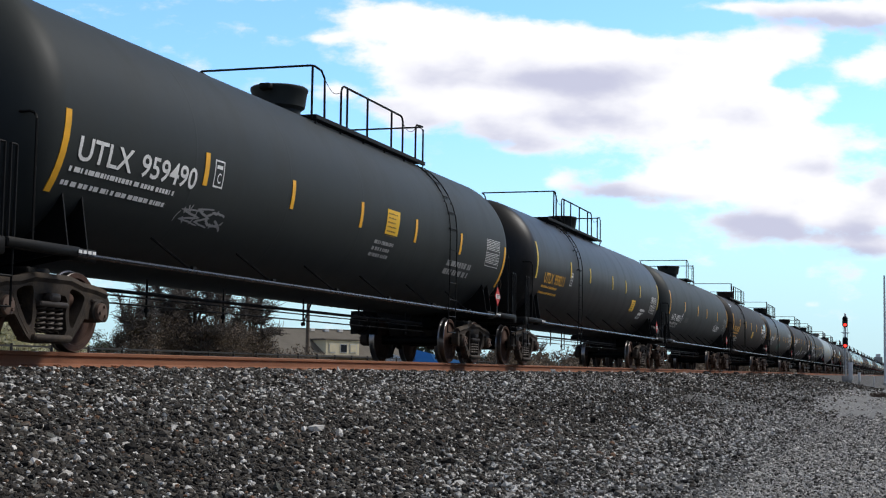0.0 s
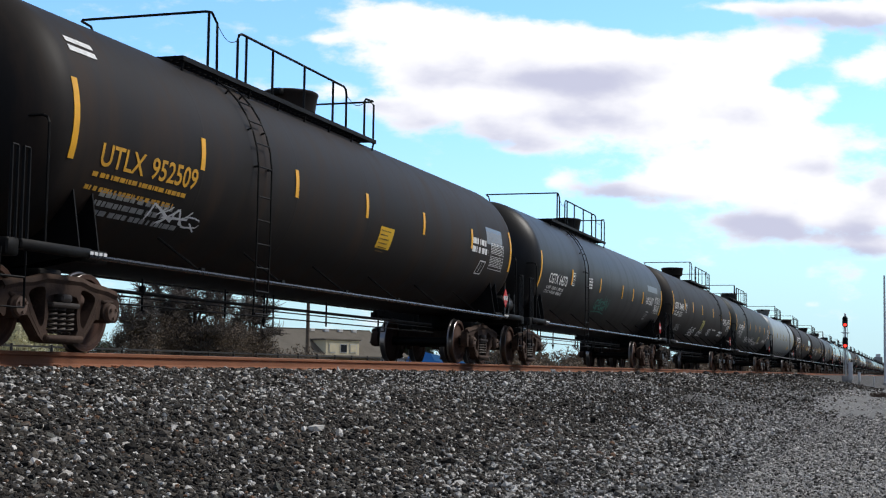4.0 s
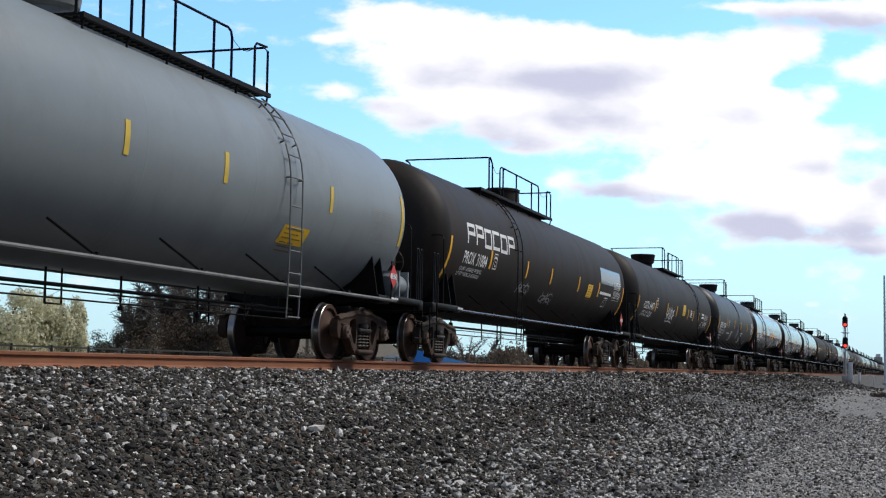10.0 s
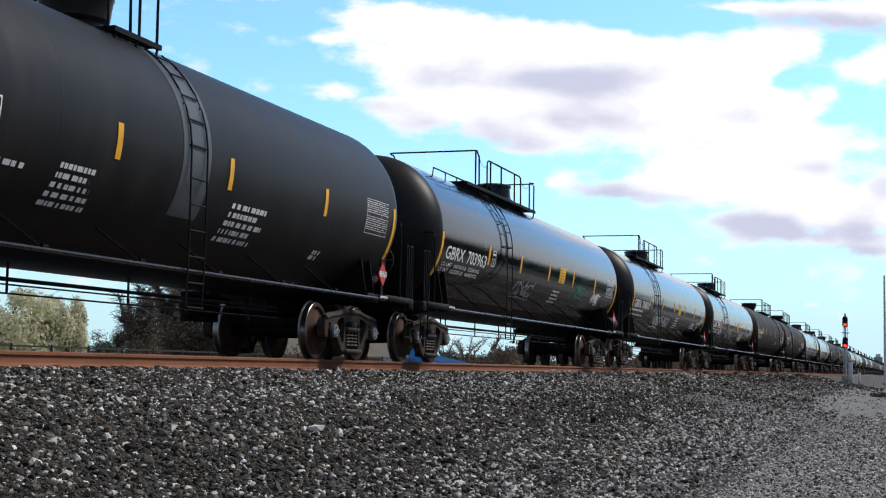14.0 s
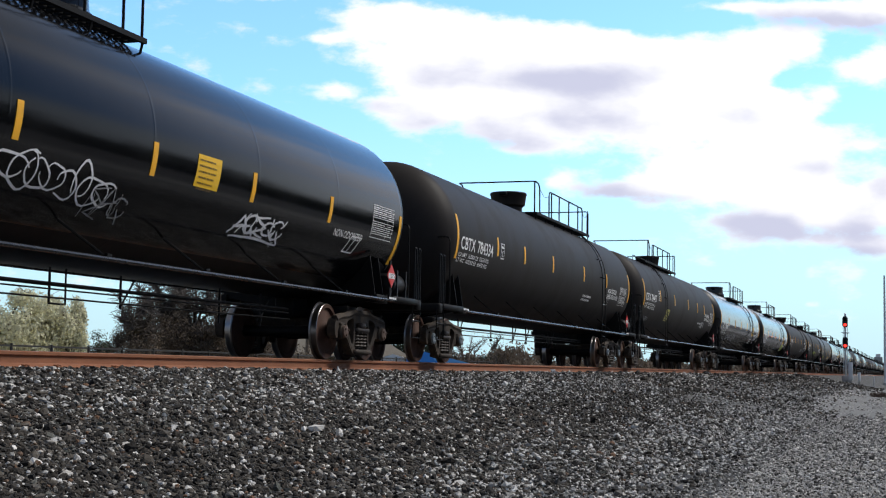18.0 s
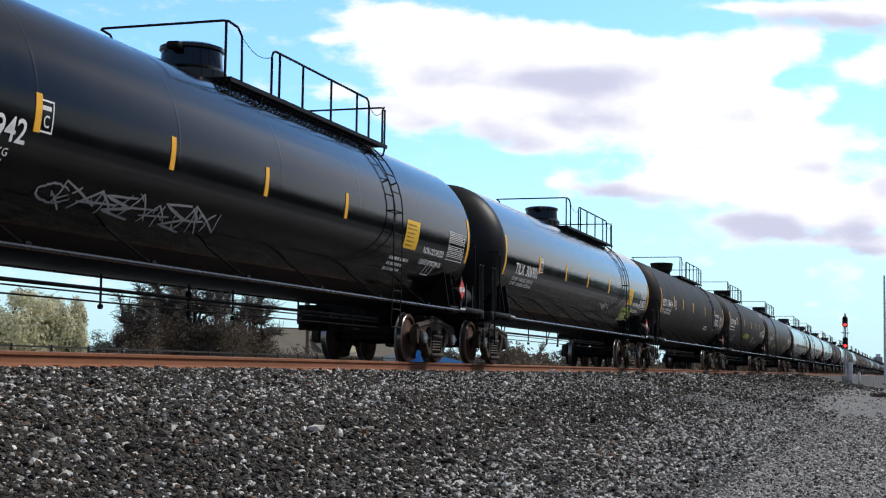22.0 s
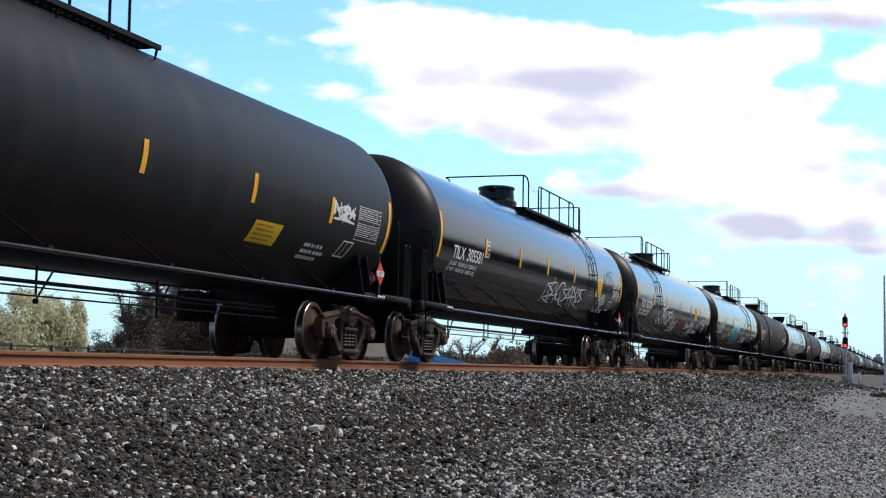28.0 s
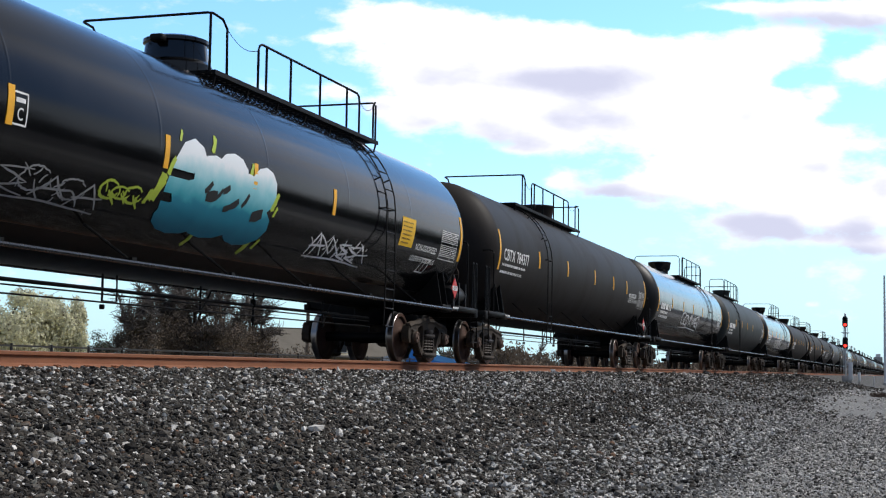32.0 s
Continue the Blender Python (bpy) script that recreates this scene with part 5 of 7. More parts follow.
def logo_blocks(tank, x, deg, w, h):
    """A large owner's mark, as six plain white blocks with rounded, notched shapes."""
    g = Geo()
    n = 6
    step = w / n
    for k in range(n):
        a, b = x + step * k, x + step * (k + 0.86)
        d = deg + (0.6 if k % 2 else 0)
        t = 0.075
        top, bot = d + h * DEG, d
        if k in (2, 4):
            patch(g, a, a + t, bot, top), patch(g, b - t, b, bot, top), patch(g, a + t, b - t, top - t * DEG, top), patch(g, a + t, b - t, bot, bot + t * DEG)
        elif k == 3:
            patch(g, a, a + t, bot, top), patch(g, a + t, b, top - t * DEG, top), patch(g, a + t, b, bot, bot + t * DEG)
        else:
            patch(g, a, a + t, bot, top), patch(g, a + t, b, top - t * DEG, top), patch(g, b - t, b, deg + h * 0.5 * DEG, top), patch(g, a + t, b, deg + h * 0.42 * DEG, deg + h * 0.42 * DEG + t * DEG)
    part("owner_mark", g, WHITE, tank, "large white block mark", False)


def tank_car(no, front, length, spec):
    """One long pressure tank car with its frame, trucks, walk and markings. x = 0 at its front strip."""
    rng = random.Random(100 + no)
    paint = spec["paint"]
    flip = spec.get("flip", False)
    frame_mat, bright = FRAME, GREYFRAME if paint == "grey" else FRAME
    car = thing("tank_car", front, TRACK_Y, 0, spec["label"], "tank car", "train of tank cars")
    tank = part("tank", shared(("tank", round(length, 2), paint), "tank", lambda: tank_geo(length), [PAINT[paint], SHADEBLACK if paint == "gloss" else PAINT[paint]]), None, car)
    grow = spec.get("girth", 1.0)
    if grow != 1.0:
        tank.matrix_basis = Matrix.Translation((0, 0, TANK_Z)) @ Matrix.Diagonal((1, grow, grow, 1)) @ Matrix.Translation((0, 0, -TANK_Z))
    # reflective strips
    ft, st = spec["strip_deg"]
    smat = STRIPY if spec.get("pale_strips") else STRIP
    for x, d0, d1 in [(0.0, ft, ft - 34), (length, ft, ft - 34)] + [(x, st, st - 15.5) for x in spec["strips"]]:
        part("reflective_strip", shared(("strip", d0, d1, smat.name), "reflective_strip", lambda d0=d0, d1=d1: strip_geo(d1, d0), smat, False), None, tank, at=pose(x, 0, 0))
    # number and load lines
    ink = {"white": WHITE, "yellow": YELLOWINK, "faded": FADED}[spec.get("ink", "white")]
    if "mark" in spec:
        x0, x1, d = spec["mark_at"]
        words = spec["mark"].split()
        wide = [word(w, 0.02)[2] for w in words]
        k = (x1 - x0) / (sum(wide) + 0.55 * (len(words) - 1))
        u = x0
        for w, q, nm in zip(words, wide, ("owner_letters", "car_number")):
            stuff(part(nm, letters(Geo(), w, u, d - 0.5, 0.255, q * k, bold=0.02), ink, tank, "", False))
            u += (q + 0.55) * k
        g = Geo()
        if spec.get("load"):
            letters(g, spec["load"][0], x0 - 0.05, d - 6.5, 0.085, (x1 - x0) * 0.92)
            letters(g, spec["load"][1], x0 - 0.10, d - 11.0, 0.085, (x1 - x0) * 0.92)
        else:
            lines(g, rng, x0 - 0.05, d - 3.6, (x1 - x0) * 0.95, 2, 0.055, 0.105, -0.05)
        stuff(part("load_stencil", g, ink, tank, "", False))
    if spec.get("logo"):
        logo_blocks(tank, *spec["logo"])
    extras(tank, rng, spec.get("more", ()), length)
    # end number, small, on the head that faces the camera
    if spec.get("head"):
        g = Geo()
        for text, z, h in ((spec["mark"].split()[1], 3.06, 0.13), ("US GAL", 2.92, 0.075)):
            vs, fs, w = word(text)
            q = []
            for a, c in vs:
                yy, zz = -0.10 - a * h * 0.86, z + c * h
                q.append((-0.068 - 0.80 * math.sqrt(max(0.0, 1 - (yy * yy + (zz - TANK_Z) ** 2) / TANK_R ** 2)), yy, zz))
            g.add(q, fs)
        stuff(part("head_stencil", g, WHITE, tank, "", False))
    # manway, walk, railing
    mid = length / 2
    sx = -1 if flip else 1
    def fx(x):
        return mid + sx * (x - mid)
    hatch = part("manway", shared(("manway", spec.get("hatch", "high"), paint), "manway", lambda: manway_geo(spec.get("hatch", "high")), PAINT[paint] if paint != "grey" else GREYFRAME), None, car, at=pose(mid, 0, 0))
    part("lid_lug", shared(("lug", frame_mat.name), "lid_lug", lug_geo, frame_mat), None, hatch)
    part("lid_hinge", shared(("hinge", frame_mat.name), "lid_hinge", hinge_geo, frame_mat), None, hatch)
    p0, p1 = spec.get("walk", (-0.35, 6.15))
    if flip:                                                   # the walk starts well ahead of the manway and ends just behind it
        xa, xb = spec.get("hoop", 4.1), spec.get("rear", 10.4)
        a, b = xa - 0.75, xb + spec.get("over", 0.08)
        hoop, gap, tail, pair = 0.25, 0.87, 1.30, 0.45
    else:
        xa, xb = mid - 0.65, mid + p1 - 0.45
        a, b = xa + 0.10, xb + 0.08
        hoop, gap, tail, pair = (0.50, 1.50, 0.80, 0.12) if p1 > 5.5 else (0.50, 1.20, 1.18, 0.44)
    pg, pz = platform_geo(a, b)
    walkway = part("walkway", pg, frame_mat, car, "grated roof walk", False)
    top, low = pz + 0.77, pz + 0.68
    near, far = NEAR_Y, 1.15
    g = Geo()                                                  # hoop that crosses the tank at the front of the walk
    z0 = TANK_Z + 1.05
    g.tube([(xa + 0.42, far, z0 + 0.2), (xa + 0.40, far, top - 0.12), (xa + 0.30, far, top - 0.02), (xa + 0.06, far, top), (xa, far - 0.06, top), (xa, near + 0.06, top), (xa + 0.05, near, top),
            (xa + hoop - 0.16, near, top - 0.02), (xa + hoop - 0.02, near, top - 0.12), (xa + hoop, near, pz)], 0.019, 6)
    g.tube([(xa, near + 0.01, pz - 0.04), (xa, near + 0.01, top)], 0.019, 6)
    part("railing", g, frame_mat, walkway, "crosswise handrail at the front of the walk")
    g = Geo()
    x_in, x_out = xa + gap, xb - tail
    posts = max(1, round((x_out - x_in) / 1.5))
    run = [x_in + 0.28] + [x_in + (x_out - x_in) * k / (posts + 0.5) for k in range(1, posts + 1)]
    if x_out > x_in + 0.4:
        rail_run(g, [(x_in, near), (x_out, near)], pz - 0.04, low, [(x, near) for x in run], False)
        part("railing", g, frame_mat, walkway, "lengthwise handrail")
    else:                                                      # a short walk has a chain alone between its two hoops
        x_in = x_out = (xa + hoop + xb - pair) / 2
    g = Geo()
    g.tube([(xb, near, pz - 0.06), (xb, near, low - 0.06), (xb, near + 0.06, low), (xb, far - 0.1, low), (xb, far, low - 0.08), (xb, far, z0 + 0.2)], 0.019, 6)
    g.tube([(xb - pair, near, pz - 0.06), (xb - pair, near, low - 0.08), (xb - pair + 0.06, near, low - 0.02), (xb - 0.04, near, low)], 0.019, 6)
    part("railing", g, frame_mat, walkway, "crosswise handrail at the rear of the walk")
    for q0, q1, h0, h1 in ((xa + hoop, x_in, top - 0.14, low - 0.12), (x_out, xb - pair, low - 0.12, low - 0.10)):
        g = Geo().tube([(q0 + (q1 - q0) * u / 6, near, h0 + (h1 - h0) * u / 6 - 0.11 * math.sin(math.pi * u / 6)) for u in range(7)], 0.006, 4)
        part("chain", g, frame_mat, walkway)
    if spec.get("back_rail"):                                  # a low rail along the crest ahead of the walk
        g = Geo()
        xr = a - spec["back_rail"]
        g.tube([(xr - 0.08, near, pz - 0.20), (xr, near, pz - 0.02), (a, near, pz - 0.02)], 0.017, 5)
        for u in (0.35, 0.7):
            g.tube([(xr + (a - xr) * u, near, pz - 0.20), (xr + (a - xr) * u, near, pz - 0.02)], 0.014, 5)
        part("low_rail", g, frame_mat, walkway)
    lad = spec.get("ladder", 4.85)
    if lad:
        part("ladder", shared(("ladder", bright.name), "ladder", lambda: ladder_geo(58), bright), None, car, "curved side ladder", at=pose(fx(mid + lad), 0, 0))
        if spec.get("band"):
            part("ladder_band", patch(Geo(), fx(mid + lad) - 0.36, fx(mid + lad) + 0.36, -30, 66, 0.003), PATCH, tank, "", False)
    # frame
    for s in (-1, 1):
        part("side_sill", shared(("sill", round(length, 2), s, bright.name), "side_sill", lambda s=s: side_sill_geo(0.30, length - 0.30, s), SILL if bright is FRAME else bright), None, car)
    for k in range(6):
        x = 2.92 + (length - 5.4) * k / 5
        lean = 1
        part("gusset", shared(("gusset", lean, frame_mat.name), "gusset", lambda: gusset_geo(-1, 1), frame_mat), None, car, at=pose(x, 0, 0))
    part("brake_rigging", shared(("rig", round(length, 1), no % 3), "brake_rigging", lambda: rigging_geo(length, no % 3), FRAME), None, car)
    part("air_reservoir", shared("reservoir", "air_reservoir", reservoir_geo, FRAME), None, car, at=pose(length - 3.0 if no % 2 else 3.1, 0.55, 0.76))
    for s, ox in ((-1, 0.0), (1, length)):
        end = part("end_frame", shared(("end", s, frame_mat.name), "end_frame", lambda s=s: end_frame_geo(s), frame_mat), None, car, at=pose(ox, 0, 0))
        for x in (s * 0.86, s * 1.06):
            for y in (-1.48, 1.48):
                part("grab_post", shared(("posts", frame_mat.name), "grab_post", lambda: post_pair_geo(0.94), frame_mat), None, end, at=pose(x, y, 1.08))
        part("end_rail", shared(("endrail", frame_mat.name), "end_rail", lambda: grab_geo(1.34, 2.96), frame_mat), None, end, at=pose(s * 0.49, 0, 1.08, 0, 0, 90))
        part("step", shared(("step", frame_mat.name), "step", step_geo, frame_mat), None, end, at=pose(s * 1.0, -1.46, 0))
        part("coupler", shared(("coupler", s), "coupler", lambda s=s: coupler_geo(s), CAST), None, end)
        part("brake_hose", shared(("hose", s), "brake_hose", lambda s=s: hose_geo(s), INK), None, end)
        g = Geo()
        w0 = 0.28 if s < 0 else -0.62
        for k in range(4):
            g.box(w0 + 0.09 * k, w0 + 0.09 * k + 0.065, -1.537, -1.530, 1.035, 1.07)
        stuff(part("sill_stencil", g, WHITE, end, "", False))
    # red hazard placards near the rear corner, and the small air tank beside it
    pl = part("placard", shared("placard", "placard", placard_geo, [RED, WHITE], False), None, car, "red diamond hazard placard", at=pose(length - 0.50, -1.52, 1.43))
    part("placard_number", shared("placard_text", "placard_number", placard_text, INK, False), None, pl)
    part("placard_holder", shared("placard_holder", "placard_holder", lambda: Geo().box(-0.05, 0.05, 0.01, 0.03, -0.40, 0.26, 0.0), FRAME, False), None, pl)
    pl = part("placard", SHARED["placard"], None, car, "red diamond hazard placard", at=pose(-1.19, -0.45, 1.50, 0, 0, -90))
    part("placard_number", SHARED["placard_text"], None, pl)
    part("placard_holder", SHARED["placard_holder"], None, pl)
    if no % 2 == 0 or paint in ("gloss", "matt", "grey"):
        part("relief_drum", shared(("drum", bright.name), "relief_drum", reservoir_geo, PAINT["satin"] if bright is FRAME else PAINT["grey"]), None, car, "small cylinder on the end platform", at=pose(length + 0.15, -1.28, 1.32))
    if flip:
        part("brake_wheel", shared("brake_wheel", "brake_wheel", brake_wheel_geo, CAST), None, car, at=pose(-1.10, -0.60, 1.85))
    # trucks
    cast = RUSTCAST if spec.get("rust") else CAST
    sets = []
    for cx in (0.52, length - 0.70):
        truck = part("truck", shared(("bolster", cast.name), "truck", bolster_geo, cast), None, car, "two-axle freight truck", at=pose(cx, 0, 0))
        for s in (-1, 1):
            part("sideframe", shared(("sideframe", cast.name), "sideframe", sideframe_geo, cast), None, truck, at=pose(0, s * 1.0, 0, 0, 0, 0 if s < 0 else 180))
            part("bolster_end", shared("bolster_end", "bolster_end", bolster_end_geo, SPRING), None, truck, at=pose(0, s * 1.0, 0, 0, 0, 0 if s < 0 else 180))
            for dx in (-0.165, 0.0, 0.165):
                part("spring", shared("spring", "spring", spring_geo, SPRING), None, truck, at=pose(dx, s * 1.0, 0, 0, 0, 0 if s < 0 else 180))
        part("saddle", shared(("saddle", frame_mat.name), "saddle", lambda: saddle_geo(1), frame_mat), None, car, at=pose(cx, 0, 0))
        for dx in (-0.889, 0.889):
            axle = part("wheelset", shared("axle", "wheelset", axle_geo, FRAME), None, car, at=pose(cx + dx, 0, 0.457))
            for s in (-1, 1):
                part("wheel", shared("wheel", "wheel", wheel_geo, [WHEEL, TREAD]), None, axle, at=pose(0, s * 0.745, 0, 0, 0, 0 if s > 0 else 180))
                part("bearing_cap", shared(("cap", spec.get("blue", False)), "bearing_cap", cap_geo, CAP if spec.get("blue") else CAPDARK), None, axle, at=pose(0, s * 1.125, 0, 0, 0, 0 if s > 0 else 180))
            sets.append((axle, cx + dx))
    TRAIN.append((car, front, sets))
    return car


def far_car(no, front, length, paint, flip, marks):
    """A tank car of the rear of the train, which stays far off."""
    car = thing("tank_car", front, TRACK_Y, 0, {"gloss": "glossy black tank car far back in the moving train", "matt": "matt black tank car far back in the moving train", "slate": "faded slate tank car far back in the moving train",
                                               "satin": "satin black tank car far back in the moving train", "brown": "brownish black tank car far back in the moving train", "grey": "pale grey tank car far back in the moving train"}[paint],
                "tank car", "train of tank cars")
    rng = random.Random(500 + no)
    tank = part("tank", shared(("tank", round(length, 2), paint), "tank", lambda: tank_geo(length), [PAINT[paint], SHADEBLACK if paint == "gloss" else PAINT[paint]]), None, car)
    for x, d0, d1 in [(0.0, 17, -16), (length, 17, -16)] + [(x, 7, -7) for x in (3.1, 5.9, 8.6, 11.4)]:
        part("reflective_strip", shared(("strip", d0, d1, "far"), "reflective_strip", lambda d0=d0, d1=d1: strip_geo(d1, d0), STRIP, False), None, tank, at=pose(x, 0, 0))
    g = Geo()
    lines(g, rng, 0.6, -3, 2.2, 1, 0.22, 0.08)
    lines(g, rng, 0.6, -14, 2.0, 2, 0.09, 0.07)
    data_panel(g, rng, length - 1.4, 4, 0.95, 0.62)
    stuff(part("stencil", g, WHITE, tank, "", False))
    if marks:
        spray(tank, rng, "graffiti", 6.0, 10.5, -30, -8, 6, 0.06, marks)
    mid = length / 2
    part("manway", shared(("manway", "high", paint), "manway", lambda: manway_geo("high"), PAINT[paint]), None, car, at=pose(mid, 0, 0))
    sx = -1 if flip else 1
    def walk_mesh():
        a, b = sorted((mid - sx * 0.35, mid + sx * 6.15))
        g, pz = platform_geo(a, b)
        top = pz + 0.8
        xa, xb = mid - sx * 0.32, mid + sx * 6.1
        rail_run(g, [(xa, NEAR_Y), (xa, 0.98)], pz, top, [], False)
        rail_run(g, [(xa + sx * 0.7, NEAR_Y), (xb - sx * 0.25, NEAR_Y)], pz, top, [(xa + sx * q, NEAR_Y) for q in (0.95, 2.1, 3.6, 4.9)], False)
        rail_run(g, [(xb, NEAR_Y), (xb, -0.15)], pz, top, [], True)
        return g
    part("walkway", shared(("farwalk", flip), "walkway", walk_mesh, FRAME), None, car)
    part("ladder", shared(("ladder", FRAME.name), "ladder", lambda: ladder_geo(58), FRAME), None, car, at=pose(mid + sx * 4.85, 0, 0))
    for s in (-1, 1):
        part("side_sill", shared(("sill", round(length, 2), s, FRAME.name), "side_sill", lambda s=s: side_sill_geo(0.30, length - 0.30, s), SILL), None, car)
    part("brake_rigging", shared(("rig", round(length, 1), no % 3), "brake_rigging", lambda: rigging_geo(length, no % 3), FRAME), None, car)
    for s, ox in ((-1, 0.0), (1, length)):
        part("end_frame", shared(("end", s, FRAME.name), "end_frame", lambda s=s: end_frame_geo(s), FRAME), None, car, at=pose(ox, 0, 0))
    sets = []
    for cx in (0.52, length - 0.70):
        truck = part("truck", shared(("bolster", CAST.name), "truck", bolster_geo, CAST), None, car, at=pose(cx, 0, 0))
        part("sideframe", shared(("sideframe", CAST.name), "sideframe", sideframe_geo, CAST), None, truck, at=pose(0, -1.0, 0))
        part("saddle", shared(("saddle", FRAME.name), "saddle", lambda: saddle_geo(1), FRAME), None, car, at=pose(cx, 0, 0))
        for dx in (-0.889, 0.889):
            axle = part("wheelset", shared("axle", "wheelset", axle_geo, FRAME), None, car, at=pose(cx + dx, 0, 0.457))
            for s in (-1, 1):
                part("wheel", shared("far_wheel", "wheel", lambda: wheel_geo(16), [WHEEL, TREAD]), None, axle, at=pose(0, s * 0.745, 0, 0, 0, 0 if s > 0 else 180))
            sets.append((axle, cx + dx))
    TRAIN.append((car, front, sets if no < 30 else []))


def load(a, b, c, d):
    return ("LD LMT  %d LB  %d KG" % (a, b), "LT WT  %d LB  %d KG" % (c, d))


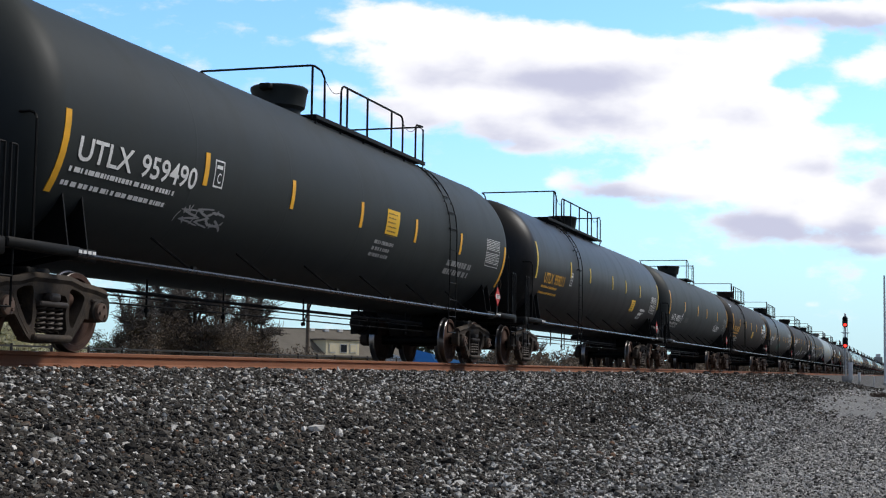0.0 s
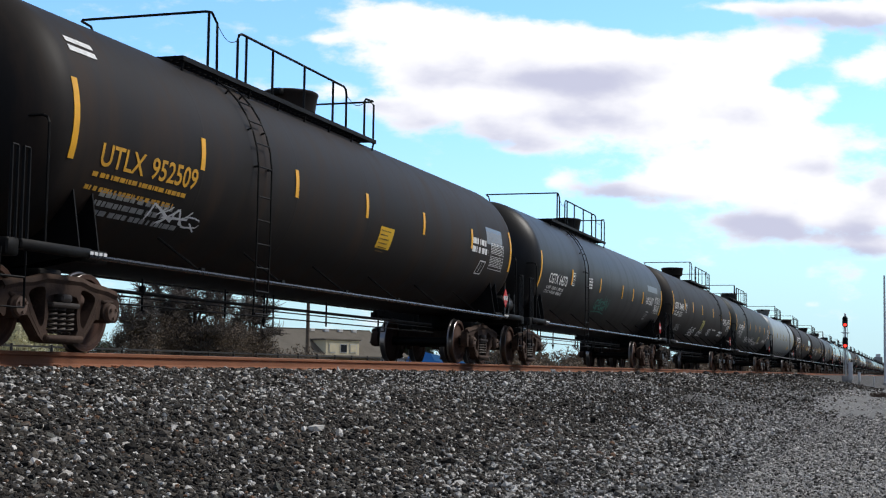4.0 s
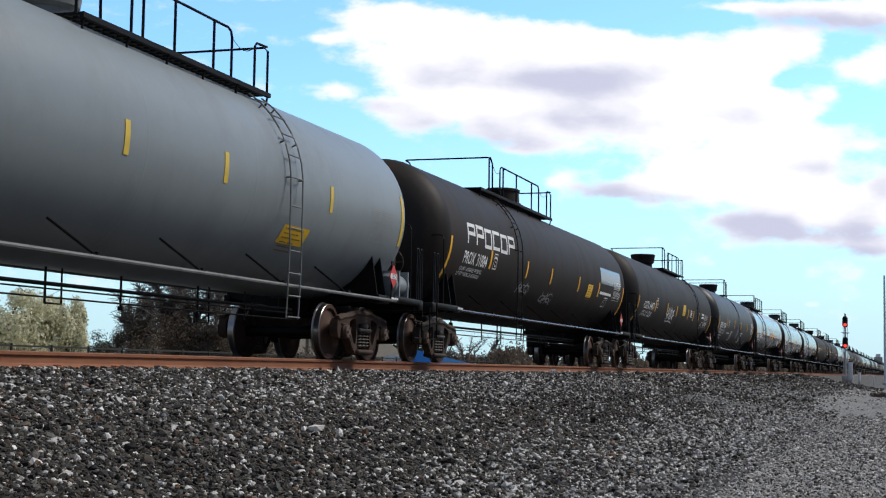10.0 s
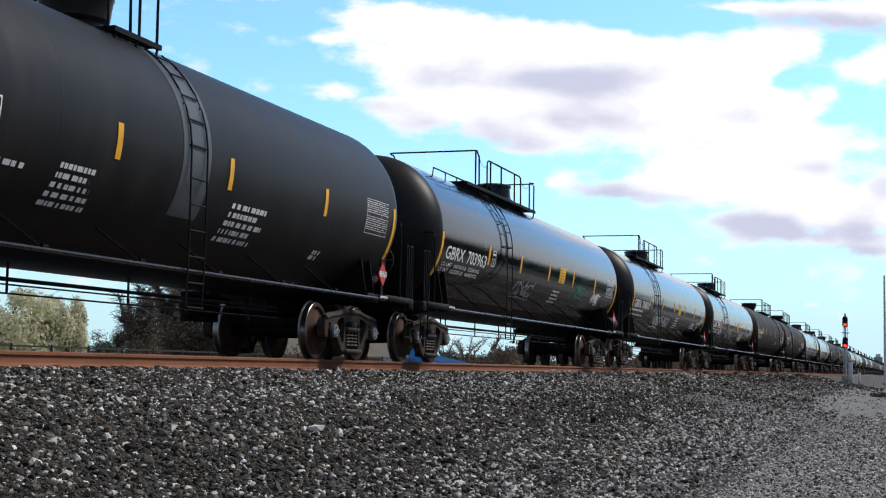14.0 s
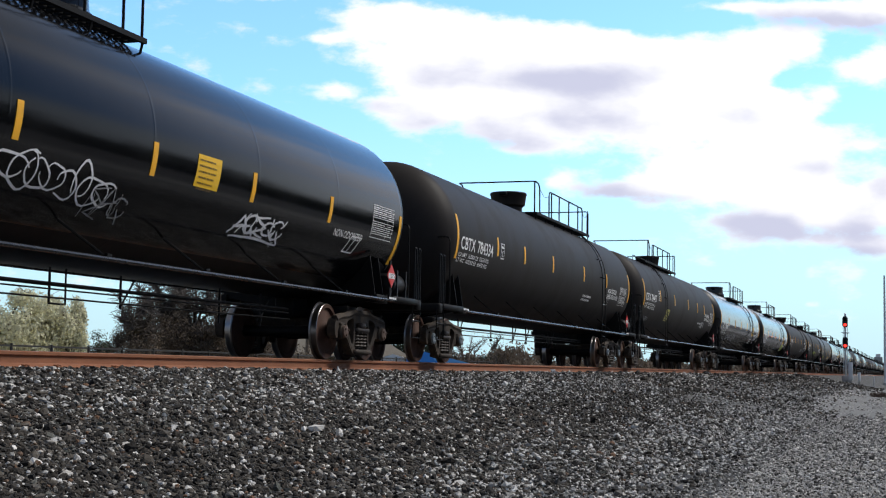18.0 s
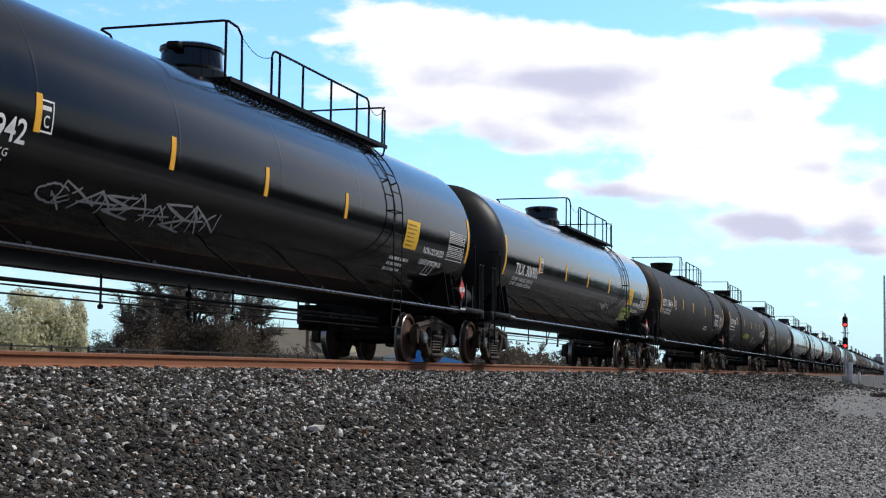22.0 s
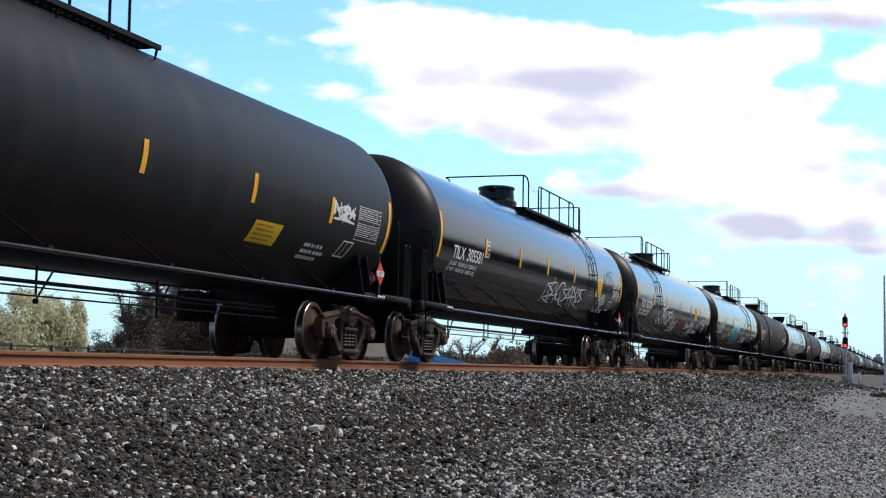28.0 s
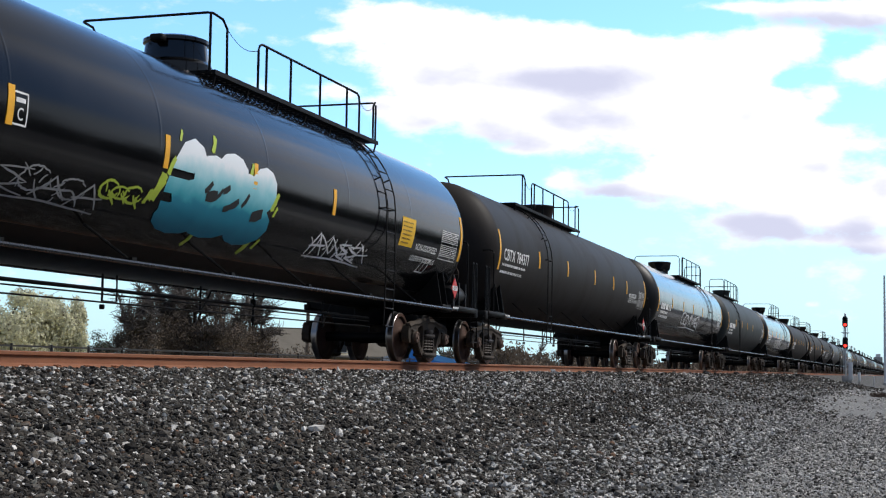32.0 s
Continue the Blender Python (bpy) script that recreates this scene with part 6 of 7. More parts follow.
U_STRIPS = [3.14, 5.80, 8.51, 11.19, 13.89]
C_STRIPS = [2.88, 5.17, 7.95, 11.53, 14.60]
C_BACK = [3.28, 6.58, 10.08, 12.70, 14.80]
T_STRIPS = [3.04, 5.85, 8.50, 11.45]
CARS = [
    (-9.67, dict(paint="slate", strip_deg=(3, 3), strips=U_STRIPS, label="dark slate tank car with rusty trucks leading the visible train", rust=True)),
    (10.52, dict(paint="slate", strip_deg=(3, 3), strips=U_STRIPS, mark="UTLX 959490", len=17.08, girth=1.03, mark_at=(0.25, 2.92, -15), walk=(-0.35, 5.26), ladder=4.75, label="slate black tank car with white numbers and orange strips",
                 more=[("plate", 3.35, -12), ("yellow", 9.95, -4, 0.62, 0.50), ("panel", 15.7, 3), ("dimlines", 13.3, -18, 1.6, 2, 0.11, 0.06), ("dimlines", 9.3, -17, 1.0, 3), ("tag", 2.9, 3.9, -33, -22, 3, 0.05, SPRAYG)])),
    (30.71, dict(paint="satin", strip_deg=(19, 10), strips=[3.57, 5.98, 9.14, 11.26, 13.76], flip=True, rear=10.17, mark="UTLX 959211", ink="yellow", mark_at=(0.80, 2.93, -16), walk=(-0.9, 5.2), ladder=4.25, label="black tank car with yellow numbers and yellow strips", pale_strips=True,
                 more=[("plate", 3.55, -14), ("yellow", 12.78, -18, 0.62, 0.46), ("panel", 15.9, -3), ("lines", 14.3, -19, 0.9, 2, 0.08, 0.05), ("lines", 14.2, -25, 0.6, 2, 0.09, 0.03)])),
    (50.90, dict(paint="slate", strip_deg=(18, 8), strips=[3.64, 7.33, 10.10, 13.75], mark="NATX 400263", mark_at=(0.80, 2.95, -23), walk=(-0.35, 1.9), ladder=0, label="faded slate tank car with white numbers and a dark patch", rust=True,
                 load=load(163400, 74100, 99600, 45200), more=[("plate", 3.15, -24), ("patch", 4.15, 5.0, -23, -15, PATCHDARK), ("patch", 13.3, 14.4, -15, -9, PATCHDARK), ("text", "LIQUEFIED PETROLEUM GAS", 13.0, -20.5, 0.13, 1.9), ("text", "NON-ODORIZED", 13.1, -26.5, 0.15, 1.5), ("panel", 16.15, -3, 1)])),
    (71.24, dict(paint="brown", strip_deg=(18, 10), strips=[2.88, 5.79, 8.62, 11.51, 14.53], flip=True, mark="UTLX 952509", ink="yellow", mark_at=(0.55, 2.80, -15), ladder=4.2, walk=(-1.6, 4.6), label="rust-stained brownish black tank car with yellow numbers", rust=True,
                 more=[("yellow", 9.62, -15, 0.66, 0.46), ("patch", 15.6, 16.8, 2, 16, PALEBLUE), ("lines", 14.6, 4, 1.3, 2, 0.12, 0.05), ("panel", 15.95, 1), ("tag", 2.1, 3.2, -36, -27, 3, 0.05, SPRAYW), ("tilt", 15.1, -24), ("bars", 0.15, 40, 2, 0.55), ("dimlines", 0.8, -26, 2.0, 3, 0.07, 0.05)])),
    (91.60, dict(paint="satin", strip_deg=(12, 3), strips=[3.35, 7.02, 10.35, 12.15, 13.93], flip=True, mark="CGTX 64373", mark_at=(0.92, 2.85, -15), walk=(-0.9, 5.1), ladder=4.0, label="satin black tank car with white numbers and a green tag", rust=True,
                 load=load(163700, 74250, 99700, 45090), more=[("plate", 3.42, -13), ("tag", 7.0, 8.7, -34, -18, 5, 0.06, GREENG), ("patch", 14.9, 16.8, 6, 14, PATCH), ("bars", 14.6, -1, 3, 1.3), ("panel", 16.3, -2), ("tilt", 14.9, -32), ("lines", 5.4, 0, 0.55, 4, 0.05, 0.03)])),
    (112.11, dict(paint="matt", strip_deg=(19, 12), strips=C_STRIPS, mark="CBTX 784405", mark_at=(0.33, 2.52, -5), ladder=4.80, label="matt black tank car with white numbers and sprayed tags", blue=True,
                  load=load(163000, 73950, 100000, 45350), more=[("plate", 3.12, -7), ("tag", 1.9, 2.9, -37, -28, 4, 0.05, SPRAYG), ("tag", 5.7, 7.2, -42, -28, 5, 0.06, SPRAYW), ("tag", 8.3, 9.5, -40, -29, 4, 0.055, SPRAYW), ("tag", 11.0, 11.9, -38, -22, 3, 0.055, SPRAYW),
                                 ("dull", 8.73, -21, 0.72, 0.44), ("bars", 15.15, -1, 2, 1.3), ("panel", 16.9, -2), ("lines", 14.6, -24, 1.5, 2, 0.10, 0.05), ("lines", 12.3, -23, 1.1, 1)])),
    (133.15, dict(paint="slate", strip_deg=(19, 9), strips=[3.36, 6.57, 9.64, 12.10, 14.83], flip=True, rear=10.45, mark="NATX 400594", head=True, mark_at=(1.05, 3.18, -9), ladder=4.75, walk=(-0.9, 5.9), back_rail=2.3, label="slate black tank car covered with white scrawled tags", rust=True, blue=True,
                  load=load(164900, 74800, 98100, 44500), more=[("plate", 3.5, -10), ("tag", 5.0, 9.2, -36, -21, 13, 0.042, SPRAYW), ("tag", 9.5, 11.8, -39, -28, 8, 0.036, SPRAYW), ("tag", 2.2, 3.1, -27, -21, 7, 0.03, SPRAYG), ("dull", 12.1, -24, 0.7, 0.44), ("patch", 14.4, 16.9, -32, -8, PATCHDARK), ("text", "LIQUEFIED PETROLEUM GAS", 14.3, -26, 0.16, 2.0), ("panel", 16.75, 3), ("tilt", 16.3, -29), ("tag", 12.4, 13.2, -33, -28, 3, 0.03, SPRAYW)])),
    (154.18, dict(paint="grey", strip_deg=(16, 7), strips=[3.16, 5.79, 8.33, 10.82, 14.39], mark="UTLX", ink="faded", mark_at=(0.92, 1.75, -15), ladder=4.1, walk=(-0.35, 4.9), label="worn light grey tank car with faded orange numbers", pale_strips=True, rust=True,
                  more=[("yellow", 13.35, -27, 0.9, 0.36), ("panel", 16.2, 0, 1)])),
    (174.66, dict(paint="brown", strip_deg=(0, -2), strips=[2.85, 5.90, 8.28, 11.42, 14.00], flip=True, hoop=4.63, rear=10.48, mark="PROX 31884", mark_at=(0.92, 2.58, -17), ladder=3.9, walk=(-0.9, 5.0), hatch="low", label="brown-black tank car with a large white block mark",
                  load=load(163500, 74150, 99500, 45150), logo=(1.04, -2, 3.7, 0.42), more=[("plate", 3.05, -17), ("yellow", 12.84, -14, 0.62, 0.46), ("patch", 14.2, 17.1, -2, 16, PALEBLUE), ("bars", 14.2, -11, 1, 1.6), ("panel", 16.1, 1), ("tilt", 14.9, -28), ("tag", 5.6, 6.5, -32, -22, 3, 0.06, SPRAYG), ("tag", 8.0, 9.0, -38, -26, 3, 0.06, SPRAYG)])),
    (195.11, dict(paint="matt", strip_deg=(-2, -2), strips=[3.37, 5.93, 8.17, 11.10, 12.59, 14.17], mark="CGTX 64477", mark_at=(1.05, 3.10, -16), ladder=4.4, walk=(-0.35, 5.0), label="plain black tank car with white numbers and a scratched tag",
                  load=load(164100, 74450, 98900, 44850), more=[("plate", 3.5, -12), ("tag", 6.1, 7.6, -26, -6, 5, 0.055, SPRAYW), ("yellow", 9.97, -5, 0.66, 0.50), ("lines", 11.7, -2, 0.5, 4, 0.05, 0.03), ("bars", 15.0, -2, 2, 0.7), ("panel", 15.9, -6), ("tilt", 15.0, -27)])),
    (215.87, dict(paint="satin", strip_deg=(5, 4), strips=[3.09, 6.21, 8.99, 12.19], mark="BJBX 0524", girth=1.03, mark_at=(0.60, 2.72, -15), ladder=0.45, walk=(-1.7, 0.95), band=True, label="short satin black tank car with a ladder at its middle", blue=True,
                  load=load(204200, 92600, 81600, 37000), more=[("plate", 3.75, -13), ("lines", 0.9, -29, 1.4, 4, 0.06, 0.05), ("lines", 5.2, -18, 0.8, 5, 0.06, 0.05), ("lines", 3.6, -22, 1.1, 1), ("lines", 9.2, -17, 1.1, 5, 0.07, 0.05), ("panel", 13.9, 4), ("lines", 12.3, -32, 0.3, 2, 0.07, 0.02)])),
    (233.92, dict(paint="gloss", strip_deg=(1, 1), strips=[3.21, 5.83, 8.54, 11.21, 13.94], flip=True, rear=9.21, mark="GBRX 703963", len=16.95, mark_at=(0.30, 3.05, -17), ladder=3.95, walk=(-0.8, 5.2), back_rail=2.2, hatch="low", label="glossy black tank car with white numbers and small tags", blue=True,
                  load=load(160700, 72900, 102300, 46400), head=True, more=[("plate", 3.45, -15), ("yellow", 9.92, -6, 0.62, 0.48), ("tag", 5.9, 7.4, -36, -20, 4, 0.05, SPRAYG), ("tag", 11.8, 12.7, -23, -12, 4, 0.06, GREENG), ("tag", 13.9, 14.7, -26, -15, 3, 0.08, SPRAYW), ("panel", 15.6, 3), ("lines", 9.4, -22, 0.8, 4, 0.05, 0.05), ("tilt", 14.4, -28)])),
    (253.95, dict(paint="gloss", strip_deg=(2, 2), strips=[3.16, 5.76, 8.45, 11.14, 13.87], flip=True, rear=9.21, mark="GBRX 704011", len=16.95, mark_at=(0.30, 3.02, -17), ladder=4.0, walk=(-0.8, 5.2), hatch="low", label="glossy black tank car with a white outlined tag", head=True,
                  more=[("plate", 3.45, -15), ("tag", 4.8, 6.6, -39, -20, 6, 0.07, SPRAYW), ("tag", 6.9, 8.0, -38, -22, 3, 0.06, SPRAYW), ("yellow", 9.83, -6, 0.64, 0.50), ("lines", 9.3, -19, 0.9, 5, 0.05, 0.05), ("text", "LIQUEFIED", 13.6, -26, 0.12, 0.9), ("text", "PETROLEUM GAS", 13.4, -31, 0.12, 1.2), ("text", "NON-ODORIZED", 14.8, -22, 0.11, 1.1), ("panel", 15.8, 0), ("tilt", 15.0, -33)])),
    (273.87, dict(paint="gloss", strip_deg=(2, 1), strips=[3.12, 5.87, 8.58, 11.27, 13.99], flip=True, rear=9.21, mark="GBRX 704020", len=17.10, mark_at=(0.30, 3.05, -17), ladder=4.0, walk=(-0.8, 5.2), back_rail=2.2, hatch="low", label="glossy black tank car with scattered white tags",
                  load=load(160600, 72850, 102300, 46400), head=True, more=[("plate", 3.4, -15), ("tag", 0.05, 0.75, -31, -16, 3, 0.05, SPRAYW), ("tag", 2.9, 3.9, -28, -18, 4, 0.045, SPRAYW), ("loops", 5.8, 7.9, -34, -17, 8, 0.045, SPRAYW), ("tag", 7.6, 8.3, -40, -24, 3, 0.03, SPRAYG), ("tag", 11.1, 12.5, -33, -20, 5, 0.06, SPRAYW), ("yellow", 9.92, -6, 0.64, 0.50), ("text", "NON-ODORIZED", 14.3, -21, 0.12, 1.2), ("panel", 15.8, 2), ("tilt", 14.9, -30)])),
    (294.34, dict(paint="matt", strip_deg=(18, 10), strips=C_STRIPS, mark="CBTX 784334", mark_at=(0.20, 2.50, -7), ladder=4.80, label="matt brown-black tank car with clean white numbers", blue=True,
                  load=load(163800, 73650, 100200, 45450), more=[("plate", 3.12, -7), ("bars", 14.9, -6, 2, 1.3), ("panel", 16.7, -3), ("tilt", 14.8, -25), ("lines", 11.8, -19, 1.1, 2)])),
    (315.33, dict(paint="matt", strip_deg=(21, 13), strips=C_BACK, flip=True, mark="CBTX 784407", mark_at=(0.28, 2.42, -5), ladder=4.80, back_rail=2.3, label="matt black tank car with white numbers and a small yellow notice", blue=True,
                  load=load(163000, 73950, 100000, 45350), more=[("plate", 2.85, -2), ("dull", 5.18, -19, 0.72, 0.46), ("bars", 15.0, -2, 2, 1.3), ("panel", 16.7, 0), ("tag", 14.4, 15.1, -26, -17, 2, 0.10, SPRAYG), ("lines", 13.3, -18, 1.0, 1), ("tag", 0.9, 1.6, -34, -27, 3, 0.03, SPRAYG)])),
    (336.20, dict(paint="gloss", strip_deg=(16, 6), strips=T_STRIPS, mark="TILX 306942", hatch="low", mark_at=(0.88, 2.89, -15), ladder=4.65, label="glossy black tank car reflecting the sky, with a silver tag", blue=True,
                  load=load(163100, 74000, 99900, 45300), head=True, more=[("plate", 3.05, -9), ("tag", 3.5, 7.4, -38, -24, 9, 0.05, SPRAYG), ("yellow", 14.63, -8, 0.7, 0.62), ("text", "NON-ODORIZED", 15.4, -18, 0.12, 1.2), ("bars", 15.4, -22, 1, 1.2), ("panel", 16.8, 0), ("tilt", 15.8, -34), ("lines", 13.9, -25, 1.0, 3)])),
    (357.08, dict(paint="gloss", strip_deg=(15, 5), strips=T_STRIPS, mark="TILX 306901", hatch="low", mark_at=(0.92, 2.91, -15), ladder=4.95, label="glossy black tank car with a lime scrawl near its rear", blue=True,
                  load=load(163000, 73950, 100000, 45350), head=True, more=[("plate", 3.10, -9), ("yellow", 14.97, -8, 0.7, 0.62), ("tag", 14.2, 15.8, -36, -20, 4, 0.07, LIME), ("text", "NON-ODORIZED", 15.6, -18, 0.12, 1.2), ("bars", 15.5, -22, 1, 1.2), ("panel", 16.8, -1), ("tag", 10.9, 12.0, -30, -22, 3, 0.04, SPRAYG), ("lines", 14.3, -29, 1.0, 3)])),
    (378.05, dict(paint="matt", strip_deg=(18, 11), strips=C_STRIPS, mark="CBTX 784414", mark_at=(0.25, 2.46, -6), ladder=4.80, label="matt black tank car with plain white numbers", blue=True,
                  load=load(163100, 74000, 99900, 45300), head=True, more=[("plate", 3.12, -7), ("bars", 14.9, -6, 2, 1.3), ("text", "NON-ODORIZED", 14.9, -1, 0.13, 1.3), ("panel", 16.7, -2), ("tilt", 14.9, -26), ("lines", 12.0, -21, 1.1, 2)])),
    (398.90, dict(paint="matt", strip_deg=(18, 13), strips=C_BACK, flip=True, rear=10.57, mark="CBTX 784313", mark_at=(0.25, 2.44, -4), ladder=4.70, back_rail=2.3, label="matt black tank car with a yellow-green scrawl", blue=True,
                  more=[("plate", 2.80, -3), ("tag", 7.2, 10.0, -27, -15, 7, 0.05, LIME), ("dull", 11.9, -27, 0.66, 0.42), ("bars", 15.2, -3, 2, 1.3), ("panel", 16.8, 0), ("tag", 13.2, 14.4, -36, -26, 3, 0.06, SPRAYG), ("tag", 2.0, 3.4, -37, -24, 4, 0.04, SPRAYG)])),
    (419.70, dict(paint="satin", strip_deg=(9, 1), strips=[3.06, 6.18, 9.88, 12.84, 15.58], flip=True, rear=10.43, over=0.75, mark="GATX 201489", mark_at=(0.96, 2.96, -16), ladder=4.7, walk=(-1.8, 5.6), back_rail=2.2, hatch="low", label="black tank car with a broad roof walk and white numbers", rust=True,
                  load=load(165300, 75000, 97700, 44300), more=[("plate", 3.12, -13), ("lines", 5.75, 7, 0.45, 4, 0.06, 0.04), ("tag", 4.7, 6.0, -33, -23, 4, 0.05, LIME), ("dull", 6.2, -27, 0.5, 0.3), ("yellow", 13.55, -29, 0.9, 0.42), ("tag", 15.7, 16.5, -10, -1, 5, 0.07, WHITE), ("panel", 16.7, -2), ("tilt", 16.2, -34), ("lines", 15.0, -29, 0.9, 3)])),
    (440.65, dict(paint="gloss", strip_deg=(16, 6), strips=T_STRIPS, mark="TILX 305581", hatch="low", mark_at=(0.85, 2.87, -15), ladder=4.80, label="glossy black tank car with pale outline tags", head=True,
                  load=load(162000, 73500, 101000, 45800), more=[("plate", 3.05, -9), ("tag", 8.9, 12.8, -36, -13, 7, 0.05, SPRAYW), ("yellow", 14.67, -8, 0.7, 0.62), ("word", 15.35, 16.55, 1, 15, 0.045, BLUEG), ("panel", 16.72, 2), ("text", "LIQUEFIED", 14.9, -19.6, 0.15, 0.85), ("text", "PETROLEUM", 14.9, -25.4, 0.15, 0.92), ("text", "GAS", 15.25, -31, 0.15, 0.33), ("text", "NON-ODORIZED", 14.85, -36, 0.12, 1.15), ("tilt", 16.3, -31)])),
    (461.45, dict(paint="gloss", strip_deg=(16, 6), strips=[3.12, 6.06, 9.40, 12.17, 14.77], flip=True, rear=10.27, hoop=3.97, mark="TILX 305734", hatch="low", mark_at=(0.87, 2.93, -15), ladder=4.80, walk=(-0.9, 6.0), back_rail=2.3, label="glossy black tank car with big white hollow tags", head=True,
                  load=load(162500, 73700, 100500, 45550), more=[("plate", 3.2, -9), ("tag", 4.6, 7.7, -34, -9, 7, 0.065, SPRAYW), ("tag", 8.0, 9.3, -40, -20, 4, 0.06, SPRAYW), ("tag", 9.4, 10.9, -41, -21, 3, 0.10, REDG), ("yellow", 13.63, -6, 0.64, 0.60), ("tag", 11.6, 12.5, -34, -22, 3, 0.04, SPRAYW), ("tag", 12.7, 13.8, -29, -20, 5, 0.035, SPRAYW), ("tag", 12.8, 13.7, -39, -31, 4, 0.03, SPRAYW), ("tag", 13.7, 15.4, -38, -32, 6, 0.03, SPRAYW), ("tag", 14.5, 15.3, -27, -20, 4, 0.03, SPRAYG), ("panel", 16.8, 2), ("tilt", 16.35, -33), ("text", "NON-ODORIZED", 15.45, -14.5, 0.12, 1.15), ("text", "LIQUEFIED PETROLEUM GAS", 15.42, -20.5, 0.12, 1.32)])),
    (482.29, dict(paint="gloss", strip_deg=(16, 6), strips=[3.02, 6.16, 8.60, 11.42], mark="TILX 305516", hatch="low", mark_at=(0.80, 2.83, -15), ladder=4.75, label="glossy black tank car with a teal bubble mural", head=True,
                  load=load(162000, 73500, 101000, 45800), more=[("plate", 3.05, -9), ("mural", 6.30, -12.5), ("tag", 3.2, 5.0, -36, -22, 5, 0.04, SPRAYG), ("tag", 5.0, 5.8, -30, -20, 3, 0.05, LIME), ("yellow", 14.85, -7, 0.7, 0.62), ("tag", 11.0, 13.2, -36, -22, 6, 0.05, SPRAYW), ("text", "NON-ODORIZED", 15.4, -17, 0.12, 1.2), ("bars", 15.3, -21, 1, 1.3), ("panel", 16.8, -1), ("tilt", 15.9, -33)])),
    (503.15, dict(paint="matt", strip_deg=(18, 10), strips=[3.48, 6.50, 9.89, 12.57, 14.7], flip=True, mark="CBTX 784377", mark_at=(0.30, 2.45, -6), ladder=4.75, label="matt black tank car behind the painted one",
                  more=[("bars", 15.1, -4, 2, 1.3), ("panel", 16.8, -1)])),
]
for n_car, (front, spec) in enumerate(CARS):
    nxt = CARS[n_car + 1][0] if n_car + 1 < len(CARS) else 524.0
    tank_car(n_car, front, spec.get("len", nxt - front - 2.87), spec)
REAR = ["gloss", "slate", "gloss", "matt", "brown", "matt", "satin", "slate", "gloss", "matt", "satin", "slate", "gloss", "brown", "matt", "slate", "satin", "gloss", "matt", "slate", "satin", "brown", "gloss", "matt", "slate", "satin", "matt",
        "gloss", "slate", "brown", "satin", "matt", "slate", "gloss"]
for k, paint in enumerate(REAR):
    far_car(26 + k, 524.0 + 20.9 * k, 18.03, paint, k % 3 == 1, SPRAYW if k in (0, 2, 5) else None)


# ---- beyond the line ----
def sight(bearing, dist):
    return dist * math.cos(radians(bearing)), dist * math.sin(radians(bearing))


GROUND = -1.30


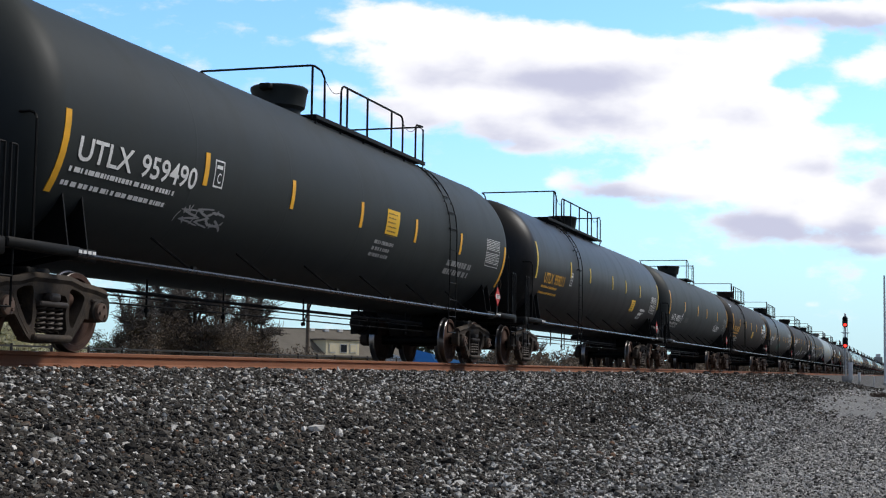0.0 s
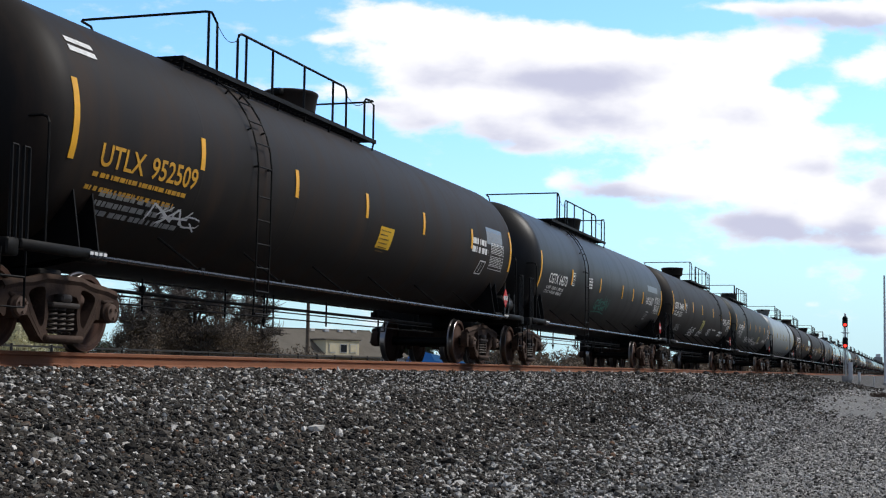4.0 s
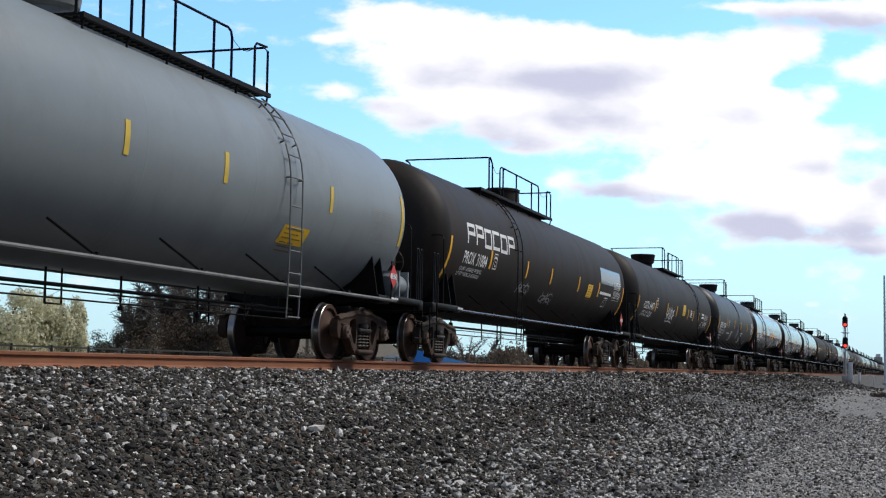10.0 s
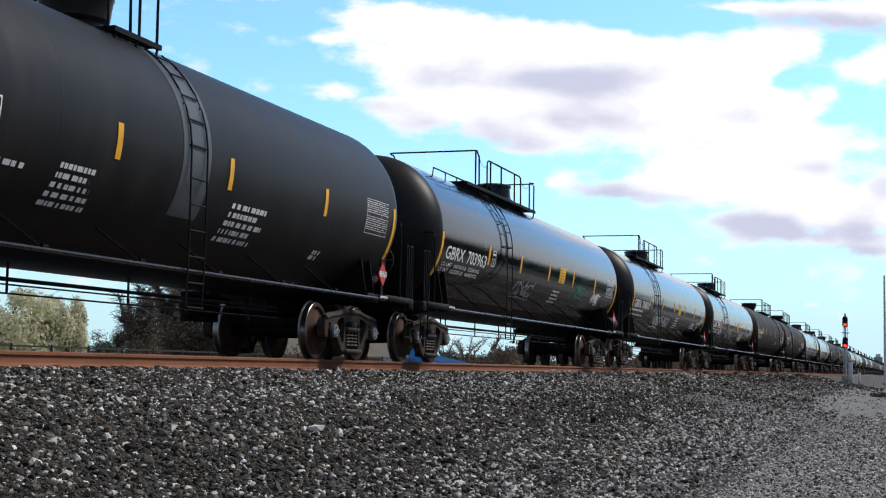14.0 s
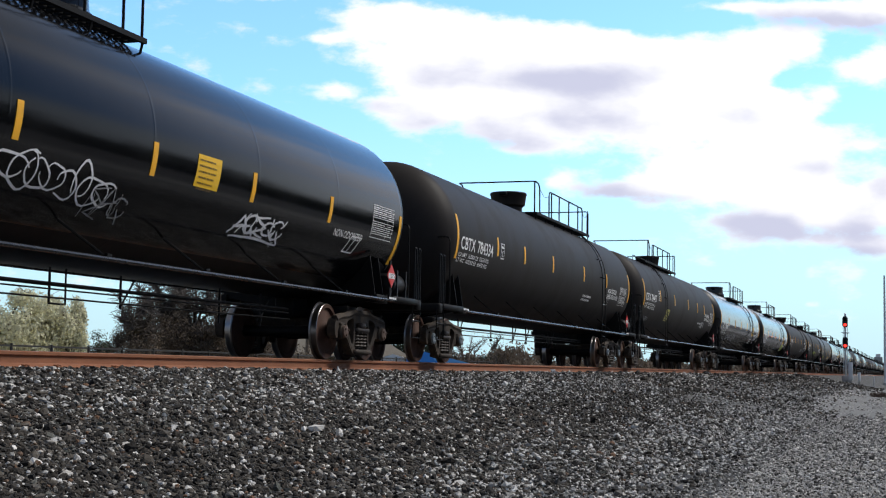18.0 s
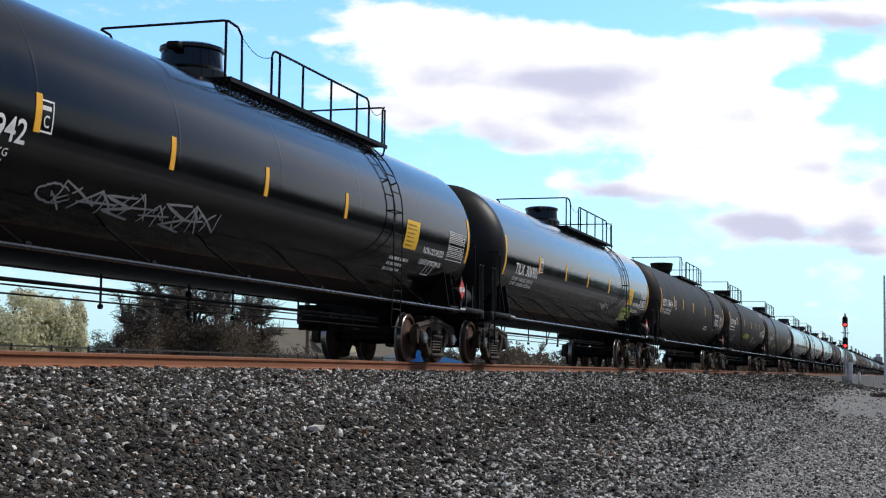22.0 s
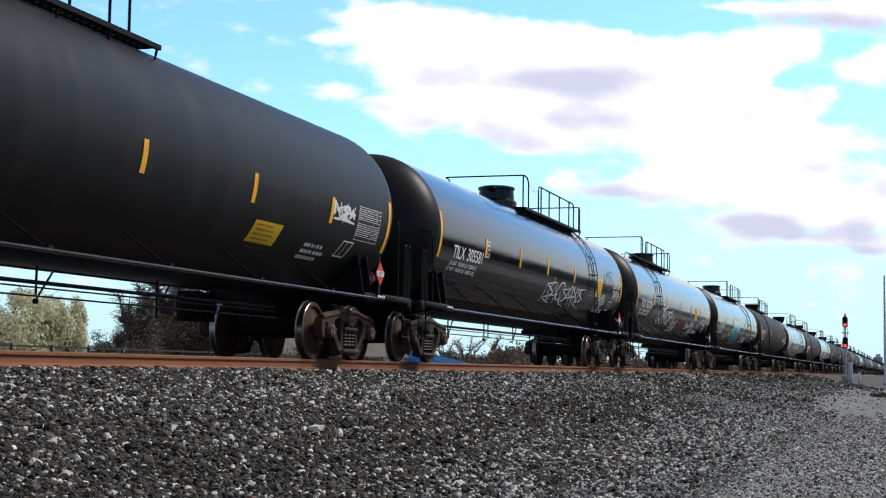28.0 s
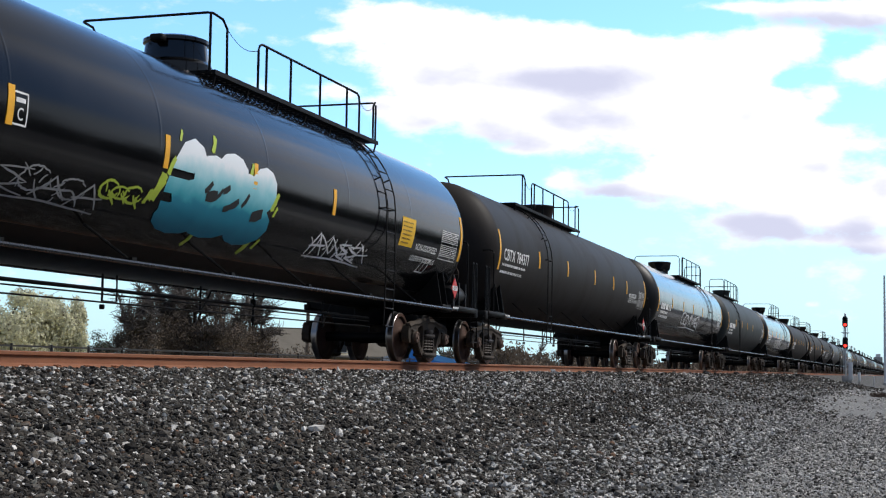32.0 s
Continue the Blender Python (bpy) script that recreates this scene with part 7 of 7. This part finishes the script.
def make_tree(name, bearing, dist, height, width, leaf, label, seed, leaves=2600, leaf_size=0.10, bare=0.25, lobes=7, low=0.15, group=""):
    """A tapered trunk that forks into limbs and twigs, with a crown of many small leaves in uneven lobes."""
    rng = random.Random(seed)
    x, y = sight(bearing, dist)
    tree = thing(name, x, y, GROUND, label, "tree", group)
    g = Geo()
    g.tube([(0, 0, 0), (0.05, 0.03, height * 0.18), (0.0, 0.08, height * 0.38), (0.1, 0.0, height * 0.62)], [0.055 * height, 0.042 * height, 0.03 * height, 0.012 * height], 7)
    part("trunk", g, BARK, tree)
    limbs, twigs, tips = Geo(), Geo(), []
    for k in range(lobes + 4):
        a = rng.uniform(0, 6.28)
        z0 = height * rng.uniform(0.18, 0.5)
        reach = width * 0.5 * rng.uniform(0.4, 1.0)
        z1 = height * rng.uniform(max(low, 0.3), 0.97)
        mid = (reach * 0.45 * math.cos(a), reach * 0.45 * math.sin(a), (z0 + z1) / 2 + 0.05 * height)
        end = (reach * math.cos(a), reach * math.sin(a), z1)
        limbs.tube([(0.02, 0.02, z0), mid, end], [0.018 * height, 0.011 * height, 0.004 * height], 5)
        tips.append((end, reach))
        for j in range(int(26 * bare) + 6):
            u = rng.uniform(0.35, 1.0)
            s = [m + (e - m) * max(0, (u - 0.5) * 2) for m, e in zip(mid, end)]
            d = [rng.gauss(0, 1) for _ in range(3)]
            q = math.sqrt(sum(t * t for t in d)) or 1
            ln = height * rng.uniform(0.06, 0.17)
            e = [s[i] + d[i] / q * ln for i in range(2)] + [s[2] + abs(d[2]) / q * ln]
            m2 = [(s[i] + e[i]) / 2 + rng.uniform(-0.03, 0.03) * height for i in range(3)]
            twigs.tube([s, m2, e], [0.005 * height, 0.0036 * height, 0.0018 * height], 3, caps=False)
    part("bough", limbs, BARK, tree)
    tagged(part("twig", twigs, TWIG, tree), kind="stuff")
    if leaves:
        rs = np.random.default_rng(seed)
        centres = np.array([(t[0][0] * 0.85, t[0][1] * 0.85, max(t[0][2] * 0.92, height * low)) for t in tips])
        centres = np.concatenate([centres, np.stack([rs.normal(0, width * 0.22, lobes), rs.normal(0, width * 0.22, lobes), rs.uniform(low * height + 0.2, height * 0.8, lobes)], 1)])
        if bare > 1:                                           # half-bare: the leaves hang on in the lower part
            centres[:, 2] *= 0.58
        which = rs.integers(0, len(centres), leaves)
        spread = np.array([width * 0.15, width * 0.15, height * 0.10]) * rs.uniform(0.55, 1.3, (len(centres), 1))
        ball = rs.normal(size=(leaves, 3))
        ball *= (rs.random((leaves, 1)) ** 0.4 / np.linalg.norm(ball, axis=1)[:, None]) * 1.9
        pos = centres[which] + ball * spread[which]
        pos[:, 2] = np.maximum(pos[:, 2], 0.1)
        out = ball / np.linalg.norm(ball, axis=1)[:, None] + rs.normal(size=(leaves, 3)) * 0.45     # leaves lie mostly outwards
        d1 = np.cross(out, rs.normal(size=(leaves, 3)))
        d1 /= np.linalg.norm(d1, axis=1)[:, None]
        d2 = np.cross(out, d1)
        d2 /= np.linalg.norm(d2, axis=1)[:, None]
        sz = leaf_size * rs.uniform(0.6, 1.5, (leaves, 1))
        v = np.stack([pos - d1 * sz, pos + d2 * sz * 0.5, pos + d1 * sz, pos - d2 * sz * 0.5], 1).reshape(-1, 3)
        me = bpy.data.meshes.new("crown")
        me.from_pydata(v.tolist(), [], [(4 * i, 4 * i + 1, 4 * i + 2, 4 * i + 3) for i in range(leaves)])
        me.materials.append(leaf)
        part("crown", me, None, tree, smooth=False)
    return tree


make_tree("willow_tree", 35.0, 74, 4.9, 4.6, OLIVE, "broad olive-leaved tree behind the fence", 21, 20000, 0.085, 0.1, 12, 0.08)
make_tree("willow_tree", 33.55, 76, 4.7, 2.3, OLIVE, "rounded olive-leaved tree behind the fence", 22, 11000, 0.08, 0.1, 9, 0.08)
make_tree("willow_tree", 32.5, 75, 4.5, 1.75, OLIVE, "small olive-leaved tree behind the fence", 23, 9000, 0.08, 0.1, 8, 0.08)
make_tree("willow_tree", 37.0, 72, 5.0, 4.0, OLIVE, "broad olive-leaved tree behind the fence", 24, 9000, 0.06, 0.1, 8, 0.1)
make_tree("far_tree", 31.3, 190, 5.2, 3.6, GREENLEAF, "dark rounded tree far beyond the field", 25, 4000, 0.12, 0.1, 6, 0.1)
for k, (bear, dist, h, w, lv) in enumerate(((30.1, 80, 5.3, 3.0, 9000), (29.0, 84, 6.3, 4.2, 20000), (27.8, 86, 6.8, 4.6, 26000), (26.7, 84, 6.2, 4.2, 22000), (25.5, 88, 5.8, 3.6, 9000))):
    make_tree("bare_tree", bear, dist, h, w, DRYLEAF, "half-bare brown thicket tree behind the fence", 30 + k, lv, 0.05, 4.2, 9, 0.06, "thicket behind the fence")
make_tree("fir_tree", 19.45, 175, 6.6, 3.4, GREENLEAF, "dark green tree beside the house", 41, 3200, 0.18, 0.1, 8, 0.2)
make_tree("fir_tree", 18.55, 168, 5.4, 2.4, GREENLEAF, "small dark green tree beside the house", 42, 1800, 0.16, 0.1, 6, 0.2)
make_tree("far_tree", 24.6, 260, 6.6, 4.5, GREENLEAF, "dark tree far behind the house", 43, 1500, 0.25, 0.3, 6, 0.2)
make_tree("far_tree", 21.4, 240, 6.6, 4.0, GREENLEAF, "dark tree far behind the house", 44, 1500, 0.25, 0.3, 6, 0.2)
for k, (bear, dist, h, w) in enumerate(((17.9, 140, 4.6, 4.6), (17.0, 135, 4.4, 5.0), (16.1, 140, 4.8, 4.6), (15.1, 150, 4.4, 5.0), (14.2, 160, 4.6, 4.6), (13.2, 170, 4.4, 4.6), (12.2, 190, 4.8, 5.0), (11.0, 220, 5.0, 6.0))):
    make_tree("bare_tree", bear, dist, h, w, DRYLEAF if k % 2 else GREENLEAF, "grey-brown leafless thicket beyond the line", 50 + k, 1300, 0.15, 1.3, 7, 0.1, "thicket beyond the line")


def make_hedgerow(x0, x1, y, tall, count, size, mat, label, seed):
    """A long uneven hedge of dry scrub; one object of stuff."""
    rs = np.random.default_rng(seed)
    px = x0 + (x1 - x0) * rs.random(count) ** 1.6
    top = tall * (0.72 + 0.20 * np.sin(px * 0.21 + seed) + 0.16 * np.sin(px * 0.53) + 0.10 * np.sin(px * 1.7 + 1))
    pz = top * rs.random(count) ** 1.25
    py = y + rs.normal(0, 0.6, count)
    pos = np.stack([px, py, pz + GROUND + 0.03], 1)
    d1 = rs.normal(size=(count, 3))
    d1[:, 2] += 0.7
    d1 /= np.linalg.norm(d1, axis=1)[:, None]
    d2 = np.cross(d1, rs.normal(size=(count, 3)))
    d2 /= np.linalg.norm(d2, axis=1)[:, None]
    sz = size * rs.uniform(0.6, 1.5, (count, 1)) * (1 + (px[:, None] - x0) / 90)
    v = np.stack([pos - d1 * sz, pos + d2 * sz * 0.4, pos + d1 * sz, pos - d2 * sz * 0.4], 1).reshape(-1, 3)
    me = bpy.data.meshes.new("hedgerow")
    me.from_pydata(v.tolist(), [], [(4 * i, 4 * i + 1, 4 * i + 2, 4 * i + 3) for i in range(count)])
    me.materials.append(mat)
    tagged(new("hedgerow", me), label, "hedge", kind="stuff")


make_hedgerow(118, 900, 33.0, 3.2, 44000, 0.17, DRYLEAF, "low grey-brown scrub hedge beyond the line", 7)
make_hedgerow(62, 100, 42.0, 3.0, 16000, 0.07, DRYLEAF, "low dry brown scrub behind the fence", 8)


def make_weeds(x, y, wide, tall, seed):
    rs = np.random.default_rng(seed)
    w = thing("weed_clump", x, y, GROUND, "low clump of dark brown dead weeds on the gravel", "weeds")
    g = Geo()
    for k in range(260):
        a, r = rs.uniform(0, 6.28), wide * math.sqrt(rs.random()) * 0.5
        px, py = r * math.cos(a), r * math.sin(a)
        h = tall * rs.uniform(0.3, 1.0) * (1 - 0.6 * r / wide)
        g.tube([(px, py, 0), (px + rs.normal(0, 0.06), py + rs.normal(0, 0.06), h)], [0.016, 0.006], 3, caps=False)
    stuff(part("stalks", g, material("dead_weed", (0.05, 0.028, 0.02), 0.9, vary=0.3, scale=4), w, "", False))


make_weeds(80.0, 1.25, 1.5, 0.42, 3)
make_weeds(83.0, 0.75, 1.2, 0.34, 4)

# dark trees on the near side of the line, mirrored in the glossy tanks
make_hedgerow(-30, 240, -27.0, 11.5, 26000, 0.30, GREENLEAF, "tall belt of dark green trees behind the path", 9)


def make_house():
    x, y = sight(22.9, 150)
    h = thing("house", x, y, GROUND, "tan house with a brown hipped shingle roof and a cream dormer", "house", rz=-32)
    # local x runs to the viewer's right, local y away from the viewer
    part("wall", Geo().box(-9.4, 8.2, -4.0, 4.0, 0, 2.5, 0.0), WALL, h, "", False)
    g = Geo()
    g.add([(-9.9, -4.5, 2.35), (8.7, -4.5, 2.35), (8.7, 4.5, 2.35), (-9.9, 4.5, 2.35), (-6.4, 0, 5.10), (6.6, 0, 5.10), (-9.9, -4.5, 2.20), (8.7, -4.5, 2.20), (8.7, 4.5, 2.20), (-9.9, 4.5, 2.20)],
          [(0, 1, 5, 4), (1, 2, 5), (2, 3, 4, 5), (3, 0, 4), (0, 6, 7, 1), (1, 7, 8, 2), (2, 8, 9, 3), (3, 9, 6, 0), (6, 9, 8, 7)])
    roof = part("roof", g, ROOF, h, "brown hipped roof", False)
    for k in range(9):                                        # ridge and hip caps
        xa = -6.4 + 13.0 * k / 9
        part("ridge_cap", Geo().box(xa + 0.02, xa + 1.42, -0.12, 0.12, 5.06, 5.16, 0.03), ROOF, roof, "", False)
    for k, xv in enumerate((-1.4, 0.4, 2.2, 4.0)):
        part("roof_vent", Geo().box(xv, xv + 0.55, -0.5, -0.2, 4.85, 5.16, 0.03), TRIM, roof, "small pale roof vent", False)
    d = part("dormer", Geo().box(-2.2, 2.0, -4.35, -1.2, 2.35, 3.90, 0.0), CREAM, h, "cream painted dormer", False)
    part("dormer_roof", Geo().box(-2.4, 2.2, -4.50, -0.9, 3.90, 4.06, 0.03), ROOF, d, "", False)
    for xa, w in ((-1.75, 0.75), (-0.35, 0.75), (0.85, 0.75)):
        part("window_frame", Geo().box(xa - 0.06, xa + w + 0.06, -4.40, -4.35, 2.65, 3.55, 0.0), TRIM, d, "", False)
        part("pane", Geo().box(xa, xa + w, -4.42, -4.40, 2.72, 3.48, 0.0), PANE if xa == -0.35 else CREAM, d, "", False)
    part("porch_roof", Geo().box(-4.2, 3.4, -5.8, -4.4, 2.15, 2.32, 0.03), ROOF, h, "", False)


def make_fence():
    f = thing("fence", 0, 36, GROUND, "black metal railing fence running beside the line", "fence")
    n = 46
    post = Geo().box(-0.05, 0.05, -0.05, 0.05, 0, 1.98, 0.01).mesh("fence_post", FENCE)
    for k in range(n):
        part("fence_post", post, None, f, at=pose(40 + 3.0 * k, 0, 0))
    bar = Geo().box(0, 3.0, -0.02, 0.02, 1.84, 1.92, 0.0).box(0, 3.0, -0.02, 0.02, 0.75, 0.80, 0.0).box(0, 3.0, -0.02, 0.02, 0.10, 0.15, 0.0)
    me = bar.mesh("fence_rails", FENCE)
    for k in range(n - 1):
        part("fence_rails", me, None, f, at=pose(40 + 3.0 * k, 0, 0))
    pk = Geo()
    for i in range(20):
        pk.box(0.07 + 0.15 * i, 0.078 + 0.15 * i, -0.005, 0.005, 0.10, 1.86, 0.0)
    me = pk.mesh("fence_pickets", FENCE)
    for k in range(n - 1):
        part("fence_pickets", me, None, f, at=pose(40 + 3.0 * k, 0, 0))


def make_canopy():
    x, y = sight(19.07, 112)
    c = thing("shade_canopy", x, y, GROUND, "bright blue fabric shade canopy on posts", "canopy", rz=19.25 - 90)
    g = Geo()
    g.add([(-0.2, -1.4, 2.68), (4.3, -2.0, 1.61), (4.3, 1.4, 1.61), (-0.2, 1.2, 2.68), (-0.7, -1.8, 1.65), (-0.7, 1.6, 1.65), (4.3, -2.0, 1.53), (-0.7, -1.8, 1.55)], [(0, 1, 2, 3), (4, 1, 0), (5, 3, 2), (4, 0, 3, 5), (4, 7, 6, 1)])
    part("fabric", g, CANVAS, c, "", False)
    part("fabric_flap", Geo().add([(1.2, -1.62, 2.35), (4.25, -2.02, 1.63), (1.6, -1.86, 1.69)], [(0, 1, 2)]), CANVASLIGHT, c, "paler side flap", False)
    for px, py in ((-0.6, -1.7), (-0.6, 1.5), (4.2, -1.9), (4.2, 1.3)):
        part("post", Geo().tube([(px, py, 0), (px, py, 1.6)], 0.05, 8), GALV, c)


def make_shed():
    x, y = sight(19.95, 116)
    s = thing("white_shed", x, y, GROUND, "small white shed with a low gable roof", "shed", rz=19.95 - 90)
    part("wall", Geo().box(-0.9, 0.9, -0.9, 0.9, 0, 1.7, 0.0), TRIM, s, "", False)
    part("roof", Geo().prism([(-1.05, 1.68), (1.05, 1.68), (0.75, 2.05), (0.0, 2.3), (-0.75, 2.05)], -1.05, 1.05), PALEMETAL, s, "", False)
    part("door", Geo().box(-0.35, 0.25, -0.93, -0.9, 0.05, 1.5, 0.0), CREAM, s, "", False)
    x, y = sight(19.55, 113)
    b = thing("bollard", x, y, GROUND, "slim white post beside the shed", "post")
    part("post", Geo().tube([(0, 0, 0), (0, 0, 2.0)], 0.08, 8), TRIM, b)
    part("cap", Geo().lathe([(0.09, 0), (0.06, 0.08), (0.001, 0.1)], (0, 0, 2.0), "Z", 8), TRIM, b)
    x, y = sight(20.6, 118)
    w = thing("low_wall", x, y, GROUND, "low cream boundary wall in front of the house", "wall", rz=20.6 - 90)
    part("wall", Geo().box(-6.0, 2.2, -0.15, 0.15, 0, 1.32, 0.02), CREAM, w, "", False)
    part("coping", Geo().box(-6.05, 2.25, -0.2, 0.2, 1.32, 1.40, 0.02), TRIM, w, "", False)


def make_poles():
    x, y = sight(23.35, 108)
    p = thing("utility_pole", x, y, GROUND, "weathered brown wooden utility pole", "pole")
    part("shaft", Geo().tube([(0, 0, 0), (0, 0, 4), (0, 0, 8.5)], [0.17, 0.14, 0.10], 10), POLE, p)
    part("crossarm", Geo().box(-0.06, 0.06, -0.9, 0.9, 7.7, 7.82, 0.01), POLE, p)
    for yy in (-0.8, -0.3, 0.3, 0.8):
        part("insulator", Geo().lathe([(0.03, 0), (0.05, 0.05), (0.03, 0.12), (0.001, 0.13)], (0, yy, 7.82), "Z", 8), PALEMETAL, p)
    p = thing("mast", 168, 2.40, GROUND, "tall slim pale grey steel mast by the path", "mast")
    part("shaft", Geo().tube([(0, 0, 0), (0, 0, 6), (0, 0, 12.4)], [0.17, 0.14, 0.10], 10), PALEMETAL, p)
    part("base", Geo().box(-0.3, 0.3, -0.3, 0.3, 0, 0.35, 0.03), CONCRETE, p)


def make_signal():
    x, y = 130.0, 5.17
    zb = bed_height(x, y)
    s = thing("railway_signal", x, y, zb, "two-headed railway signal showing red over red", "signal")
    part("base", Geo().box(-0.32, 0.32, -0.32, 0.32, -0.1, 0.55, 0.04), CONCRETE, s, "pale concrete base")
    part("mast", Geo().tube([(0, 0, 0.5), (0, 0, 5.9)], 0.085, 12), GALV, s, "galvanised mast")
    part("finial", Geo().lathe([(0.05, 0), (0.07, 0.06), (0.001, 0.16)], (0, 0, 5.9), "Z", 8), GALV, s)
    for z, dy in ((5.25, 0.0), (3.42, 0.0)):
        g = Geo()
        n = 20
        ring = []
        for k in range(n):
            a = 2 * math.pi * k / n
            ring.append((0.235 * math.cos(a), (0.26 if math.sin(a) > 0 else -0.26) + 0.235 * math.sin(a)))
        g.add([(-0.16, yy, z + zz) for yy, zz in ring] + [(-0.10, yy, z + zz) for yy, zz in ring], [tuple(range(n)), tuple(range(2 * n - 1, n - 1, -1))] + [(i, n + i, n + (i + 1) % n, (i + 1) % n) for i in range(n)])
        head = part("signal_head", g, SIGNALBLACK, s, "black backing plate with two lamps", False)
        for zz, lit in ((z - 0.27, True), (z + 0.20, False)):
            part("visor", Geo().lathe([(0.13, -0.40), (0.135, -0.40), (0.135, -0.12), (0.13, -0.12), (0.13, -0.40)], (0, 0, zz), "X", 16), SIGNALBLACK, head)
            part("lens", Geo().lathe([(0.001, -0.225), (0.07, -0.22), (0.125, -0.19), (0.125, -0.16)], (0, 0, zz), "X", 16), SIGNALRED if lit else SIGNALBLACK, head, "lit red lens" if lit else "dark lens")
        part("bracket", Geo().box(-0.12, 0.10, -0.10, 0.10, z - 0.06, z + 0.06, 0.01), GALV, s)
    part("platform", Geo().box(-0.25, 0.35, -0.35, 0.35, 4.26, 4.31, 0.0), GALV, s)
    g = Geo()
    for dy in (-0.18, 0.18):
        g.tube([(0.30, dy, 0.3), (0.30, dy, 5.2)], 0.02, 5)
    for k in range(15):
        g.tube([(0.30, -0.18, 0.5 + 0.31 * k), (0.30, 0.18, 0.5 + 0.31 * k)], 0.014, 4)
    part("ladder", g, GALV, s)
    for xx, yy, w, tall, nm, lb in ((127.5, 4.65, 0.36, 1.75, "relay_cabinet", "pale grey metal relay cabinet beside the signal"), (131.0, 4.05, 0.24, 1.0, "junction_box", "small pale junction box on a post"), (137.0, 2.95, 0.10, 0.9, "marker_post", "white marker post beside the line")):
        zz = bed_height(xx, yy)
        c = thing(nm, xx, yy, zz, lb, "cabinet" if "cab" in nm or "box" in nm else "post")
        part("body", Geo().box(-w / 2, w / 2, -w / 2, w / 2, 0.25 if w > 0.2 else 0, tall, 0.02), PALEMETAL, c)
        part("foot", Geo().box(-w / 3, w / 3, -w / 3, w / 3, -0.1, 0.27, 0.01), CONCRETE, c)
        if w > 0.2:
            part("lid", Geo().box(-w / 2 - 0.03, w / 2 + 0.03, -w / 2 - 0.03, w / 2 + 0.03, tall, tall + 0.05, 0.01), PALEMETAL, c)


def make_silo():
    s = thing("grain_elevator", 930, 17.4, GROUND, "distant grey grain elevator at the end of the line", "building")
    part("tower", Geo().box(-3, 3, -2.6, 2.6, 0, 12.6, 0.2), CONCRETE, s, "", False)
    part("head_house", Geo().box(-2, 2, -1.4, 1.4, 12.6, 14.4, 0.1), PALEMETAL, s, "", False)
    part("bin", Geo().lathe([(2.4, 0), (2.4, 9.0), (0.3, 10.2), (0.001, 10.2)], (0, -4.9, 0), "Z", 20), GALV, s)


make_house()
make_fence()
make_canopy()
make_shed()
make_poles()
make_signal()
make_silo()


# ---- what moves ----
def rolled(t):
    """Metres that the train has rolled by t seconds; it slows very slightly."""
    u = (t - 16) / 16
    return 14.87326 * t - 0.30389 * 8 * u * u - 0.02052 * 5 * u ** 3


def motions():
    times = [2.0 * k for k in range(17)]
    for car, front, sets in TRAIN:
        walk(car, [(t, pose(front - rolled(t), TRACK_Y, 0)) for t in times])
        # the wheels turn, a key for each thirtieth of a second, while the car is within sight of their turning
        ticks = [k / 30 for k in range(961) if -14 < front + 9 - rolled(k / 30) < 120]
        if not ticks:
            continue
        ticks = ([0.0] if ticks[0] > 0 else []) + ticks + ([32.0] if ticks[-1] < 32 else [])
        for axle, x in sets:
            rows = []
            for t in ticks:
                turn = rolled(min(max(t, ticks[1]), ticks[-2])) / 0.457
                rows.append((t, pose(x, 0, 0.457) @ Matrix.Rotation(-turn, 4, "Y")))
            walk(axle, rows)


motions()
